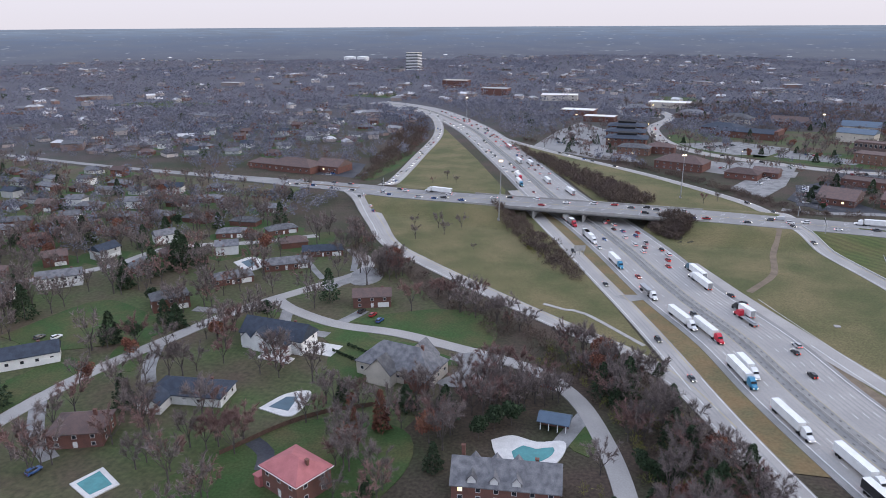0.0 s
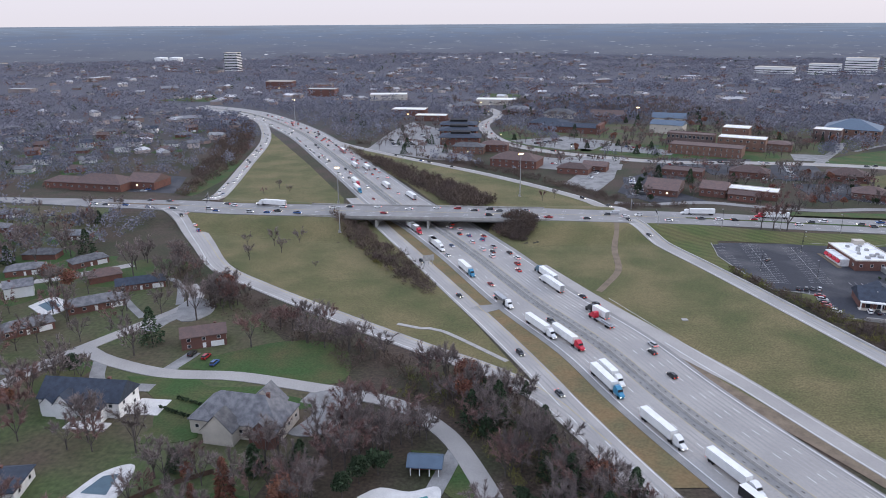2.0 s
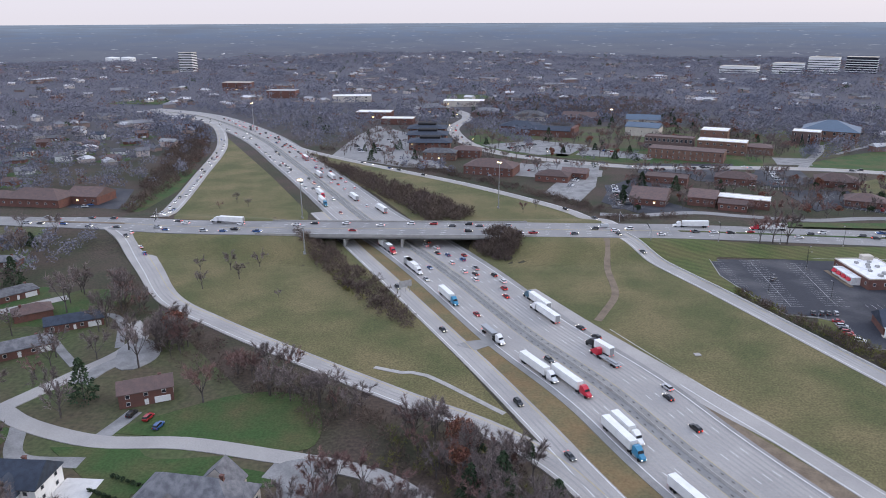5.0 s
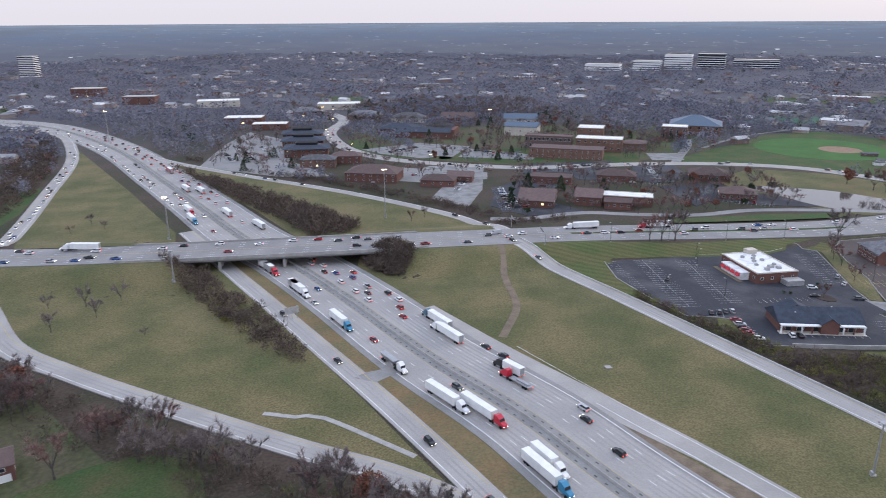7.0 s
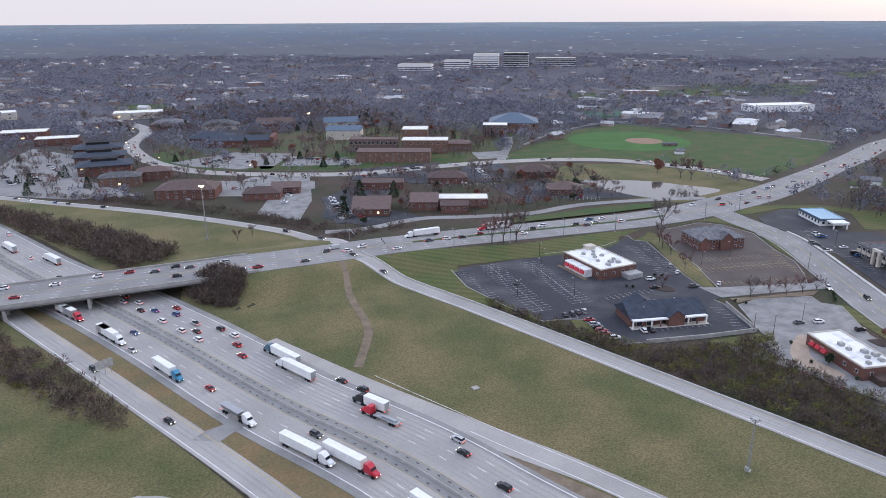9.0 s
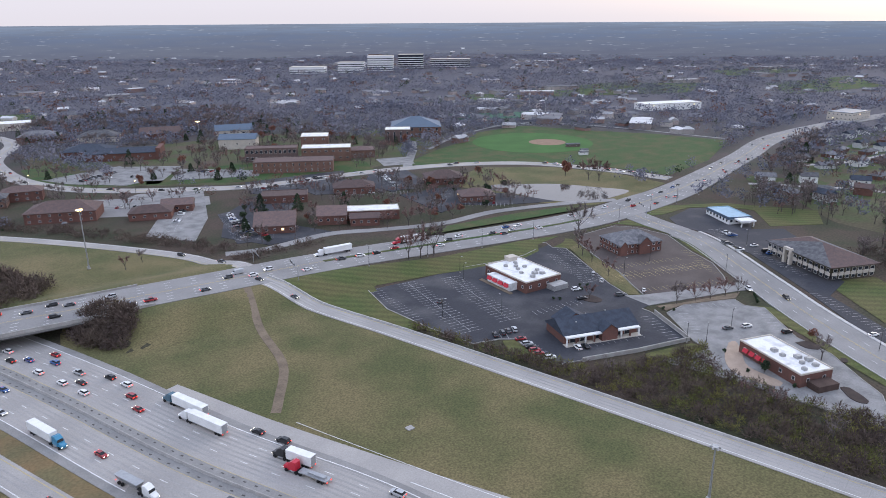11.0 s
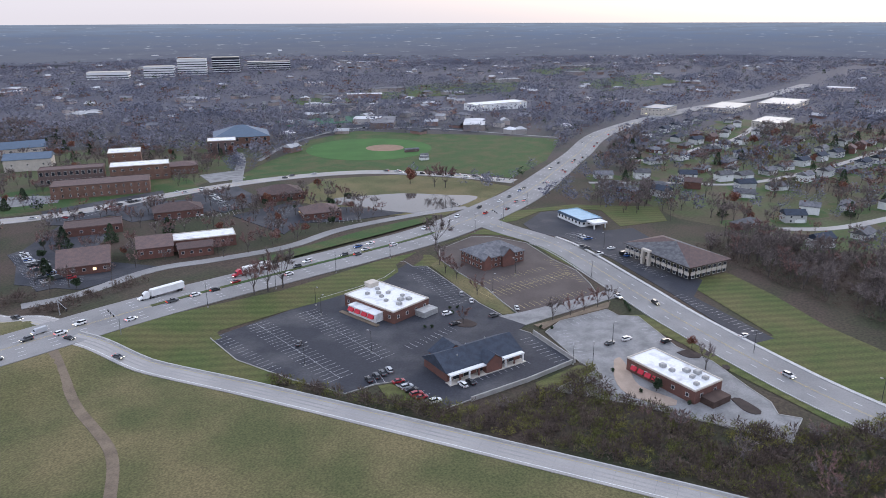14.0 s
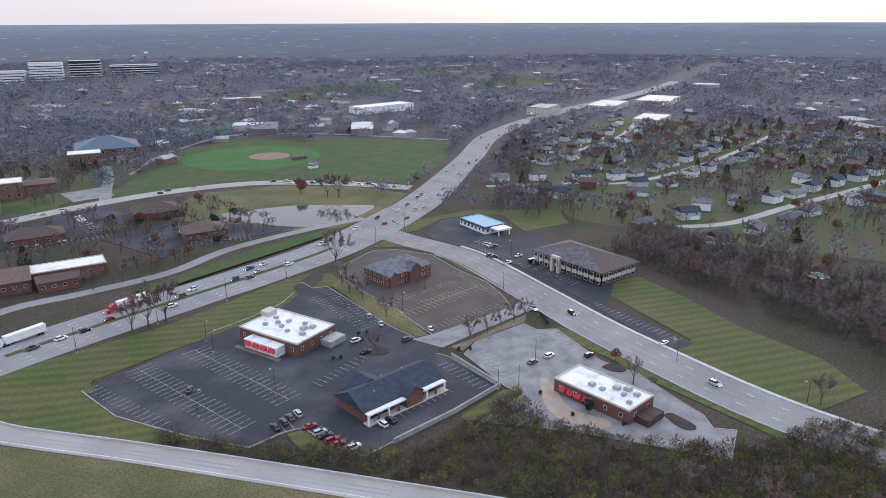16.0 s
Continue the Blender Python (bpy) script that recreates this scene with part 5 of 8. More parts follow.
def houses():
    # houses near the wood, each with its own shape
    def at(x, y, r):
        return pose(x, y, 0.15, 0, 0, r)
    th = house("large brick house with faded red hipped roof", 15, 12, 7.0, "hip", "brick", "red_roof", 3.0, 2, False, at(-41, -296, -27), -41, -296)
    part("porch", Shape().box(-10, -7.5, -7, 3, 0, 3.2).box(-10.3, -7.5, -7.3, 3.3, 3.2, 3.5), M["red_roof"], th, "low red-roofed porch")
    part("eaves", Shape().box(-8.2, 8.2, -6.7, 6.7, 6.6, 6.72), M["white"], th, "white eaves board")
    th = house("white house with black roof and gabled wings", 28, 12, 5.8, "gable", "white", "slate_roof", 5.0, 2, True, at(-86, -212, -8), -86, -213)
    gable_front(th, -4, -8.5, 6, 5, 5.4, 3.4, "white", "slate_roof"), gable_front(th, 6, -9.5, 7, 6, 5.0, 4.0, "white", "slate_roof"), gable_front(th, -10, -7.5, 5, 4, 4.6, 2.4, "white", "slate_roof")
    part("terrace", Shape().box(-1, 13, -14, -9.6, 0, 0.5), M["deck"], th, "pale terrace"), part("forecourt", Shape().box(14.2, 25, -3, 7, 0.0, 0.12), M["deck"], th, "white concrete forecourt")
    th = house("grey-shingled house with steep complex roof", 30, 15, 5.2, "hip", "stone", "grey_roof", 6.6, 1, False, at(-31, -225, -14), -31, -225)
    gable_front(th, -3, -12, 10, 6, 5.0, 5.2, "stone", "grey_roof"), gable_front(th, 11, -11, 8, 5, 5.0, 4.2, "brick", "grey_roof"), gable_front(th, 4, 11, 11, 6, 5.0, 5.4, "stone", "grey_roof", 180)
    th = house("low rambling house with dark blue-grey roof", 26, 12, 3.6, "hip", "siding", "slate_roof", 3.6, 1, True, at(-97, -257, 4), -97, -257)
    gable_front(th, -9, -13, 8, 8, 3.4, 2.6, "siding", "slate_roof")
    house("brown house with deep hipped roof and long porch", 16, 13, 5.0, "hip", "brick", "brown_roof", 3.6, 2, False, at(-117, -287, 20), -117, -287)
    house("long white colonial house with dark dormered roof", 30, 9, 4.4, "gable", "white", "slate_roof", 3.4, 1, True, at(-176, -250, 38), -176, -250)
    house("two-storey brick house with grey hipped roof", 16, 10, 6.0, "hip", "brick", "grey_roof", 2.8, 2, True, at(-152, -186, 42), -152, -186)
    house("white two-storey house among trees", 20, 9, 5.6, "gable", "white", "grey_roof", 2.6, 2, True, at(-222, -172, 35), -222, -172)
    house("white house with grey gabled roof", 14, 9, 5.6, "gable", "white", "grey_roof", 2.6, 2, False, at(-236, -196, 35), -236, -196)
    house("brick ranch house with grey roof", 20, 9, 3.4, "hip", "brick", "grey_roof", 2.6, 1, True, at(-141, -150, 38), -141, -150)
    house("pale brick ranch house with grey hipped roof", 24, 10, 3.4, "hip", "brick", "grey_roof", 2.6, 1, True, at(-124, -124, 30), -124, -124)
    house("brick ranch house with slate gabled roof", 22, 9, 3.4, "gable", "brick", "slate_roof", 2.4, 1, True, at(-113, -99, 22), -113, -99)
    house("brick house with brown roof beside parked cars", 17, 10, 5.2, "gable", "brick", "brown_roof", 2.6, 2, True, at(-63, -163, 18), -63, -163)
    th = house("big grey-roofed house with dormers and brick chimneys", 29, 11, 5.0, "gable", "brick", "grey_roof", 5.6, 2, False, at(16, -286, 4), 16, -286)
    for x in (-9, -3, 3):
        gable_front(th, x, -5.2, 2.2, 3.4, 7.0, 1.4, "white", "grey_roof"), gable_front(th, x, 5.2, 2.2, 3.4, 7.0, 1.4, "white", "grey_roof", 180)
    chimney(th, -12, 2, 12.5)
    th = thing("pool_house", "small brick pool house with grey gabled roof", "pool house", at(26.5, -250, -6))
    KEEP_OUT.append((24, -258, 16))
    part("wall", Shape().box(-4.5, 4.5, 0, 3, 0, 3.2), M["brick"], th), part("roof", hip(9.5, 6.5, 3.2, 1.8, 0.4, True), M["blue_roof"], th, "blue-grey shingled roof")
    for x in (-4, -1.4, 1.4, 4):
        part("post", Shape().box(x - 0.15, x + 0.15, -3, -2.7, 0, 3.2), M["white"], th)
    # swimming pools
    for label, deck, water, name in (("kidney-shaped teal pool in a white deck", [(8, -262), (14, -258), (22, -260), (30, -258), (30, -266), (24, -277), (15, -276), (10, -268)], [(15, -267), (18, -263), (22, -264), (27, -262), (27, -266), (23, -271), (18, -274)], "teal_water"), ("rectangular covered pool with a white surround", [(-71, -260), (-66, -249), (-58, -246), (-58, -262)], [(-68, -258.5), (-65, -251), (-61, -250), (-60.5, -259.5)], "cover"), ("covered teal pool with tiled edge", [(-104, -309), (-100, -300), (-90, -306), (-94, -314)], [(-102, -308.5), (-99.6, -302), (-92, -306.5), (-95, -312)], "teal_water"), ("small blue pool with a pale surround", [(-155, -123), (-149, -112), (-136, -123), (-141, -134)], [(-151, -122), (-148, -116), (-140, -123), (-143, -129)], "cover"), ("covered round pool in a back garden", [(436 + 5 * math.cos(k), -258 + 5 * math.sin(k)) for k in np.arange(0, 6.2, 0.5)], [(436 + 4 * math.cos(k), -258 + 4 * math.sin(k)) for k in np.arange(0, 6.2, 0.5)], "cover")):
        th = thing("swimming_pool", label, "pool")
        part("surround", patch(list(deck), 0.4, 0.5, 2 if "teal pool in" in label or "round" in label else 0), M["deck"], th, "pale concrete surround"), part("water", patch(list(water), 0.46, 0.3, 2 if "teal pool in" in label else 0), M[name], th)
    # the housing estates
    kinds = [house(*a) for a in (("brick ranch house with grey hipped roof", 18, 9, 3.3, "hip", "brick", "grey_roof", 2.4, 1), ("brick house with brown hipped roof", 15, 10, 3.4, "hip", "brick", "brown_roof", 2.8, 1), ("pale-sided house with grey gabled roof", 14, 9, 3.4, "gable", "siding", "grey_roof", 2.6, 1), ("white two-storey house with grey gabled roof", 12, 9, 5.4, "gable", "white", "grey_roof", 2.6, 2), ("two-storey pale house with slate roof", 13, 9, 5.4, "gable", "siding", "slate_roof", 2.8, 2), ("brick two-storey house with brown roof", 12, 9, 5.4, "gable", "brick", "brown_roof", 2.8, 2))]
    rng = np.random.default_rng(21)
    spots = [(481, -179), (504, -222), (470, -206), (486, -161), (544, -185), (571, -203), (577, -231), (660, -241), (739, -277), (562, -249), (608, -275), (634, -290), (565, -138), (528, -66), (603, -151), (531, -90), (650, -104), (735, -59), (698, -20)]
    side = 0
    for line, reach in ((STREET_C, 15), (STREET_D, 15), (STREET_E, 16), (STREET_F, 14), (spline([(-560, -60), (-420, -70), (-330, -62), (-250, -34), (-180, -36)], 6), 16), (spline([(-560, 20), (-420, 0), (-320, -10), (-240, 18)], 6), 16), (spline([(-560, 110), (-420, 60), (-330, 50), (-280, 58)], 6), 16), (spline([(-540, -130), (-420, -140), (-340, -120), (-260, -92)], 6), 16), (spline([(-420, 180), (-330, 200), (-240, 210)], 6), 18), (spline([(-460, 260), (-340, 290), (-220, 300)], 6), 18), (spline([(-480, 360), (-350, 380), (-240, 400)], 6), 18), (spline([(620, -100), (760, -120), (900, -140)], 6), 18), (spline([(700, -230), (820, -250), (940, -270)], 6), 18), (spline([(720, 10), (860, 0), (960, 10)], 6), 18)):
        n = normals(line)
        for k in range(2, len(line) - 1, 5 if reach < 18 else 7):
            for s in (-1, 1):
                p = line[k, :2] + n[k] * s * (reach + rng.uniform(-1, 4)) + rng.normal(size=2) * 1.5
                spots.append((float(p[0]), float(p[1]), math.degrees(math.atan2(n[k][1] * s, n[k][0] * s)) + 90 + 180))
    placed = []
    for sp in spots:
        x, y = sp[:2]
        if any(math.hypot(x - a, y - b) < 17 for a, b in placed) or any(math.hypot(x - a, y - b) < r + 9 for a, b, r in KEEP_OUT):
            continue
        xy = np.array([[x, y]])
        if min(away(l[:, :2], xy)[0][0] - w for l, w in ROADS) < 9:
            continue
        placed.append((x, y))
        copy_thing(kinds[int(rng.choice(6, p=(0.3, 0.24, 0.16, 0.08, 0.1, 0.12) if x < 0 else (0.14, 0.1, 0.24, 0.24, 0.2, 0.08)))], pose(x, y, float(height(x, y)[0]) + 0.1, 0, 0, (sp[2] if len(sp) > 2 else rng.uniform(0, 360)) + rng.normal() * 6))["group"] = "houses of the estate"
    plots = Shape()
    for n, (x, y) in enumerate(placed):
        KEEP_OUT.append((x, y, 10))
        k = [(a, rng.uniform(11, 17)) for a in np.linspace(0, 2 * math.pi, 14, endpoint=False)]
        plots.add([(x + q * math.cos(a), y + q * math.sin(a), float(height(x, y)[0]) + 0.12 + 0.0006 * n) for a, q in k], [tuple(range(14))])
    structure("garden_lawns", plots, M["lawn"], "green lawns round the houses of the estate", "grass", "stuff")
    for k in kinds:
        for o in (*k.children_recursive, k):
            bpy.data.objects.remove(o)
    # houses beyond counting, out to the hills
    walls, roofs, greys = Shape(), [Shape(), Shape()], None
    ang, rad = np.radians(rng.uniform(-58, 104, 2600)), 620 + 2400 * rng.random(2600) ** 1.3
    xy = np.stack([40 + rad * np.sin(ang), -300 + rad * np.cos(ang)], 1)
    ok = free_of_roads(xy, 9) & ~((xy[:, 0] > -200) & (xy[:, 0] < 480) & (xy[:, 1] < 720)) & ~((xy[:, 0] > 470) & (xy[:, 0] < 980) & (xy[:, 1] > -320) & (xy[:, 1] < 40))
    ok &= ~inside([tuple(map(float, p)) for p in SCHOOL_GREEN], xy[:, 0], xy[:, 1])
    for p, q, w in KEEP_OUT:
        ok &= np.hypot(xy[:, 0] - p, xy[:, 1] - q) > w + 8
    for x, y in xy[ok].tolist():
        if noise.noise((x / 210.0, y / 210.0, 3.0)) > 0.12:
            continue
        big = rng.random() < 0.06
        sx, sy, h = (rng.uniform(30, 60), rng.uniform(18, 30), 7) if big else (rng.uniform(11, 18), rng.uniform(8, 11), rng.choice((3.4, 5.4)))
        m = pose(x, y, float(height(x, y)[0]), 0, 0, rng.uniform(0, 180))
        for target, src in ((walls, Shape().box(-sx / 2, sx / 2, -sy / 2, sy / 2, -1, h)), (roofs[int(rng.random() < 0.45)], hip(sx, sy, h, 0.6 if big else 2.6, 0.4, rng.random() < 0.6))):
            target.add([m @ Vector(p) for p in src.v], src.f)
    tagged(structure("far_house_walls", walls, mat("far_house_walls", (0.5, 0.47, 0.44), 0.8, 0.2, 0.01, 1.0, second=(0.2, 0.12, 0.1), share=0.5, island=0.3), "walls of far houses among the trees", "houses"), kind="stuff")
    for k, sh in enumerate(roofs):
        tagged(structure("far_house_roofs", sh, mat("far_roofs", ((0.15, 0.15, 0.16), (0.5, 0.5, 0.5))[k], 0.85, 0.2, 0.05, 1.0, island=0.45), ("grey roofs of far houses", "pale roofs of far houses")[k] + " among the trees", "houses"), kind="stuff")


def free_of_roads(xy, margin):
    ok = np.ones(len(xy), bool)
    lines = [(HIGHWAY, 26)] + ROADS
    for line, w in lines:
        lo, hi = line.min(0)[:2] - w - margin, line.max(0)[:2] + w + margin
        near = ok & (xy[:, 0] > lo[0]) & (xy[:, 0] < hi[0]) & (xy[:, 1] > lo[1]) & (xy[:, 1] < hi[1])
        if near.any():
            k = np.nonzero(near)[0]
            d, _ = away(line[:, :2], xy[k])
            ok[k[d < w + margin]] = False
    return ok



houses()

# ---------------------------------------------------------------- vehicles
TYRE = mat("tyre_rubber", (0.02, 0.02, 0.02), 0.9, 0.1)
CARGLASS = mat("car_glass", (0.02, 0.022, 0.026), 0.08, 0.1)
TAIL = glow("tail_lamp", (1.0, 0.06, 0.04), 1.3)
DULL, CLEAR = mat("unlit_red_lens", (0.2, 0.01, 0.01), 0.3, 0.1), mat("unlit_clear_lens", (0.5, 0.5, 0.5), 0.2, 0.1)
HEAD = glow("head_lamp", (1.0, 0.93, 0.8), 2.5)
TRIM = mat("black_trim", (0.03, 0.03, 0.032), 0.6, 0.1)


def paint(name, c):
    m = mat(name, c, 0.28, 0.04, 1.0, 6.0)
    m.node_tree.nodes["Principled BSDF"].inputs["Coat Weight"].default_value = 0.5
    return m


PAINTS = [("white", paint("white_car_paint", (0.72, 0.72, 0.71))), ("black", paint("black_car_paint", (0.015, 0.016, 0.018))), ("dark grey", paint("dark_grey_car_paint", (0.07, 0.075, 0.08))), ("silver", paint("silver_car_paint", (0.42, 0.43, 0.44))), ("dark red", paint("dark_red_car_paint", (0.3, 0.02, 0.025))), ("blue", paint("blue_car_paint", (0.03, 0.09, 0.25)))]


def loft(sections):
    """A body through cross-sections (x, half width, bottom, shoulder, top, half width at the top)."""
    v, f = [], []
    for x, w, z0, z1, z2, wt in sections:
        v += [(x, -w, z0), (x, -w, z1), (x, -wt, z2), (x, wt, z2), (x, w, z1), (x, w, z0)]
    for k in range(len(sections) - 1):
        for j in range(6):
            a, b = 6 * k + j, 6 * k + (j + 1) % 6
            f.append((a, b, b + 6, a + 6))
    n = 6 * (len(sections) - 1)
    return Shape().add(v, f + [tuple(range(5, -1, -1)), tuple(n + j for j in range(6))])


def wheel_mesh(r, w):
    return Shape().tube((0, -w / 2, 0), (0, w / 2, 0), r, r, 10).mesh("wheel", TYRE)


WHEEL, BIGWHEEL = wheel_mesh(0.34, 0.24), wheel_mesh(0.52, 0.6)


def wheels(th, xs, y, mesh, r):
    for x in xs:
        for s in (-1, 1):
            w = part("wheel", mesh, None, th)
            w.location = (x, s * y, r)


def lamps(th, x0, x1, y, z, lit=True, use=""):
    for s in (-1, 1):
        if not lit:
            part("headlight", Shape().box(x1 - 0.06, x1 + 0.05, s * y - 0.2, s * y + 0.2, z - 0.1, z + 0.1), CLEAR, th)
            part("taillight", Shape().box(x0 - 0.05, x0 + 0.06, s * y - 0.2, s * y + 0.2, z, z + 0.22), DULL, th)
            continue
        if use != "far_away":
            part("headlight", Shape().box(x1 - 0.06, x1 + 0.05, s * y - 0.2, s * y + 0.2, z - 0.1, z + 0.1), HEAD, th)
        if use == "far_toward":
            continue
        part("taillight", Shape().box(x0 - 0.05, x0 + 0.06, s * y - 0.2, s * y + 0.2, z, z + 0.22), TAIL, th)


def car(shape, colour, use):
    """A car on its wheels, nose along x."""
    kind = {"saloon": "saloon car", "suv": "sport utility car", "pickup": "pickup truck", "van": "van"}[shape]
    th = thing(kind.replace(" ", "_"), "%s %s with dark windows %s" % (colour, kind, "parked in a bay" if "parked" in use else "on the road"), "car", pose(0, 0, -500))
    if shape == "saloon":
        body = loft([(-2.35, 0.75, 0.35, 0.6, 0.85, 0.7), (-2.2, 0.88, 0.25, 0.7, 0.95, 0.8), (-0.9, 0.9, 0.22, 0.75, 1.0, 0.8), (0.9, 0.9, 0.22, 0.72, 0.98, 0.8), (2.1, 0.86, 0.25, 0.6, 0.8, 0.74), (2.35, 0.7, 0.35, 0.5, 0.65, 0.6)])
        cabin, top = loft([(-1.75, 0.72, 0.9, 0.95, 1.0, 0.68), (-0.95, 0.76, 0.9, 1.1, 1.4, 0.58), (0.25, 0.76, 0.9, 1.1, 1.42, 0.58), (1.15, 0.74, 0.9, 0.95, 1.0, 0.68)]), (-0.95, 0.25, 0.56, 1.43)
    elif shape == "suv":
        body = loft([(-2.3, 0.82, 0.4, 0.75, 1.05, 0.76), (-2.15, 0.93, 0.3, 0.8, 1.12, 0.84), (0.9, 0.94, 0.3, 0.85, 1.12, 0.84), (2.1, 0.9, 0.32, 0.75, 1.0, 0.78), (2.35, 0.74, 0.4, 0.6, 0.85, 0.66)])
        cabin, top = loft([(-2.15, 0.8, 1.05, 1.12, 1.2, 0.76), (-1.85, 0.82, 1.05, 1.3, 1.68, 0.66), (0.3, 0.82, 1.05, 1.3, 1.7, 0.66), (1.1, 0.8, 1.05, 1.1, 1.16, 0.74)]), (-1.85, 0.3, 0.64, 1.71)
    elif shape == "pickup":
        body = loft([(-2.75, 0.88, 0.45, 0.8, 1.1, 0.84), (-0.6, 0.96, 0.4, 0.85, 1.12, 0.88), (1.4, 0.96, 0.4, 0.85, 1.14, 0.86), (2.55, 0.92, 0.4, 0.8, 1.05, 0.8), (2.75, 0.8, 0.5, 0.7, 0.9, 0.74)])
        cabin, top = loft([(-0.75, 0.84, 1.1, 1.16, 1.2, 0.8), (-0.6, 0.85, 1.1, 1.4, 1.78, 0.68), (0.6, 0.85, 1.1, 1.4, 1.8, 0.68), (1.3, 0.82, 1.1, 1.15, 1.2, 0.76)]), (-0.6, 0.6, 0.66, 1.81)
    else:
        body = loft([(-2.9, 0.95, 0.4, 1.2, 2.2, 0.82), (1.2, 0.98, 0.35, 1.2, 2.25, 0.82), (2.0, 0.98, 0.35, 1.0, 1.4, 0.85), (2.8, 0.86, 0.4, 0.8, 1.0, 0.76)])
        cabin, top = loft([(1.15, 0.86, 1.35, 1.5, 2.1, 0.8), (1.35, 0.88, 1.3, 1.5, 2.05, 0.78), (2.05, 0.84, 1.2, 1.3, 1.42, 0.8)]), (-2.7, 1.1, 0.8, 2.27)
    p = dict(PAINTS)[colour]
    hull = part("body", body, p, th)
    part("cabin_glass", cabin, CARGLASS, th, "dark car windows")
    part("roof", Shape().box(top[0], top[1], -top[2], top[2], top[3] - 0.03, top[3]), p, th)
    if shape == "pickup":
        part("load_bed", Shape().box(-2.6, -0.8, -0.78, 0.78, 1.1, 1.14), TRIM, th, "dark open load bed")
    if use in ("near", "parked"):
        wheels(th, (-1.4, 1.42), 0.82, WHEEL, 0.34)
    if use != "parked_far":
        lamps(hull, -2.36 if shape in ("saloon", "suv") else -2.8, 2.3 if shape in ("saloon", "suv") else 2.75, 0.62, 0.68, use != "parked", use)
    return th


def lorry(label, cab, trailer="box", body=None, length=15.5):
    """A tractor with its semi-trailer, nose along x, standing on the origin."""
    th = thing("semi_truck", label, "truck", pose(0, 0, -500))
    p = paint(label.split()[0] + "_cab_paint", cab)
    n = length / 2 + 1
    cabin = part("sleeper_cab", loft([(n, 1.15, 1.0, 2.2, 3.5, 1.05), (n + 1.2, 1.2, 1.0, 2.3, 3.7, 1.05), (n + 2.6, 1.2, 0.9, 2.1, 2.9, 1.0), (n + 2.9, 1.18, 0.9, 1.9, 2.1, 1.05)]), p, th)
    bonnet = part("bonnet", loft([(n + 2.8, 1.0, 0.8, 1.5, 1.95, 0.85), (n + 4.3, 0.95, 0.7, 1.35, 1.65, 0.8), (n + 4.7, 0.8, 0.7, 1.1, 1.4, 0.7)]), p, th)
    part("windscreen", Shape().add([(n + 2.62, -0.95, 2.85), (n + 2.62, 0.95, 2.85), (n + 2.96, 1.0, 2.12), (n + 2.96, -1.0, 2.12)], [(0, 3, 2, 1)]), CARGLASS, cabin, "dark windscreen")
    part("chassis", Shape().box(n - 3.5, n + 4.2, -0.5, 0.5, 0.6, 0.95), TRIM, th)
    for s in (-1, 1):
        t = part("fuel_tank", Shape().tube((n + 0.4, s * 1.0, 0.7), (n + 2.0, s * 1.0, 0.7), 0.32, 0.32, 8), M["steel"], th, "polished fuel tank")
        part("headlight", Shape().box(n + 4.3, n + 4.72, s * 0.72 - 0.15, s * 0.72 + 0.15, 0.95, 1.15), HEAD, bonnet)
        part("taillight", Shape().box(-length / 2 - 0.06, -length / 2 + 0.05, s * 0.9 - 0.2, s * 0.9 + 0.2, 0.8, 1.0), TAIL, th)
    wheels(th, (n + 3.4, n - 0.2, n - 1.6), 0.95, BIGWHEEL, 0.52), wheels(th, (-length / 2 + 1.6, -length / 2 + 3.0), 0.95, BIGWHEEL, 0.52)
    bm = body or M["white"]
    if trailer == "box":
        b = part("trailer", Shape().box(-length / 2, length / 2, -1.28, 1.28, 1.15, 4.05), bm, th)
        part("trailer_rail", Shape().box(-length / 2 - 0.02, length / 2 + 0.02, -1.3, 1.3, 1.05, 1.2), M["steel"], b)
        part("roof_edge", Shape().box(-length / 2 - 0.02, length / 2 + 0.02, -1.3, 1.3, 4.0, 4.08), M["white"], b, "pale trailer roof")
        part("rear_door", Shape().box(-length / 2 - 0.04, -length / 2, -1.1, 1.1, 1.25, 3.9), M["steel"], b)
        part("landing_gear", Shape().box(length / 2 - 3, length / 2 - 2.8, -0.8, 0.8, 0.2, 1.1), TRIM, b)
    elif trailer == "tipper":
        part("trailer", Shape().add([(-length / 2, -1.25, 2.9), (length / 2 - 1, -1.25, 2.9), (length / 2 - 1, 1.25, 2.9), (-length / 2, 1.25, 2.9), (-length / 2 + 0.6, -0.7, 1.2), (length / 2 - 2, -0.7, 1.2), (length / 2 - 2, 0.7, 1.2), (-length / 2 + 0.6, 0.7, 1.2)], [(0, 4, 5, 1), (1, 5, 6, 2), (2, 6, 7, 3), (3, 7, 4, 0), (4, 7, 6, 5), (0, 1, 2, 3)]), M["steel"], th, "polished metal tipper body")
    else:
        part("trailer", Shape().box(-length / 2, length / 2, -1.25, 1.25, 1.1, 1.35).box(-length / 2 + 1, length / 2 - 3, -0.6, 0.6, 1.35, 1.9), M["steel"], th, "flatbed with a low steel load")
    return th


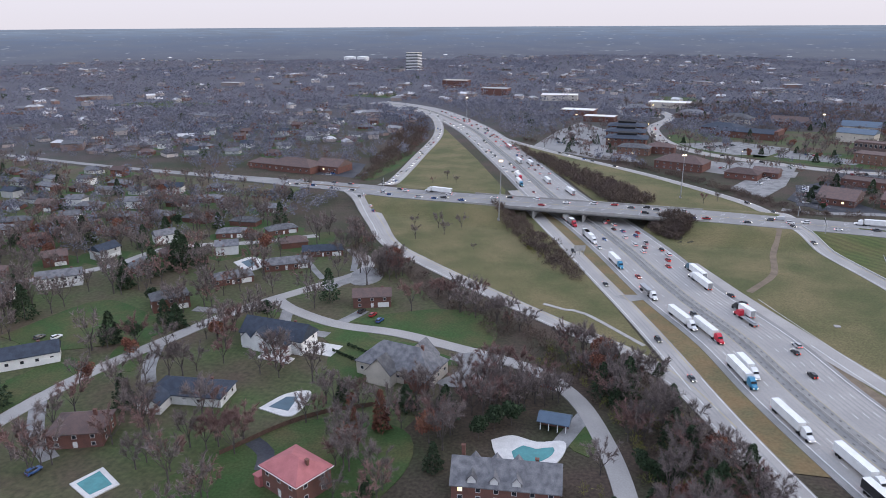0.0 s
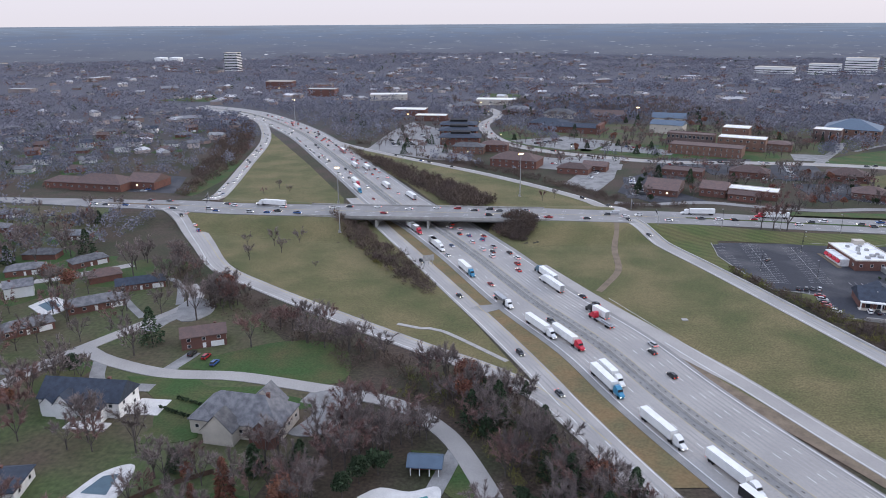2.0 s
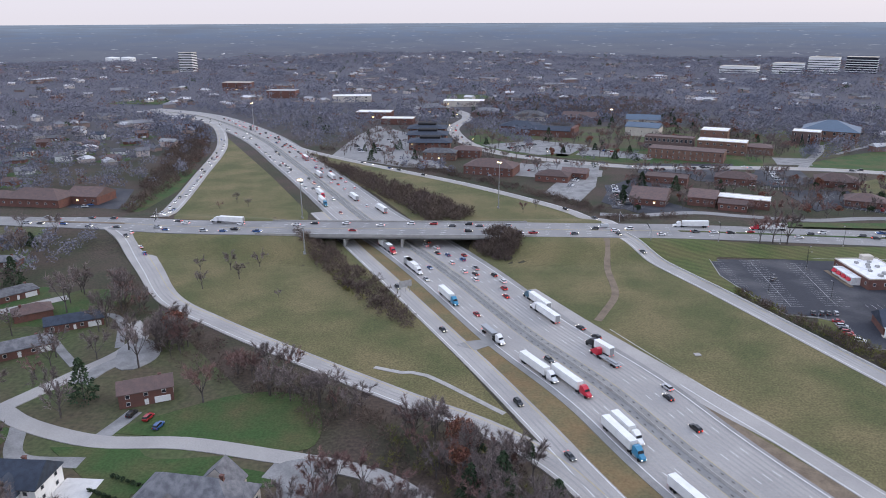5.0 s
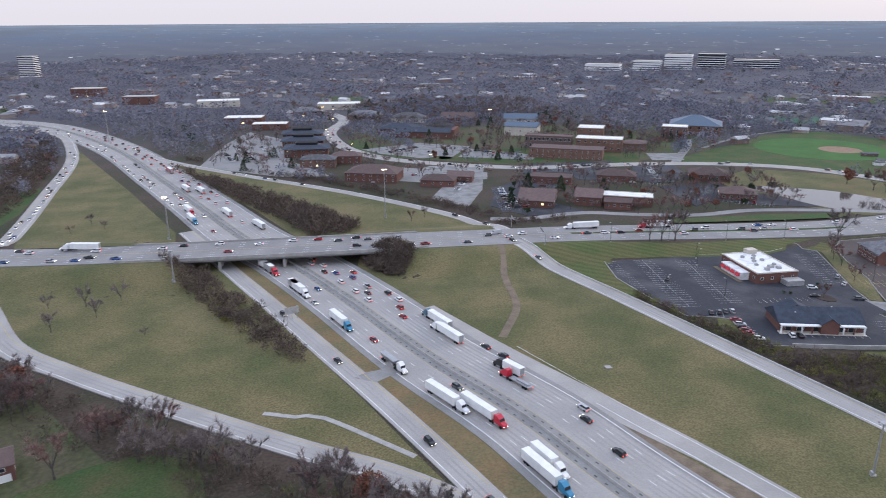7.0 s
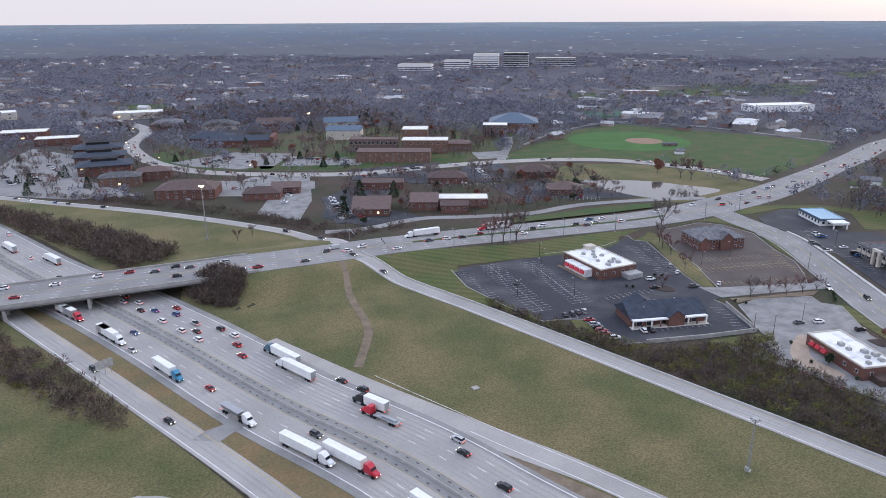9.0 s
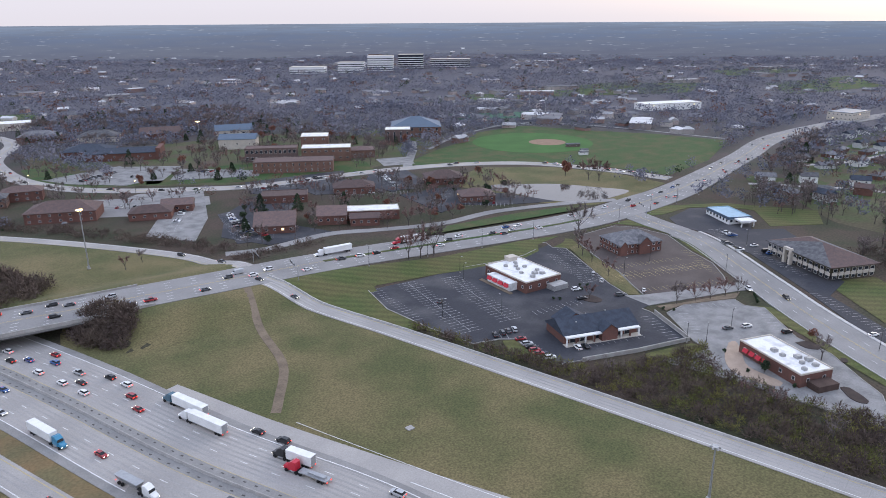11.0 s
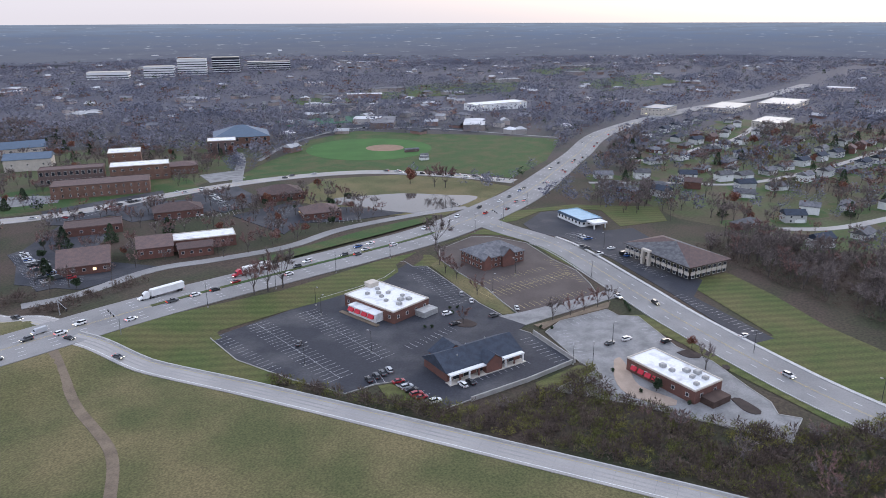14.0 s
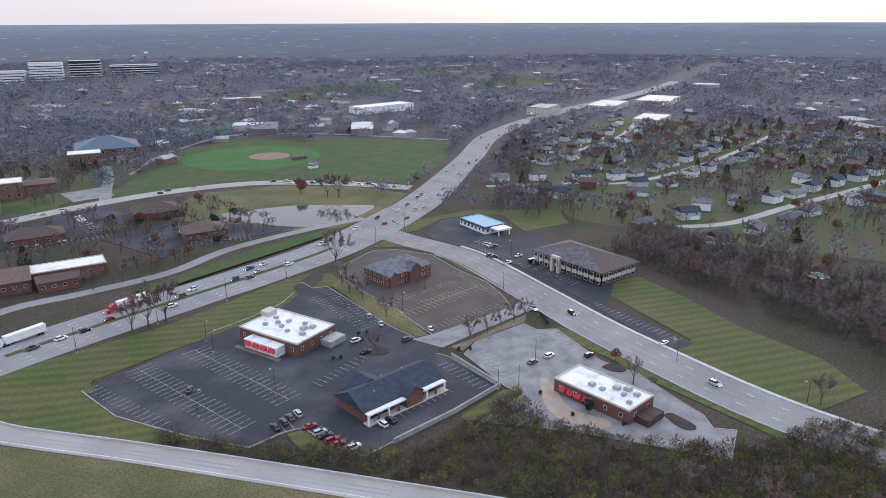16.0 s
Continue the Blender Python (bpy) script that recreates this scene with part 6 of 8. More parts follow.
def place_vehicles():
    rng = np.random.default_rng(5)
    cars = {}
    used = []
    def put(shape, colour, x, y, z, turn, group):
        if any(math.hypot(x - a, y - b) < 5.6 for a, b in used):
            return
        used.append((x, y))
        far = y > 60 or x > 330
        use = ("parked_far" if far else "parked") if group == "parked cars" else ("far_away" if math.sin(radians(turn)) > -0.2 else "far_toward") if far else "near"
        if (shape, colour, use) not in cars:
            cars[shape, colour, use] = car(shape, colour, use)
        copy_thing(cars[shape, colour, use], pose(x, y, z, 0, 0, turn))["group"] = group
    def any_car():
        return ("saloon", "saloon", "suv", "suv", "suv", "pickup", "van")[int(rng.choice(7, p=(0.2, 0.2, 0.2, 0.16, 0.12, 0.1, 0.02)))], ("white", "black", "dark grey", "silver", "dark red", "blue")[int(rng.choice(6, p=(0.27, 0.26, 0.19, 0.15, 0.08, 0.05)))]
    def on(line, s, off, lift, level=None):
        """A place along a line at s metres from its start, and the way it runs there."""
        d = np.r_[0, np.cumsum(np.hypot(*np.diff(line[:, :2], axis=0).T))]
        n = normals(line)
        x, y, nx, ny = (np.interp(s, d, c) for c in (line[:, 0], line[:, 1], n[:, 0], n[:, 1]))
        px, py = x + nx * off, y + ny * off
        return px, py, (deck_height(px) if level else float(height(x, y)[0])) + lift, math.degrees(math.atan2(nx, -ny))
    along = np.r_[0, np.cumsum(np.hypot(*np.diff(HIGHWAY[:, :2], axis=0).T))]
    def motorway(y, off):
        return on(HIGHWAY, np.interp(y, HIGHWAY[:, 1], along), off, 0.31)
    # lorries
    blue, white, red, black, purple, teal, grey = (0.04, 0.22, 0.36), (0.75, 0.75, 0.74), (0.5, 0.02, 0.04), (0.02, 0.02, 0.022), (0.22, 0.02, 0.12), (0.06, 0.14, 0.19), (0.2, 0.2, 0.2)
    dark = mat("black_trailer_side", (0.03, 0.03, 0.032), 0.5, 0.1)
    for label, cab, kind, body, y, off, length in (("teal cab lorry with a long white box trailer", teal, "box", None, -100, 20.2, 15.5), ("white cab lorry with a long white box trailer", white, "box", None, -113, 16.3, 15.5), ("black cab lorry with a short white trailer", black, "box", None, -149, 16.3, 9), ("dark red cab lorry with a flatbed trailer", red, "flat", None, -156, 12.6, 10),
                                                    ("white cab lorry with a white box trailer", white, "box", None, -34, -14.6, 13), ("grey cab lorry with a grey trailer", grey, "box", M["unit"], -30, -14.6, 8), ("blue cab lorry with a white box trailer", blue, "box", None, -76, -14.6, 13), ("white cab lorry with a polished tipper trailer", white, "tipper", None, -118, -14.6, 11), ("white cab lorry with a white box trailer", white, "box", None, -147, -14.6, 15.5), ("red cab lorry with a white box trailer", red, "box", None, -160, -10.4, 15.5),
                                                    ("blue cab lorry with a white box trailer", blue, "box", None, -196, -14.6, 15.5), ("white cab lorry with a white box trailer", white, "box", None, -192, -10.4, 10), ("white cab lorry with a white box trailer", white, "box", None, -226, -14.6, 15.5), ("white cab lorry with a white box trailer", white, "box", None, -250, -10.4, 15.5), ("purple cab lorry with a black box trailer", purple, "box", dark, -266, -14.6, 15.5),
                                                    ("white cab lorry with a white box trailer", white, "box", None, 4, -14.6, 10), ("red cab lorry with a grey trailer", red, "box", M["unit"], -2, -14.6, 8), ("white cab lorry with a white box trailer", white, "box", None, 70, 16.3, 13), ("white cab lorry with a white box trailer", white, "box", None, 108, 9, 13), ("blue cab lorry with a white box trailer", blue, "box", None, 108, -14.6, 13), ("red cab lorry with a white box trailer", red, "box", None, 130, -10.4, 13), ("white cab lorry with a white box trailer", white, "box", None, 190, 5.4, 13), ("white cab lorry with a white box trailer", white, "box", None, 178, 12.7, 13), ("red cab lorry with a red box trailer", red, "box", PAINTS[4][1], 262, 12.7, 13)):
        x, y0, z, turn = motorway(y, off)
        th = lorry(label + " on the motorway", cab, kind, body, length)
        th.matrix_world = pose(x, y0, z, 0, 0, turn + (0 if off > 0 else 180))
        th["group"] = "lorries"
        d = np.array([math.cos(radians(turn)), math.sin(radians(turn))])
        used.extend((x + d[0] * t, y0 + d[1] * t) for t in range(-12, 13, 4))
    for label, cab, s, off, rev in (("white cab lorry with a white trailer", white, -78, -9.0, 180), ("red cab lorry with a white trailer", red, 250, -9.6, 180), ("white cab lorry with a white trailer", white, 200, -9.6, 180)):
        k = int(np.argmin(abs(OVERPASS[:, 0] - s)))
        d = np.r_[0, np.cumsum(np.hypot(*np.diff(OVERPASS[:, :2], axis=0).T))]
        x, y0, z, turn = on(OVERPASS, d[k], off, 0.42, True)
        th = lorry(label + " crossing the bridge", cab)
        th.matrix_world = pose(x, y0, z, 0, 0, turn + rev)
        used.extend((x + t, y0) for t in range(-12, 13, 4))
    # motorway queue towards the bridge, seen from behind
    for y, lane in ((-5, 7.1), (0, 10.9), (-19, 7.1), (-11, 10.9), (-24, 10.9), (-36, 7.1), (-34, 14.7), (-48, 14.7), (-55, 10.9), (-50, 7.1), (-60, 18.6), (-69, 18.6), (-77, 14.7), (-86, 10.9), (-84, 18.6), (-91, 18.6), (-119, 14.7), (-128, 22.6), (-138, 22.6), (-162, 18.6), (-177, 18.6), (-182, 14.7), (-200, 10.9), (-62, 7.1), (-28, 18.6)):
        x, y0, z, turn = motorway(y, lane)
        put(*any_car(), x, y0, z, turn, "cars on the motorway")
    for y, lane in ((-23, -10.4), (-38, -6.2), (-99, -10.4), (-122, -10.4), (-145, -6.2), (-171, -6.2), (-180, -14.6), (-205, -6.2), (-212, -10.4), (-236, -6.2), (-52, -14.6), (-244, -14.6), (-290, -10.4), (-300, -6.2)):
        x, y0, z, turn = motorway(y, lane)
        put(*any_car(), x, y0, z, turn + 180, "cars on the motorway")
    for _ in range(150):
        y = 45 + 520 * rng.random()
        side = rng.random() < 0.62
        off = float(rng.choice((7.1, 10.9, 14.7, 18.6))) if side else float(rng.choice((-5.2, -10.4, -14.6, -15.1)))
        x, y0, z, turn = motorway(y, off)
        put(*any_car(), x, y0, z, turn + (0 if side else 180), "cars on the motorway")
    # other roads: line, offsets with direction, spacing, first and last metre
    def traffic(line, lanes, gap, a, b, lift, level=None):
        for off, rev in lanes:
            s = a + gap * rng.random()
            while s < b:
                x, y, z, turn = on(line, s, off, lift, level)
                put(*any_car(), x, y, z, turn + rev, "cars on the side roads")
                s += 8 + gap * rng.exponential()
    length = lambda line: float(np.sum(np.hypot(*np.diff(line[:, :2], axis=0).T)))
    start = float(np.sum(np.hypot(*np.diff(sub(OVERPASS, x1=-200)[:, :2], axis=0).T)))
    traffic(OVERPASS, ((5.4, 0), (9, 0), (-5.4, 180), (-9, 180)), 34, start, start + 330, 0.42, True)
    traffic(OVERPASS, ((1.9, 0), (5.4, 0), (9, 0), (-1.9, 180), (-5.4, 180), (-9, 180)), 42, start + 330, start + 640, 0.42, True)
    traffic(OVERPASS, ((5.4, 0), (-5.4, 180), (9, 0)), 30, start + 640, start + 1000, 0.42, True)
    traffic(RAMP_NW, ((1.8, 180), (-1.8, 180)), 9, 0, 330, 0.38)
    traffic(RAMP_NE, ((0, 180),), 45, 10, 480, 0.38), traffic(SCHOOL_ROAD, ((2.6, 0), (-2.6, 180)), 42, 250, length(SCHOOL_ROAD) - 20, 0.36)
    traffic(sub(SCHOOL_ROAD, x0=470), ((-2.6, 180), (2.6, 0)), 4, 0, 90, 0.36)
    traffic(RAMP_SE, ((1.5, 0),), 9, 0, 40, 0.38), traffic(RAMP_SW, ((-2, 180), (2, 0)), 26, 0, 90, 0.38), traffic(SLIP, ((0, 0),), 90, 60, 360, 0.36)
    for x, y, c in ((329.6, -149.1, "white"), (332.6, -165.6, "black"), (296.2, -229.3, "silver")):
        d = int(np.argmin(np.hypot(OFFICE_ROAD[:, 0] - x, OFFICE_ROAD[:, 1] - y)))
        n = normals(OFFICE_ROAD)[d]
        put("suv", c, x, y, 0.36, math.degrees(math.atan2(n[0], -n[1])), "cars on the side roads")
    # parked cars
    for k, (x, y) in enumerate(((203.2, -112.6), (206.7, -113), (209.8, -113.1), (212.8, -113.7), (208.7, -121.7), (207.4, -126.6), (206.7, -129.2), (205.7, -132.5), (205, -135.1), (205.9, -140.4), (207.6, -70.5), (220.5, -141.1), (223.7, -142.2), (289.2, -89.7), (285.1, -98.4), (266.7, -98.7), (260.3, -107.9), (277, -116), (290.4, -119.3), (289.9, -170.9), (282.1, -167.2), (297.3, -184), (321.5, -206.8))):
        colour = ("black", "dark grey", "dark grey", "silver", "dark red", "silver", "black", "dark red", "dark red", "white", "dark grey", "white", "black", "silver", "white", "white", "black", "dark grey", "white", "white", "dark grey", "black", "white")[k]
        turn = 62 if k < 4 else -23 if k < 10 else 70 if k in (11, 12) else 40 if k in (10, 13, 14, 18) else -20
        used_before = list(used)
        used.clear()
        put(("saloon", "suv")[k % 2], colour, x, y, 0.24, turn, "parked cars")
        used.extend(used_before)
    for (x0, y0), ang, n, pitch, turn in (((377, -122), 62, 9, 2.9, -28), ((388, -128), 62, 8, 2.9, -28), ((403, -97), 66, 5, 2.9, -28), ((-8, 302), 100, 18, 2.8, 10), ((10, 306), 100, 26, 2.8, 10), ((26, 330), 100, 16, 2.8, 10), ((188, 74), 62, 12, 2.8, -28), ((274, 142), -28, 14, 2.8, 62), ((152, 312), -28, 12, 2.8, 62), ((332, 62), -42, 8, 2.8, 48), ((130, 205), -28, 12, 2.9, 62), ((-192, 100), 74, 6, 2.8, -16), ((178, 78), 77, 22, 2.75, -13), ((183, 76), 77, 20, 2.75, -13), ((238, 193), 5, 22, 2.75, 95), ((322, 133), 70, 18, 2.75, -20), ((314, 74), 42, 14, 2.75, -48), ((138, 308), 34, 18, 2.75, -56), ((150, 124), 63, 22, 2.75, -27), ((224, 290), -48, 16, 2.75, 42), ((596, 338), -25, 20, 2.8, 65), ((70, 610), -80, 16, 2.8, 10)):
        for k in range(n):
            if rng.random() < 0.42:
                used_before = list(used); used.clear()
                put(*any_car(), x0 + math.cos(radians(ang)) * pitch * k, y0 + math.sin(radians(ang)) * pitch * k, 0.25, turn, "parked cars")
                used.extend(used_before)
    for x, y, c in ((-64.2, -174.5, "black"), (-58.1, -177.1, "dark red"), (-53.3, -182.4, "blue"), (-50.9, -178.8, "white"), (-117.8, -306.5, "blue"), (-115, -302, "silver"), (-184.9, -228.2, "dark grey"), (-178, -226.7, "white"), (-52, -288, "black")):
        put("suv", c, x, y, 0.3, 75, "parked cars")
    for th in cars.values():
        for o in (*th.children_recursive, th):
            bpy.data.objects.remove(o)

place_vehicles()

# ---------------------------------------------------------------- trees and woods
RNG = np.random.default_rng(7)
BARK = mat("grey_brown_bark", (0.115, 0.1, 0.092), 0.95, 0.25, 0.8, 6)
TWIG = mat("bare_twigs", (0.205, 0.168, 0.158), 0.95, 0.2, 0.3, 3, island=0.35, per_object=0.2)
TWIG_RED = mat("reddish_bare_twigs", (0.225, 0.14, 0.125), 0.95, 0.2, 0.3, 3, island=0.35, per_object=0.2)
RUSSET = mat("russet_leaves", (0.19, 0.085, 0.05), 0.9, 0.2, 0.3, 3, second=(0.16, 0.065, 0.05), island=0.35, per_object=0.2)
GOLD = mat("yellowing_leaves", (0.2, 0.145, 0.06), 0.9, 0.2, 0.3, 3, island=0.35)
NEEDLE = mat("evergreen_needles", (0.04, 0.066, 0.032), 0.9, 0.25, 0.3, 3, island=0.4, per_object=0.25)
SCRUB = mat("brown_scrub_twigs", (0.12, 0.09, 0.07), 0.95, 0.2, 0.05, 2, second=(0.095, 0.07, 0.062), island=0.4)
GREEN_SCRUB = mat("green_undergrowth", (0.13, 0.135, 0.04), 0.95, 0.2, 0.05, 2, second=(0.19, 0.17, 0.05), share=0.56, island=0.4)
# distance haze put into the base colour: bluer than the near twigs
HAZED_WOODS = mat("far_bare_woods", (0.19, 0.185, 0.215), 0.95, 0.14, 0.006, 0.15, second=(0.145, 0.152, 0.195), island=0.12)
WOODS_RED = mat("far_russet_trees", (0.18, 0.095, 0.075), 0.95, 0.2, 0.01, 0.2, island=0.4)


def tri_mesh(name, tri, material):
    """A mesh of loose triangles from an array (n, 3, 3)."""
    n = len(tri)
    me = bpy.data.meshes.new(name)
    me.vertices.add(3 * n), me.loops.add(3 * n), me.polygons.add(n)
    me.vertices.foreach_set("co", tri.reshape(-1).astype(np.float32))
    me.loops.foreach_set("vertex_index", np.arange(3 * n, dtype=np.int32))
    me.polygons.foreach_set("loop_start", np.arange(0, 3 * n, 3, dtype=np.int32))
    me.update(calc_edges=True)
    me.materials.append(material)
    return me


def slivers(centre, way, length, width, rng):
    """Thin triangles at centres, pointing along ways."""
    n = len(centre)
    way = way / (np.linalg.norm(way, axis=1)[:, None] + 1e-9)
    side = np.cross(way, rng.normal(size=(n, 3)))
    side /= np.linalg.norm(side, axis=1)[:, None] + 1e-9
    L, W = np.broadcast_to(length, n)[:, None], np.broadcast_to(width, n)[:, None]
    return np.stack([centre - side * W / 2, centre + side * W / 2, centre + way * L], 1)


def ball(n, rng, inner=0.35):
    d = rng.normal(size=(n, 3))
    d /= np.linalg.norm(d, axis=1)[:, None]
    return d * (inner + (1 - inner) * rng.random(n) ** 0.6)[:, None]


def bare_tree(seed, tall, spread, twigs=1300):
    rng = np.random.default_rng(seed)
    wood, plain, ends = Shape(), Shape(), []
    fork = tall * 0.28
    plain.tube((0, 0, -0.2), (0, 0, fork), 0.32 * tall / 14, 0.24 * tall / 14, 4)
    wood.tube((0, 0, -0.2), (0, 0, fork), 0.32 * tall / 14, 0.24 * tall / 14, 6)
    for k in range(7):
        a = k * 2.4 + rng.random()
        lean, reach = 0.35 + 0.5 * rng.random(), spread * (0.55 + 0.35 * rng.random())
        if k == 0:
            lean = 0.1
        base = np.array([0, 0, fork * (0.75 + 0.25 * rng.random())])
        mid = base + np.array([math.cos(a) * reach * lean, math.sin(a) * reach * lean, (tall - fork) * 0.42])
        tip = mid + np.array([math.cos(a) * reach * 0.45, math.sin(a) * reach * 0.45, (tall - fork) * (0.25 + 0.3 * rng.random())])
        plain.tube(base, mid, 0.13 * tall / 14, 0.075 * tall / 14, 3), plain.tube(mid, tip, 0.075 * tall / 14, 0.03 * tall / 14, 3)
        wood.tube(base, mid, 0.13 * tall / 14, 0.075 * tall / 14, 4)
        wood.tube(mid, tip, 0.075 * tall / 14, 0.03 * tall / 14, 3)
        for j in range(3):
            b = mid + (tip - mid) * rng.random()
            e = b + (rng.normal(size=3) * 0.5 + (math.cos(a) * 0.6, math.sin(a) * 0.6, 0.7)) * spread * 0.33
            wood.tube(b, e, 0.045 * tall / 14, 0.02, 3)
            ends += [(b, e)]
        ends += [(mid, tip)]
    pick = rng.integers(0, len(ends), twigs)
    b, e = np.array([ends[k][0] for k in pick]), np.array([ends[k][1] for k in pick])
    c = b + (e - b) * rng.random((twigs, 1)) ** 0.6
    way = (e - b) / (np.linalg.norm(e - b, axis=1)[:, None]) + rng.normal(size=(twigs, 3)) * 0.7 + (0, 0, 0.25)
    return wood, plain, slivers(c, way, (0.9 + 1.5 * rng.random(twigs)) * tall / 13, 0.12, rng)


def leafy(seed, tall, spread, base, count, size, cone=False):
    rng = np.random.default_rng(seed)
    if cone:
        h = rng.random(count) ** 1.25
        a = rng.random(count) * 2 * math.pi
        lob = 0.74 + 0.2 * np.sin(a * 5 + h * 26) + 0.12 * np.sin(a * 2 + h * 9 + seed)
        r = spread * (1 - h) ** 0.75 * (0.55 + 0.45 * rng.random(count) ** 0.5) * lob
        c = np.stack([r * np.cos(a), r * np.sin(a), base + h * (tall - base)], 1)
        way = np.stack([np.cos(a), np.sin(a), -0.35 + 0 * a], 1) + rng.normal(size=(count, 3)) * 0.35
    else:
        lumps = ball(9, rng, 0.3) * (spread * 0.62, spread * 0.62, (tall - base) * 0.36) + (0, 0, base + (tall - base) * 0.52)
        p = lumps[rng.integers(0, 9, count)]
        c = p + ball(count, rng, 0.5) * (spread * 0.45, spread * 0.45, (tall - base) * 0.22)
        way = rng.normal(size=(count, 3))
    return slivers(c, way, size * (0.7 + 0.6 * rng.random(count)), size * 0.75, rng)


PLAIN = {}


def bushy(tri):
    """Fewer, broader sprays of twigs for trees that stand far off."""
    return tri + 0.9 * (tri - tri[:, [1, 0, 2]])


def tree_kind(name, label, seed, tall, spread, how):
    th = thing(name, label, "tree", pose(0, 0, -500))
    if how in ("bare", "red"):
        wood, plain, tw = bare_tree(seed, tall, spread)
        trunk = part("trunk", wood, BARK, th)
        PLAIN[trunk.data.name] = plain.mesh("plain_trunk", BARK)
        part("crown", tri_mesh("crown", tw, TWIG if how == "bare" else TWIG_RED), None, th)
    else:
        cone = how in ("fir", "rust_cone")
        leaf = {"fir": NEEDLE, "rust_cone": RUSSET, "russet": RUSSET, "gold": GOLD, "pine": NEEDLE}[how]
        wood = Shape().tube((0, 0, -0.2), (0, 0, tall * 0.82), 0.25 * tall / 12, 0.04, 5)
        for k in range(5):
            a = k * 2.1
            wood.tube((0, 0, tall * (0.25 + 0.08 * k)), (math.cos(a) * spread * 0.6, math.sin(a) * spread * 0.6, tall * (0.4 + 0.08 * k)), 0.08, 0.03, 3)
        part("trunk", wood, BARK, th)
        part("crown", tri_mesh("crown", leafy(seed, tall, spread, tall * (0.06 if cone else 0.2), 900 if cone else 900, 0.95 if cone else 0.85, cone), leaf), None, th)
    return th


OPEN_LAND = [FIELD_SW, FIELD_SE, FIELD_NW, FIELD_NE, SCHOOL_GREEN, LOT_MAIN, LOT_OLD, LOT_BANK, LOT_OFFICE, LOT_BLUE, POND, [(300, -250), (345, -285), (400, -180), (366, -160)],
             [(170, 255), (370, 190), (400, 240), (440, 300), (330, 440), (170, 440)], [(-40, 285), (110, 180), (200, 180), (110, 440), (0, 490)], [(165, 60), (385, 25), (400, 130), (230, 200)],
             [(-250, 80), (-160, 80), (-165, 160), (-240, 160)], [(-203, -230), (-191, -188), (-168, -190), (-139, -212), (-170, -236)]]



def free(xy, margin=3.0):
    ok = free_of_roads(xy, margin)
    for o in OPEN_LAND:
        ok &= ~inside([tuple(map(float, p)) for p in o], xy[:, 0], xy[:, 1])
    for x, y, r in KEEP_OUT:
        ok &= np.hypot(xy[:, 0] - x, xy[:, 1] - y) > r
    return ok


def scatter(outline, spacing, margin=3.0, check=True):
    q = np.array(outline, float)
    area = (q[:, 0].max() - q[:, 0].min()) * (q[:, 1].max() - q[:, 1].min())
    n = int(area / spacing ** 2)
    xy = q.min(0) + RNG.random((n, 2)) * (q.max(0) - q.min(0))
    xy = xy[inside([tuple(p) for p in q.tolist()], xy[:, 0], xy[:, 1])]
    return xy[free(xy, margin)] if check else xy


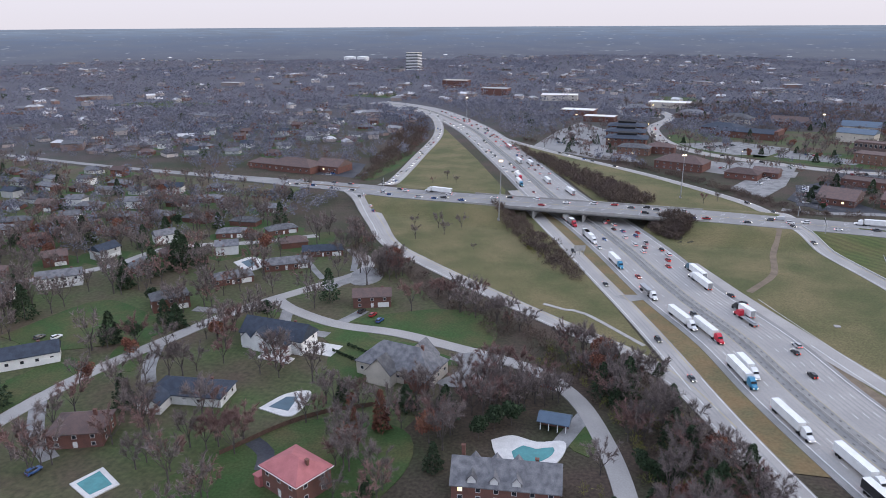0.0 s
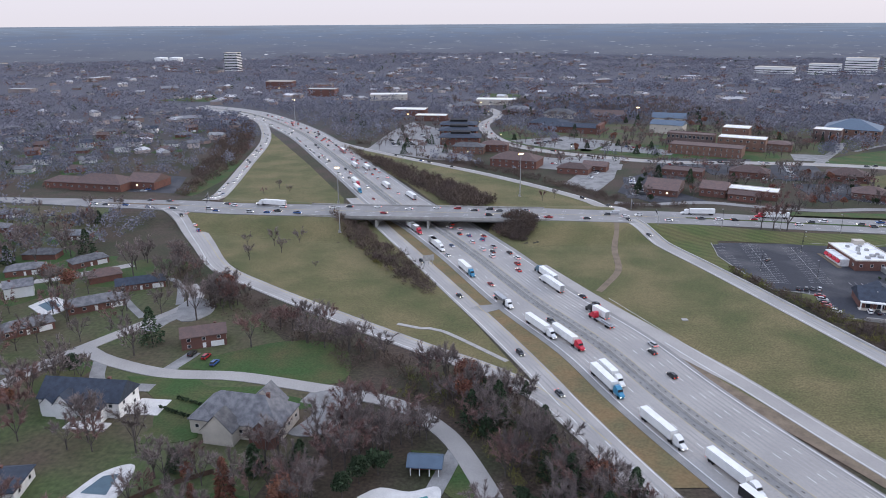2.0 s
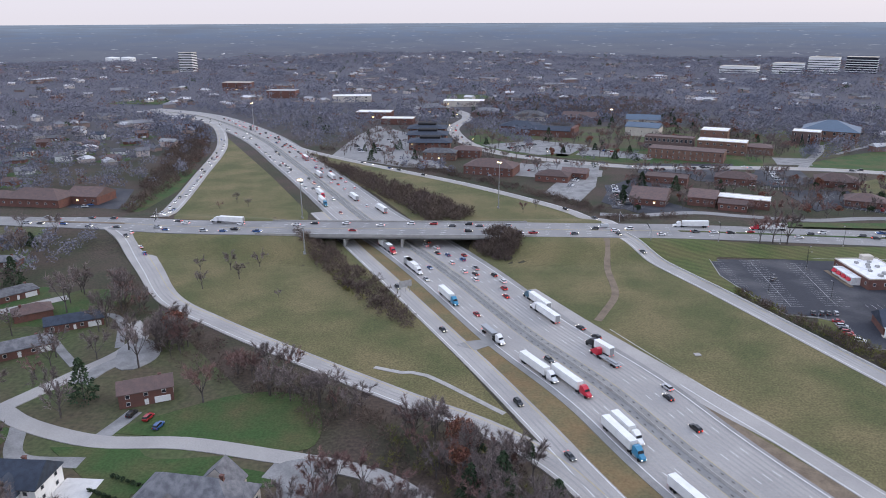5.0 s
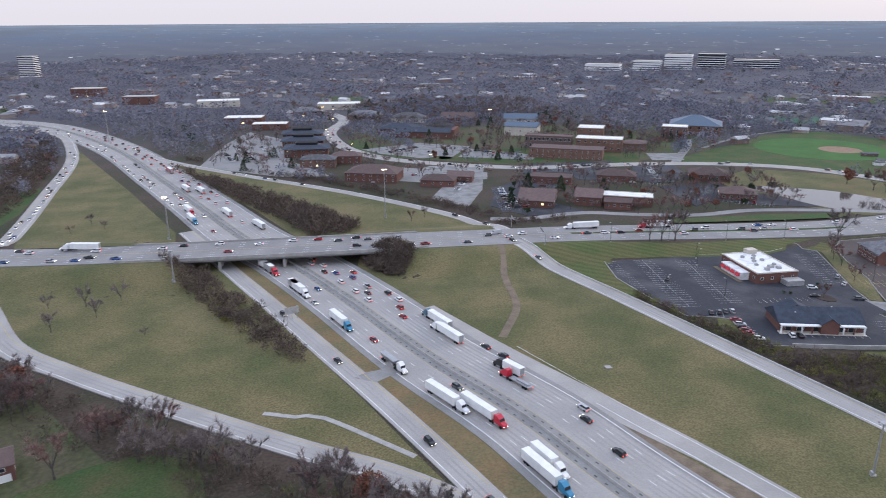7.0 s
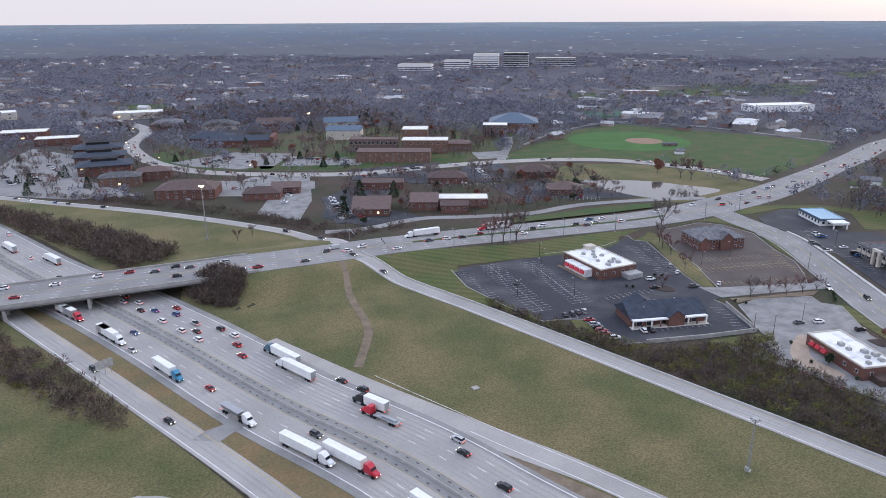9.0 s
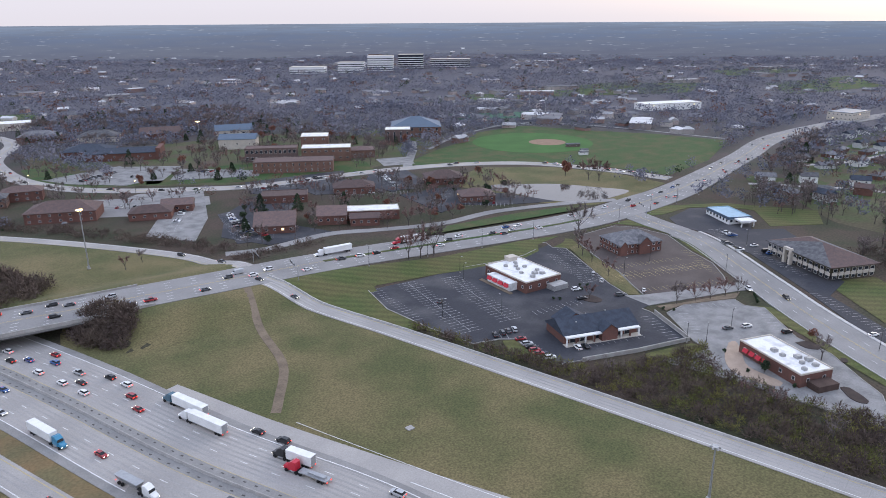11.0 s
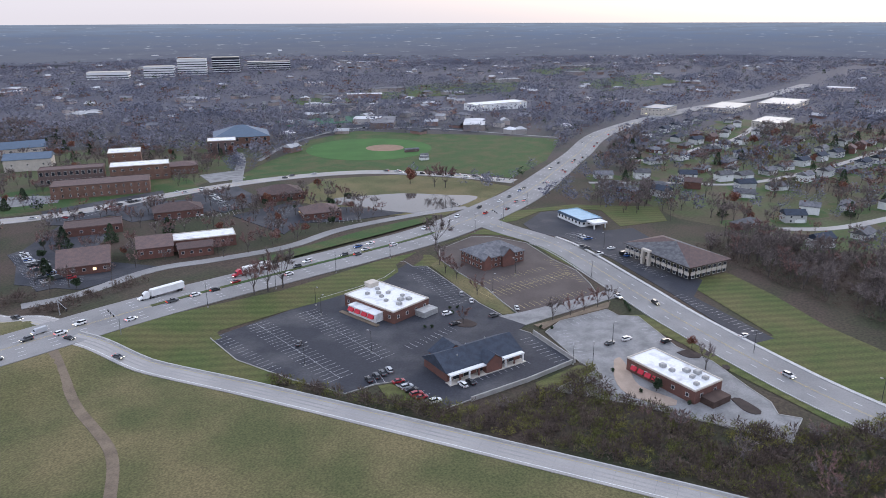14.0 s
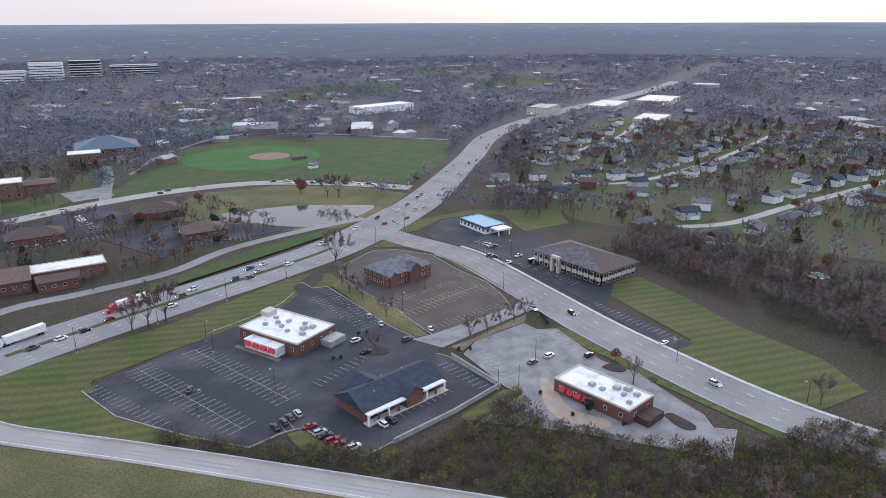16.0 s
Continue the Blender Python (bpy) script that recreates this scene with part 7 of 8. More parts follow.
def woods():
    kinds = {
        "bare": [tree_kind("bare_tree", "leafless grey-brown deciduous tree with fine twigs", s, t, w, "bare") for s, t, w in ((1, 15, 5.5), (2, 13, 5.0), (3, 17, 6.2), (4, 11, 4.5))],
        "red": [tree_kind("bare_tree", "leafless tree with reddish-brown twigs", s, t, w, "red") for s, t, w in ((5, 13, 5.2), (6, 11, 4.6))],
        "russet": [tree_kind("russet_tree", "oak still holding russet autumn leaves", s, t, w, "russet") for s, t, w in ((8, 13, 5.5), (9, 10, 4.2))],
        "rust_cone": [tree_kind("russet_conifer", "narrow conifer turned rust orange", 10, 14, 3.6, "rust_cone")],
        "gold": [tree_kind("yellow_tree", "small tree with yellowing leaves", 11, 9, 4, "gold")],
        "fir": [tree_kind("fir_tree", "dark green conical evergreen tree", s, t, w, "fir") for s, t, w in ((12, 13, 5.2), (13, 10, 4.4), (14, 16, 6.0))],
        "pine": [tree_kind("evergreen_tree", "dark green broad evergreen tree", 15, 9, 4.6, "pine")],
    }
    counts, listed, MASS, TRIS = [0], [False], {}, {}
    def put(kind, x, y, size=1.0):
        src = kinds[kind][int(RNG.integers(len(kinds[kind])))]
        if not (listed[0] or (-165 < x < 90 and -300 < y < -100 and counts[0] < 260)):
            m = np.array(pose(x, y, float(height(x, y)[0]) + 0.1, 0, 0, RNG.random() * 360) @ Matrix.Scale(size, 4))
            for o in src.children:
                own = MASS.setdefault(o.data.materials[0].name, [o.data.materials[0], []])
                if o.data.name not in TRIS:
                    me = PLAIN.get(o.data.name, o.data)
                    me.calc_loop_triangles()
                    co, ix = np.zeros(3 * len(me.vertices)), np.zeros(3 * len(me.loop_triangles), dtype=np.int32)
                    me.vertices.foreach_get("co", co), me.loop_triangles.foreach_get("vertices", ix)
                    TRIS[o.data.name] = co.reshape(-1, 3)[ix] if o.data.name in PLAIN or "twig" not in o.data.materials[0].name else bushy(co.reshape(-1, 3)[ix].reshape(-1, 3, 3)[::4]).reshape(-1, 3)
                own[1].append(TRIS[o.data.name] @ m[:3, :3].T + m[:3, 3])
            return
        counts[0] += not listed[0]
        ob = copy_thing(src, pose(x, y, float(height(x, y)[0]) + 0.1, 0, 0, RNG.random() * 360) @ Matrix.Scale(size, 4))
        ob.scale = (size, size, size)
        ob["group"] = "trees"
    def wood(outline, spacing, mix, margin=3.0, size=(0.7, 1.1)):
        for x, y in scatter(outline, spacing, margin):
            put(mix[int(RNG.integers(len(mix)))], x, y, RNG.uniform(*size))
    B = ["bare"] * 5 + ["red"] * 2
    # the wood below the residential lane, and the belt beside the curving ramp
    wood([(-46, -236), (0, -212), (30, -222), (20, -170), (40, -190), (66, -215), (84, -250), (110, -330), (50, -340), (40, -290), (38, -262), (10, -240), (-20, -250)], 6.4, B * 2 + ["fir", "pine", "russet"], 2.5, (0.65, 1.0))
    wood([(-112, -55), (-100, -52), (-84, -92), (-58, -116), (-20, -148), (22, -186), (-4, -180), (-30, -158), (-70, -128), (-98, -88)], 6.0, B, 2.5, (0.55, 0.95))
    wood([(-140, -330), (-100, -300), (-85, -300), (-60, -330), (-60, -300), (-70, -262), (-48, -246), (-58, -228), (-100, -232), (-128, -262)], 8.6, B * 2 + ["fir", "red", "russet"], 3, (0.75, 1.1))
    wood([(-60, -258), (-46, -246), (20, -236), (10, -262), (-14, -280), (-18, -320), (-50, -268)], 7.2, B * 2 + ["fir", "russet"], 3, (0.65, 1.0))
    wood([(-210, -300), (-150, -300), (-130, -230), (-80, -190), (-70, -130), (-120, -60), (-260, -20), (-320, -160), (-260, -260)], 11.0, B * 3 + ["fir", "fir", "pine", "russet"], 3.5, (0.75, 1.15))
    wood([(-600, -160), (-250, -240), (-180, -60), (-170, 60), (-300, 70), (-600, 130)], 14.5, B * 3 + ["bare", "fir", "russet"], 4, (0.6, 0.95))
    wood([(236, -330), (222, -230), (240, -195), (262, -245), (300, -290), (280, -360)], 9.0, ["bare", "red"], 3, (0.4, 0.7))
    wood([(400, -192), (424, -150), (470, -170), (480, -215), (420, -290), (350, -360), (330, -320), (350, -285)], 7.6, B + ["bare"] * 3, 3, (0.6, 0.9))
    wood([(470, -60), (520, -45), (640, 10), (780, 52), (780, 20), (660, -20), (560, -60), (500, -120), (470, -110)], 10.0, B + ["bare"] * 4 + ["fir"], 3, (0.6, 1.0))
    wood([(500, -330), (480, -130), (640, -40), (980, -20), (980, -400)], 15.5, B * 2 + ["red"] * 3 + ["fir", "russet", "gold"], 4, (0.6, 1.0))
    free_list = list(OPEN_LAND)
    OPEN_LAND.clear()
    wood([(165, 62), (385, 28), (400, 130), (230, 200)], 11.0, B + ["red", "red", "russet", "pine"], 3, (0.5, 0.8))
    wood([(-40, 285), (110, 180), (200, 180), (110, 440), (0, 490)], 15.0, B * 2 + ["fir"], 4, (0.5, 0.8))
    wood([(170, 255), (370, 200), (440, 300), (420, 440), (170, 440)], 14.0, B * 2 + ["fir", "russet"], 4, (0.5, 0.9))
    wood([(110, 480), (400, 440), (420, 700), (60, 720)], 13.0, B * 2 + ["fir"], 4, (0.6, 0.9))
    OPEN_LAND.extend(free_list)
    listed[0] = True
    for kind, x, y, s in (("russet", -66, -117, 1.1), ("red", -43, -168, 1.15), ("bare", -91, -133, 0.9), ("bare", -82, -125, 1.0), ("red", -141, -226, 1.1), ("russet", -137, -236, 0.9), ("red", -110, -205, 1.0), ("red", -104, -222, 1.0), ("russet", -112, -215, 0.8),
                          ("rust_cone", -27, -263, 1.0), ("rust_cone", -34, -268, 0.7), ("fir", 41, -228, 0.85), ("fir", 46, -233, 0.9), ("fir", 62, -255, 0.9), ("fir", 66, -262, 1.0), ("fir", 58, -272, 0.9), ("fir", -6, -280, 0.7), ("pine", 8, -256, 1.0), ("pine", 13, -252, 1.0), ("pine", 4, -262, 0.9), ("fir", -185, -150, 1.2), ("fir", -178, -140, 1.25), ("fir", -195, -160, 1.0), ("fir", -170, -132, 1.0),
                          ("red", 235, -18, 1.35), ("bare", 243, -19, 1.45), ("red", 228, -17, 1.2), ("bare", 338, -36, 1.4), ("russet", 452, 80, 1.3), ("red", 458, 50, 1.5), ("red", 455, 58, 1.4), ("russet", 298, -194, 0.45), ("bare", 284, -204, 0.6), ("pine", 258, -196, 0.6), ("russet", 440, 290, 1.1), ("fir", 61, -207, 0.5), ("russet", 330, 128, 0.9), ("russet", 342, 116, 0.9), ("red", 268, 40, 0.9), ("red", 282, 36, 0.9), ("red", 300, 36, 0.9), ("red", 255, 44, 0.9),
                          ("fir", 210, 128, 1.0), ("fir", 232, 118, 0.9), ("fir", 262, 108, 0.8), ("fir", 184, 92, 0.9), ("bare", 370, 60, 0.8), ("bare", 350, 36, 0.8), ("gold", 430, -250, 1.3), ("gold", 445, -262, 1.1), ("bare", -78, -40 + 8, 0.6), ("bare", -62, -34, 0.7), ("bare", -48, -30, 0.75), ("bare", -70, -60, 0.6), ("bare", -55, -48, 0.6), ("bare", -32, -74, 0.35), ("bare", 118, 72, 0.5), ("red", 108, 66, 0.6),
                          ("bare", -88, 110, 0.5), ("bare", -78, 98, 0.5), ("red", -96, 92, 0.45), ("red", 293, -96, 0.8), ("red", 304, -76, 0.8), ("red", 308, -66, 0.8), ("bare", 316, -56, 0.7), ("bare", 322, -148, 0.6), ("red", 314, -146.5, 0.7), ("red", 306, -144, 0.7), ("red", 298, -141.5, 0.7), ("bare", 289, -138, 0.6), ("red", 263, -110, 0.55), ("bare", 214, -118 - 44, 0.5), ("bare", 300, -262, 0.6)):
        put(kind, x, y, s)
    for own in MASS.values():
        tagged(new("wood_" + own[0].name, tri_mesh("wood_" + own[0].name, np.concatenate(own[1]).reshape(-1, 3, 3), own[0])), "trees standing too thick to count: " + own[0].name.replace("_", " "), "woods", "", "stuff")
    for k in kinds.values():
        for src in k:
            for o in (*src.children_recursive, src):
                bpy.data.objects.remove(o)
    # scrub: masses of twigs nobody could count
    def scrub(name, label, outline, spacing, tall, material, margin=1.0, per=60, check=False):
        xy = scatter(outline, spacing, margin, check)
        n = len(xy)
        if not n:
            return
        t = tall * (0.5 + 0.7 * RNG.random(n))
        c = ball(n * per, RNG, 0.2) * (1, 1, 1)
        own = np.repeat(np.arange(n), per)
        centre = np.stack([xy[own, 0] + c[:, 0] * t[own] * 0.62, xy[own, 1] + c[:, 1] * t[own] * 0.62, height(xy[:, 0], xy[:, 1])[own] + t[own] * (0.5 + 0.5 * c[:, 2])], 1)
        way = c + (0, 0, 0.6) + RNG.normal(size=c.shape) * 0.5
        tri = slivers(centre, way, t[own] * 0.34, t[own] * 0.075, RNG)
        tagged(new(name, tri_mesh(name, tri, material)), label, "scrub", "", "stuff")
    scrub("scrub_slip", "dark leafless scrub beside the slip road", [(-40, 24), (-20, 18), (-6, -18), (13, -58), (30, -104), (31, -112), (25, -118), (8, -86), (-23, -21)], 2.9, 4.2, SCRUB)
    scrub("scrub_slip_green", "low green undergrowth beside the slip road", [(-24, -18), (-8, -40), (10, -78), (6, -86), (-18, -30)], 3.4, 2.2, GREEN_SCRUB)
    scrub("scrub_northeast", "dense dark hedge of leafless scrub beyond the bridge", [(-60, 290), (-30, 238), (10, 176), (45, 122), (74, 62), (60, 40), (46, 44), (34, 76), (4, 140), (-36, 232)], 3.2, 6.0, SCRUB, 1, 60)
    scrub("scrub_abutment", "dense brown shrubs beside the bridge abutment", [(70, 2), (90, 0), (92, -16), (84, -32), (76, -30), (68, -12)], 2.2, 5.0, SCRUB, 1, 90)
    S = [(179, -70), (189, -104), (207, -148), (232, -166), (262, -170), (244, -186), (250, -218), (262, -248), (288, -262), (296, -320), (246, -330), (226, -262), (216.5, -222), (207, -185), (195, -140), (181.5, -90)]
    scrub("scrub_bank", "brown leafless scrub on the bank beside the ramp", S, 2.7, 3.4, SCRUB, 1, 60)
    scrub("scrub_bank_green", "yellow-green undergrowth on the bank beside the ramp", S, 2.9, 2.8, GREEN_SCRUB, 1, 60)
    scrub("scrub_ramp", "tangled brown scrub beside the curving ramp", [(-114, -40), (-100, -48), (-84, -90), (-58, -114), (-20, -146), (24, -186), (56, -212), (84, -262), (80, -300), (40, -240), (14, -202), (-30, -164), (-74, -130), (-100, -90)], 4.2, 3.6, SCRUB, 2, 50, True)
    scrub("scrub_ramp_green", "green and yellow undergrowth beside the curving ramp", [(20, -186), (56, -212), (90, -275), (92, -330), (40, -300), (30, -240), (10, -205)], 5.0, 3.0, GREEN_SCRUB, 2, 50, True)
    scrub("scrub_far_side", "brown scrub below the office lawn", [(400, -188), (424, -150), (470, -170), (470, -215), (410, -290), (340, -360), (310, -300), (350, -283)], 3.6, 3.2, SCRUB, 2, 50, True)
    scrub("scrub_ne_road", "brown scrub beside the north-east ramp", [(160, 26), (156, 50), (140, 86), (88, 162), (6, 250), (-50, 320), (-40, 325), (20, 262), (100, 172), (170, 62), (210, 46), (210, 40)], 3.2, 3.6, SCRUB, 2, 50, True)
    scrub("scrub_nw_road", "brown scrub beside the north-west ramp", [(-150, 80), (-146, 200), (-162, 346), (-200, 490), (-230, 490), (-200, 340), (-176, 200), (-168, 100)], 4.0, 5.0, SCRUB, 2, 50, True)
    # woodland seen from afar, thinning where houses stand
    def canopy(name, label, n, r0, r1, a0, a1, per, material, tall, size, town, spread=0.4):
        """Crowns, or with a wide spread whole stands of trees, as loose twig triangles."""
        r = np.sqrt(r0 ** 2 + (r1 ** 2 - r0 ** 2) * RNG.random(n))
        a = np.radians(RNG.uniform(a0, a1, n))
        xy = np.stack([40 + r * np.sin(a), -300 + r * np.cos(a)], 1)
        den = np.array([noise.noise((x / 210.0, y / 210.0, 3.0)) for x, y in xy.tolist()])
        xy = xy[(den > town) | (RNG.random(n) < 0.35)]
        xy = xy[free(xy, 3.0 if spread < 1 else tall * spread * 0.7)]
        if spread < 1:
            thin = inside([(470.0, -340.0), (470.0, -120.0), (540.0, -50.0), (700.0, 0.0), (1000.0, 0.0), (1000.0, -340.0)], xy[:, 0], xy[:, 1]) & (RNG.random(len(xy)) < 0.7)
            xy = xy[~thin]
        out = (xy[:, 0] > -150) & (xy[:, 0] < 470) & (xy[:, 1] > -400) & (xy[:, 1] < 190)
        xy = xy[~out]
        m = len(xy)
        t = tall * (0.6 + 0.6 * RNG.random(m))
        own = np.repeat(np.arange(m), per)
        c = ball(m * per, RNG, 0.2 if spread > 1 else 0.35)
        cx, cy = xy[own, 0] + c[:, 0] * tall * spread, xy[own, 1] + c[:, 1] * tall * spread
        if spread > 1:
            hz = t[own] * (0.95 - 0.75 * RNG.random(m * per) ** 2)
        else:
            hz = t[own] * (0.56 + 0.42 * c[:, 2])
        centre = np.stack([cx, cy, height(cx, cy) + hz], 1)
        tri = slivers(centre, RNG.normal(size=c.shape) + (0, 0, 0.2), t[own] * size, t[own] * size * 0.6, RNG)
        tagged(new(name, tri_mesh(name, tri, material)), label, "woods", "", "stuff")
    canopy("woods_middle", "leafless trees among the houses, haze put into their colour", 7500, 330, 1050, -62, 100, 60, HAZED_WOODS, 11, 0.15, -0.2)
    canopy("woods_middle_russet", "scattered russet trees among the houses", 600, 330, 1300, -62, 100, 60, WOODS_RED, 10, 0.14, -0.3)
    canopy("woods_far", "leafless woodland fading into the distance", 16500, 640, 2520, -60, 105, 36, HAZED_WOODS, 11, 0.27, -0.1, 1.5)
    canopy("woods_far_russet", "russet stands in the far woods", 900, 640, 2500, -60, 105, 30, WOODS_RED, 11, 0.25, -0.1, 1.1)
    canopy("evergreens_far", "dark evergreens scattered through the far woods", 900, 400, 2600, -60, 105, 40, NEEDLE, 11, 0.2, -0.3)

woods()

# ---------------------------------------------------------------- masts, poles, signs
LAMP = glow("sodium_lamp", (1.0, 0.62, 0.25), 14)


def mast(x, y, tall, lit=True):
    th = thing("high_mast_light", "tall galvanised high-mast light standing in grass", "street lamp", pose(x, y, float(height(x, y)[0])), "high masts")
    part("pole", Shape().tube((0, 0, 0), (0, 0, tall), 0.42, 0.16, 10), M["steel"], th)
    part("ring", Shape().tube((0, 0, tall - 0.3), (0, 0, tall), 0.9, 0.9, 12), M["steel"], th)
    part("cabinet", Shape().box(-0.9, -0.3, -0.5, 0.5, 0, 1.5), M["unit"], th, "grey control cabinet")
    part("footing", Shape().tube((0, 0, 0), (0, 0, 0.5), 0.9, 0.9, 10), M["barrier"], th, "round concrete footing")
    for k in range(6):
        a = k * math.pi / 3
        part("floodlight", Shape().tube((math.cos(a) * 1.15, math.sin(a) * 1.15, tall - 0.55), (math.cos(a) * 1.15, math.sin(a) * 1.15, tall - 0.05), 0.36, 0.22, 8), LAMP if lit else M["unit"], th, "lit floodlight" if lit else "floodlight")


def lamp_post(x, y, tall, turn, lit=False, group="lamp posts"):
    th = thing("lamp_post", "slim dark lamp post with a single arm", "street lamp", pose(x, y, float(height(x, y)[0]) + 0.2, 0, 0, turn), group)
    part("pole", Shape().tube((0, 0, 0), (0, 0, tall), 0.12, 0.07, 6), TRIM, th), part("arm", Shape().tube((0, 0, tall - 0.1), (1.4, 0, tall), 0.05, 0.05, 5), TRIM, th)
    part("lamp_head", Shape().box(1.0, 1.9, -0.25, 0.25, tall - 0.05, tall + 0.12), LAMP if lit else M["unit"], th)
    part("base", Shape().tube((0, 0, 0), (0, 0, 0.7), 0.3, 0.3, 8), M["barrier"], th)


def small_things():
    for x, y, h, lit in ((93.5, 79, 32, True), (179, -224, 17, False), (-26, -18, 16, False), (-139, 458, 32, True), (-37, 64, 26, True), (280, 439, 22, True)):
        mast(x, y, h, lit)
    for x, y, t in ((197, -86, 0), (220, -98, 90), (233, -56, 0), (258, -164, 200), (262, -170, 30), (239, -46, 270), (296, -258, 120), (309, -214, 120), (283, -168, 0), (300, -100, 0), (326, -96, 90), (345, -128, 90), (392, -112, 60), (374, -144, 60)):
        lamp_post(x, y, 9, t)
    for k in range(9):
        lamp_post(205 + 34 * k, float(np.interp(205 + 34 * k, OVERPASS[:, 0], OVERPASS[:, 1])) - 18.5, 11, 90)
    for k in range(14):
        i = 20 + 5 * k
        n = normals(SCHOOL_ROAD)[min(i, len(SCHOOL_ROAD) - 1)]
        p = SCHOOL_ROAD[min(i, len(SCHOOL_ROAD) - 1), :2] + n * 8
        lamp_post(float(p[0]), float(p[1]), 9, math.degrees(math.atan2(-n[1], -n[0])), k % 3 == 0)
    # sign gantry beside the slip road, seen from its back
    th = thing("road_sign", "large grey-backed road sign on two posts", "sign", pose(27, -72, 0.2, 0, 0, 20))
    part("panel", Shape().box(-3.2, 3.2, -0.08, 0.0, 2.6, 5.8), M["unit"], th)
    for x in (-2.2, 0, 2.2):
        part("post", Shape().tube((x, 0.12, 0), (x, 0.12, 5.9), 0.12, 0.12, 6), M["steel"], th)
    for z in (3.2, 4.2, 5.2):
        part("stiffener", Shape().box(-3.2, 3.2, 0.0, 0.1, z, z + 0.12), M["steel"], th)
    # traffic signals over the two junctions
    for x, y, t in ((-118, 24, 100), (-126, 56, 280), (166, -14, 80), (160, 24, 260), (398, -40, 60), (408, 6, 240), (500, 16, 200)):
        th = thing("traffic_signal", "grey signal mast arm with three hanging signals", "traffic light", pose(x, y, float(height(x, y)[0]) + 0.3, 0, 0, t), "traffic signals")
        part("pole", Shape().tube((0, 0, 0), (0, 0, 7), 0.18, 0.13, 8), M["steel"], th), part("arm", Shape().tube((0, 0, 6.4), (13, 0, 6.9), 0.12, 0.07, 6), M["steel"], th)
        for d in (6, 9.5, 12.5):
            part("signal_head", Shape().box(d - 0.2, d + 0.2, -0.2, 0.2, 5.6, 6.7), TRIM, th)
    # power poles with wires behind the office lawn, and beside the crossing road
    prev = None
    for x, y in ((470, -120), (448, -160), (425, -205), (398, -250), (366, -300)):
        th = thing("utility_pole", "weathered timber utility pole with a crossarm", "utility pole", pose(x, y, 0, 0, 0, 25), "utility poles")
        part("pole", Shape().tube((0, 0, 0), (0, 0, 12), 0.2, 0.13, 7), BARK, th), part("crossarm", Shape().box(-1.3, 1.3, -0.08, 0.08, 11, 11.2), BARK, th)
        if prev:
            for o in (-1.1, 0, 1.1):
                w = Shape()
                pts = [Vector((prev[0] + (x - prev[0]) * t + o * 0.9, prev[1] + (y - prev[1]) * t + o * 0.4, 11.3 - 4 * t * (1 - t) * 1.2)) for t in (0, 0.25, 0.5, 0.75, 1)]
                for a, b in zip(pts, pts[1:]):
                    w.tube(a, b, 0.03, 0.03, 3)
                part("wire", w, TRIM, th)
        prev = (x, y)
    # hedges and shrubs in the beds
    rng = np.random.default_rng(3)
    shrub = [tri_mesh("shrub", leafy(70 + k, 1.5, 0.9, 0.0, 260, 0.32), NEEDLE) for k in range(3)]
    spots = [(-62 + 1.6 * k, -214 - 0.9 * k) for k in range(12)] + [(-58 + 1.7 * k, -208 - 0.9 * k) for k in range(10)] + [(318 + 1.5 * k, -160 + 1.2 * k) for k in range(6)] + [(272, -96), (275, -98), (269, -100), (250, -100), (252, -102), (279, -138), (281, -142), (262, -178), (254, -192), (256, -208), (88 + 8, 172), (88 + 14, 170), (80, 178), (74, 182), (68, 186)]
    for x, y in spots:
        ob = tagged(new("shrub", shrub[int(rng.integers(3))]), "clipped dark green evergreen shrub in a bed", "shrub", "clipped shrubs")
        ob.matrix_world = pose(x, y, float(height(x, y)[0]) + 0.15, 0, 0, rng.random() * 360)
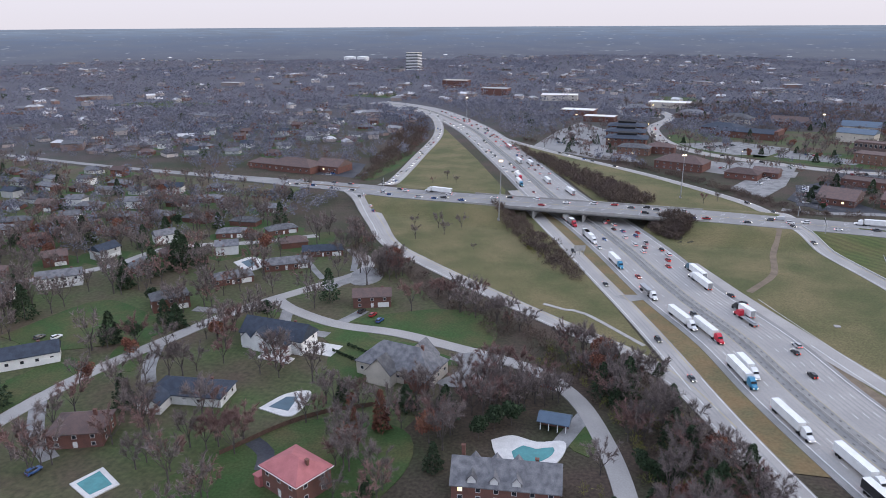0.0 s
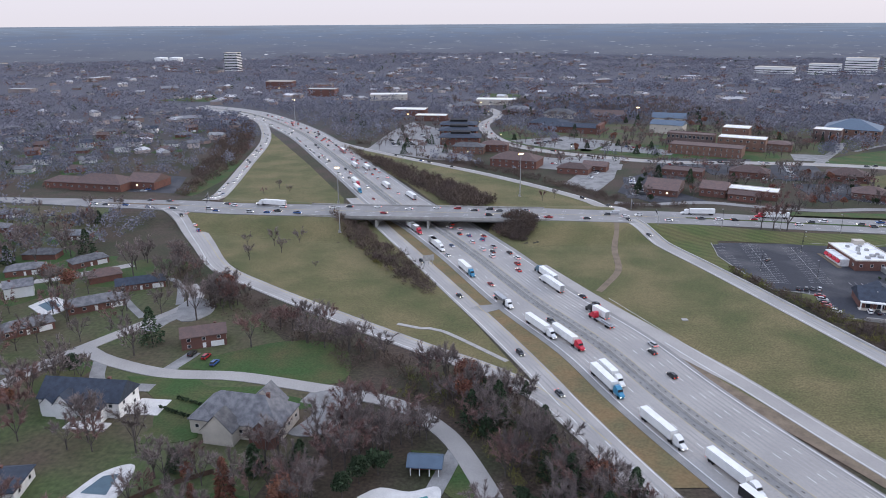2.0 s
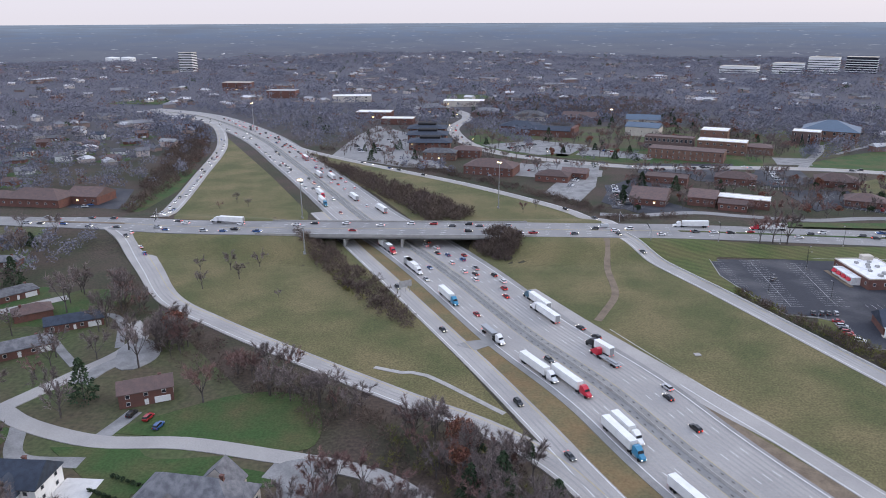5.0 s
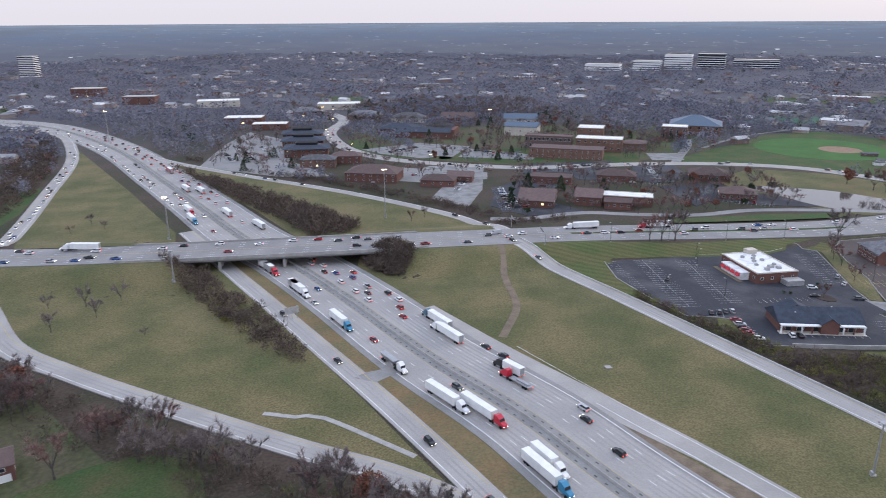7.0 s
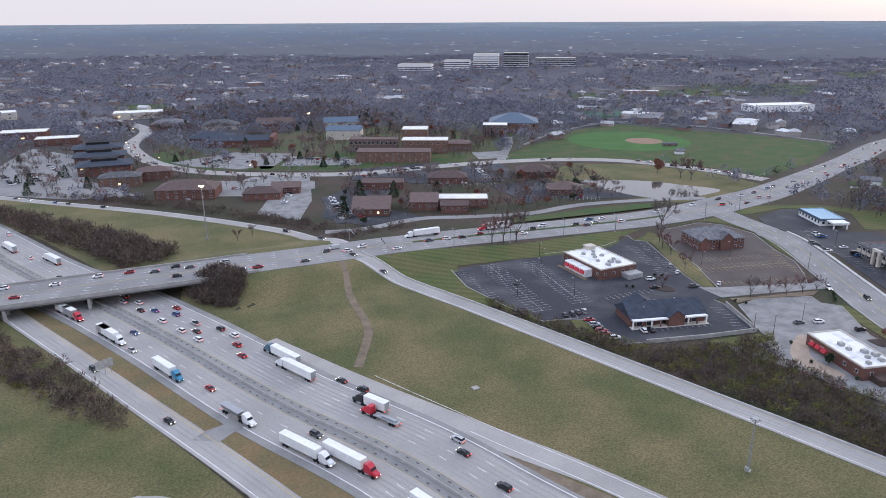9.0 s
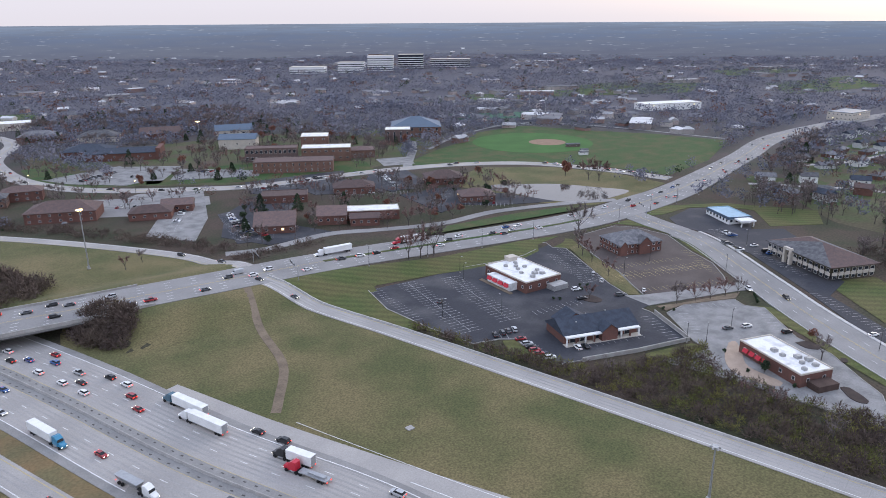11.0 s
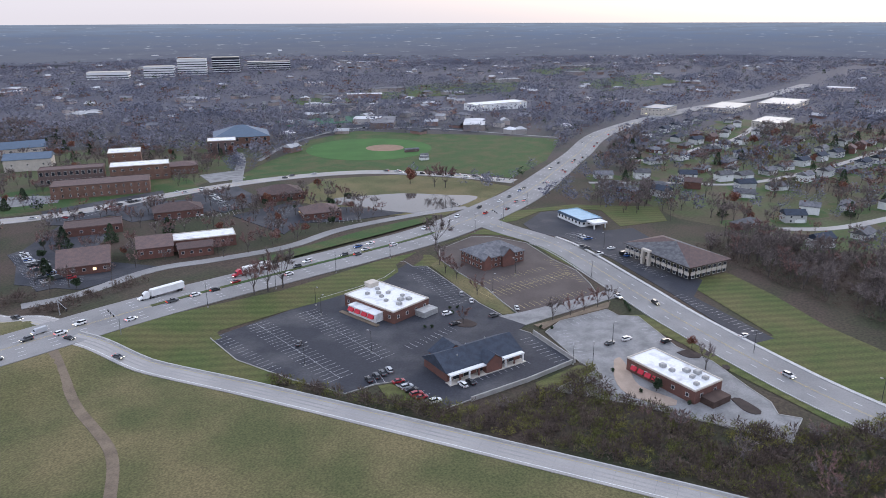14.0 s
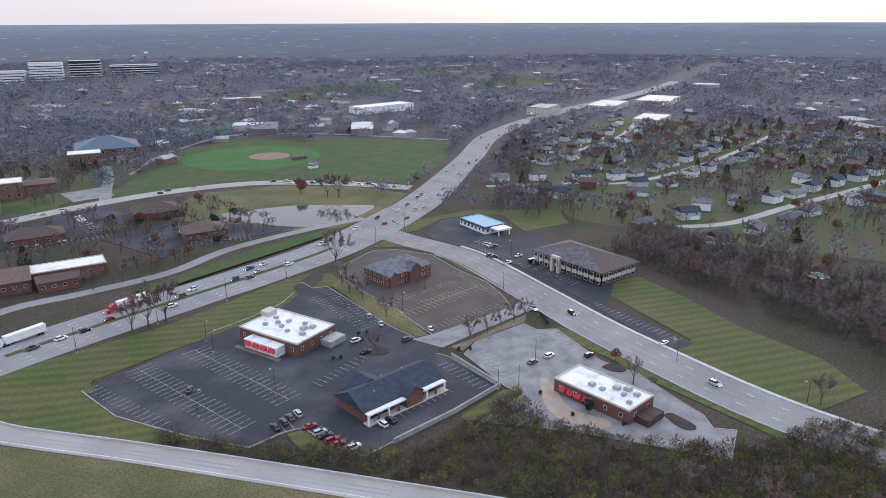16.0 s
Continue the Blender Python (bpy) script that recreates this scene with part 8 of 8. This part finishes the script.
    # mulch islands in the old lot
    for n, o in enumerate(([(291, -190.8), (295.7, -193.1), (295.2, -198.7), (291.9, -199.1), (289.5, -195.4)], [(291.2, -207.7), (292.2, -209.5), (289.8, -211), (287.8, -209.4)], [(268, -217.8), (270.3, -220), (266, -228.1), (262.8, -227), (263.3, -223.1)], [(261.3, -105), (267.2, -107.7), (266.5, -114.7), (262.2, -114.8), (259.7, -110.1)])):
        structure("planting_bed_%d" % (n + 1), patch(o, 0.42, 0.4, 2), mat("dark_mulch", (0.06, 0.045, 0.04), 0.95, 0.2), "dark mulched island in the parking lot", "planting bed")
    # timber fence behind the red-roofed house
    fence = spline([(-70, -287), (-58, -268), (-48, -258), (-34, -250)], 2.4)
    th = thing("fence", "brown timber fence between the gardens", "fence")
    timber = mat("brown_fence_timber", (0.13, 0.08, 0.06), 0.9, 0.2, 0.8)
    for a, b in zip(fence, fence[1:]):
        part("fence_panel", Shape().slab([(a[0], a[1]), (b[0], b[1]), (b[0] + 0.06, b[1] + 0.06), (a[0] + 0.06, a[1] + 0.06)], 0.1, 1.7), timber, th)
        part("post", Shape().box(a[0] - 0.08, a[0] + 0.08, a[1] - 0.08, a[1] + 0.08, 0, 1.85), timber, th)
    # drain cover in the grass and a bleacher, dugout and shed by the ball field
    structure("drain_cover", Shape().box(135.9, 138.3, -147.6, -145.4, -0.2, 0.5), M["barrier"], "pale concrete drain box in the grass", "drain")
    for x, y, sx, sy, lb in ((535, 134, 8, 5, "small white shed by the ball field"), (545, 142, 7, 4, "white ticket shed by the ball field"), (560, 170, 14, 3.5, "dark dugout beside the infield"), (100, 172, 2, 2, "small dark utility shed in the grass")):
        building("shed", lb, x, y, sx, sy, -30, 2.8, "gable", "white" if "white" in lb else "brown_roof", "grey_roof", 1.0, 1, 4, (0.8, 0.8), 0, "shed", over=0.3)
    # stadium with its green pitch and lights behind the ball field
    structure("stadium_pitch", patch([(600, 395), (700, 350), (725, 400), (622, 448)], 0.5, 0.6), mat("green_turf_pitch", (0.06, 0.14, 0.09), 0.9, 0.1, 0.1), "green artificial turf pitch", "pitch")
    for x, y in ((592, 400), (640, 372), (700, 345), (612, 455), (665, 430), (730, 405)):
        th = thing("floodlight_tower", "tall thin floodlight tower by the pitch", "floodlight", pose(x, y, 0), "floodlight towers")
        part("pole", Shape().tube((0, 0, 0), (0, 0, 24), 0.35, 0.2, 6), M["steel"], th), part("lamp_rack", Shape().box(-2, 2, -0.3, 0.3, 22, 25), M["unit"], th)

small_things()
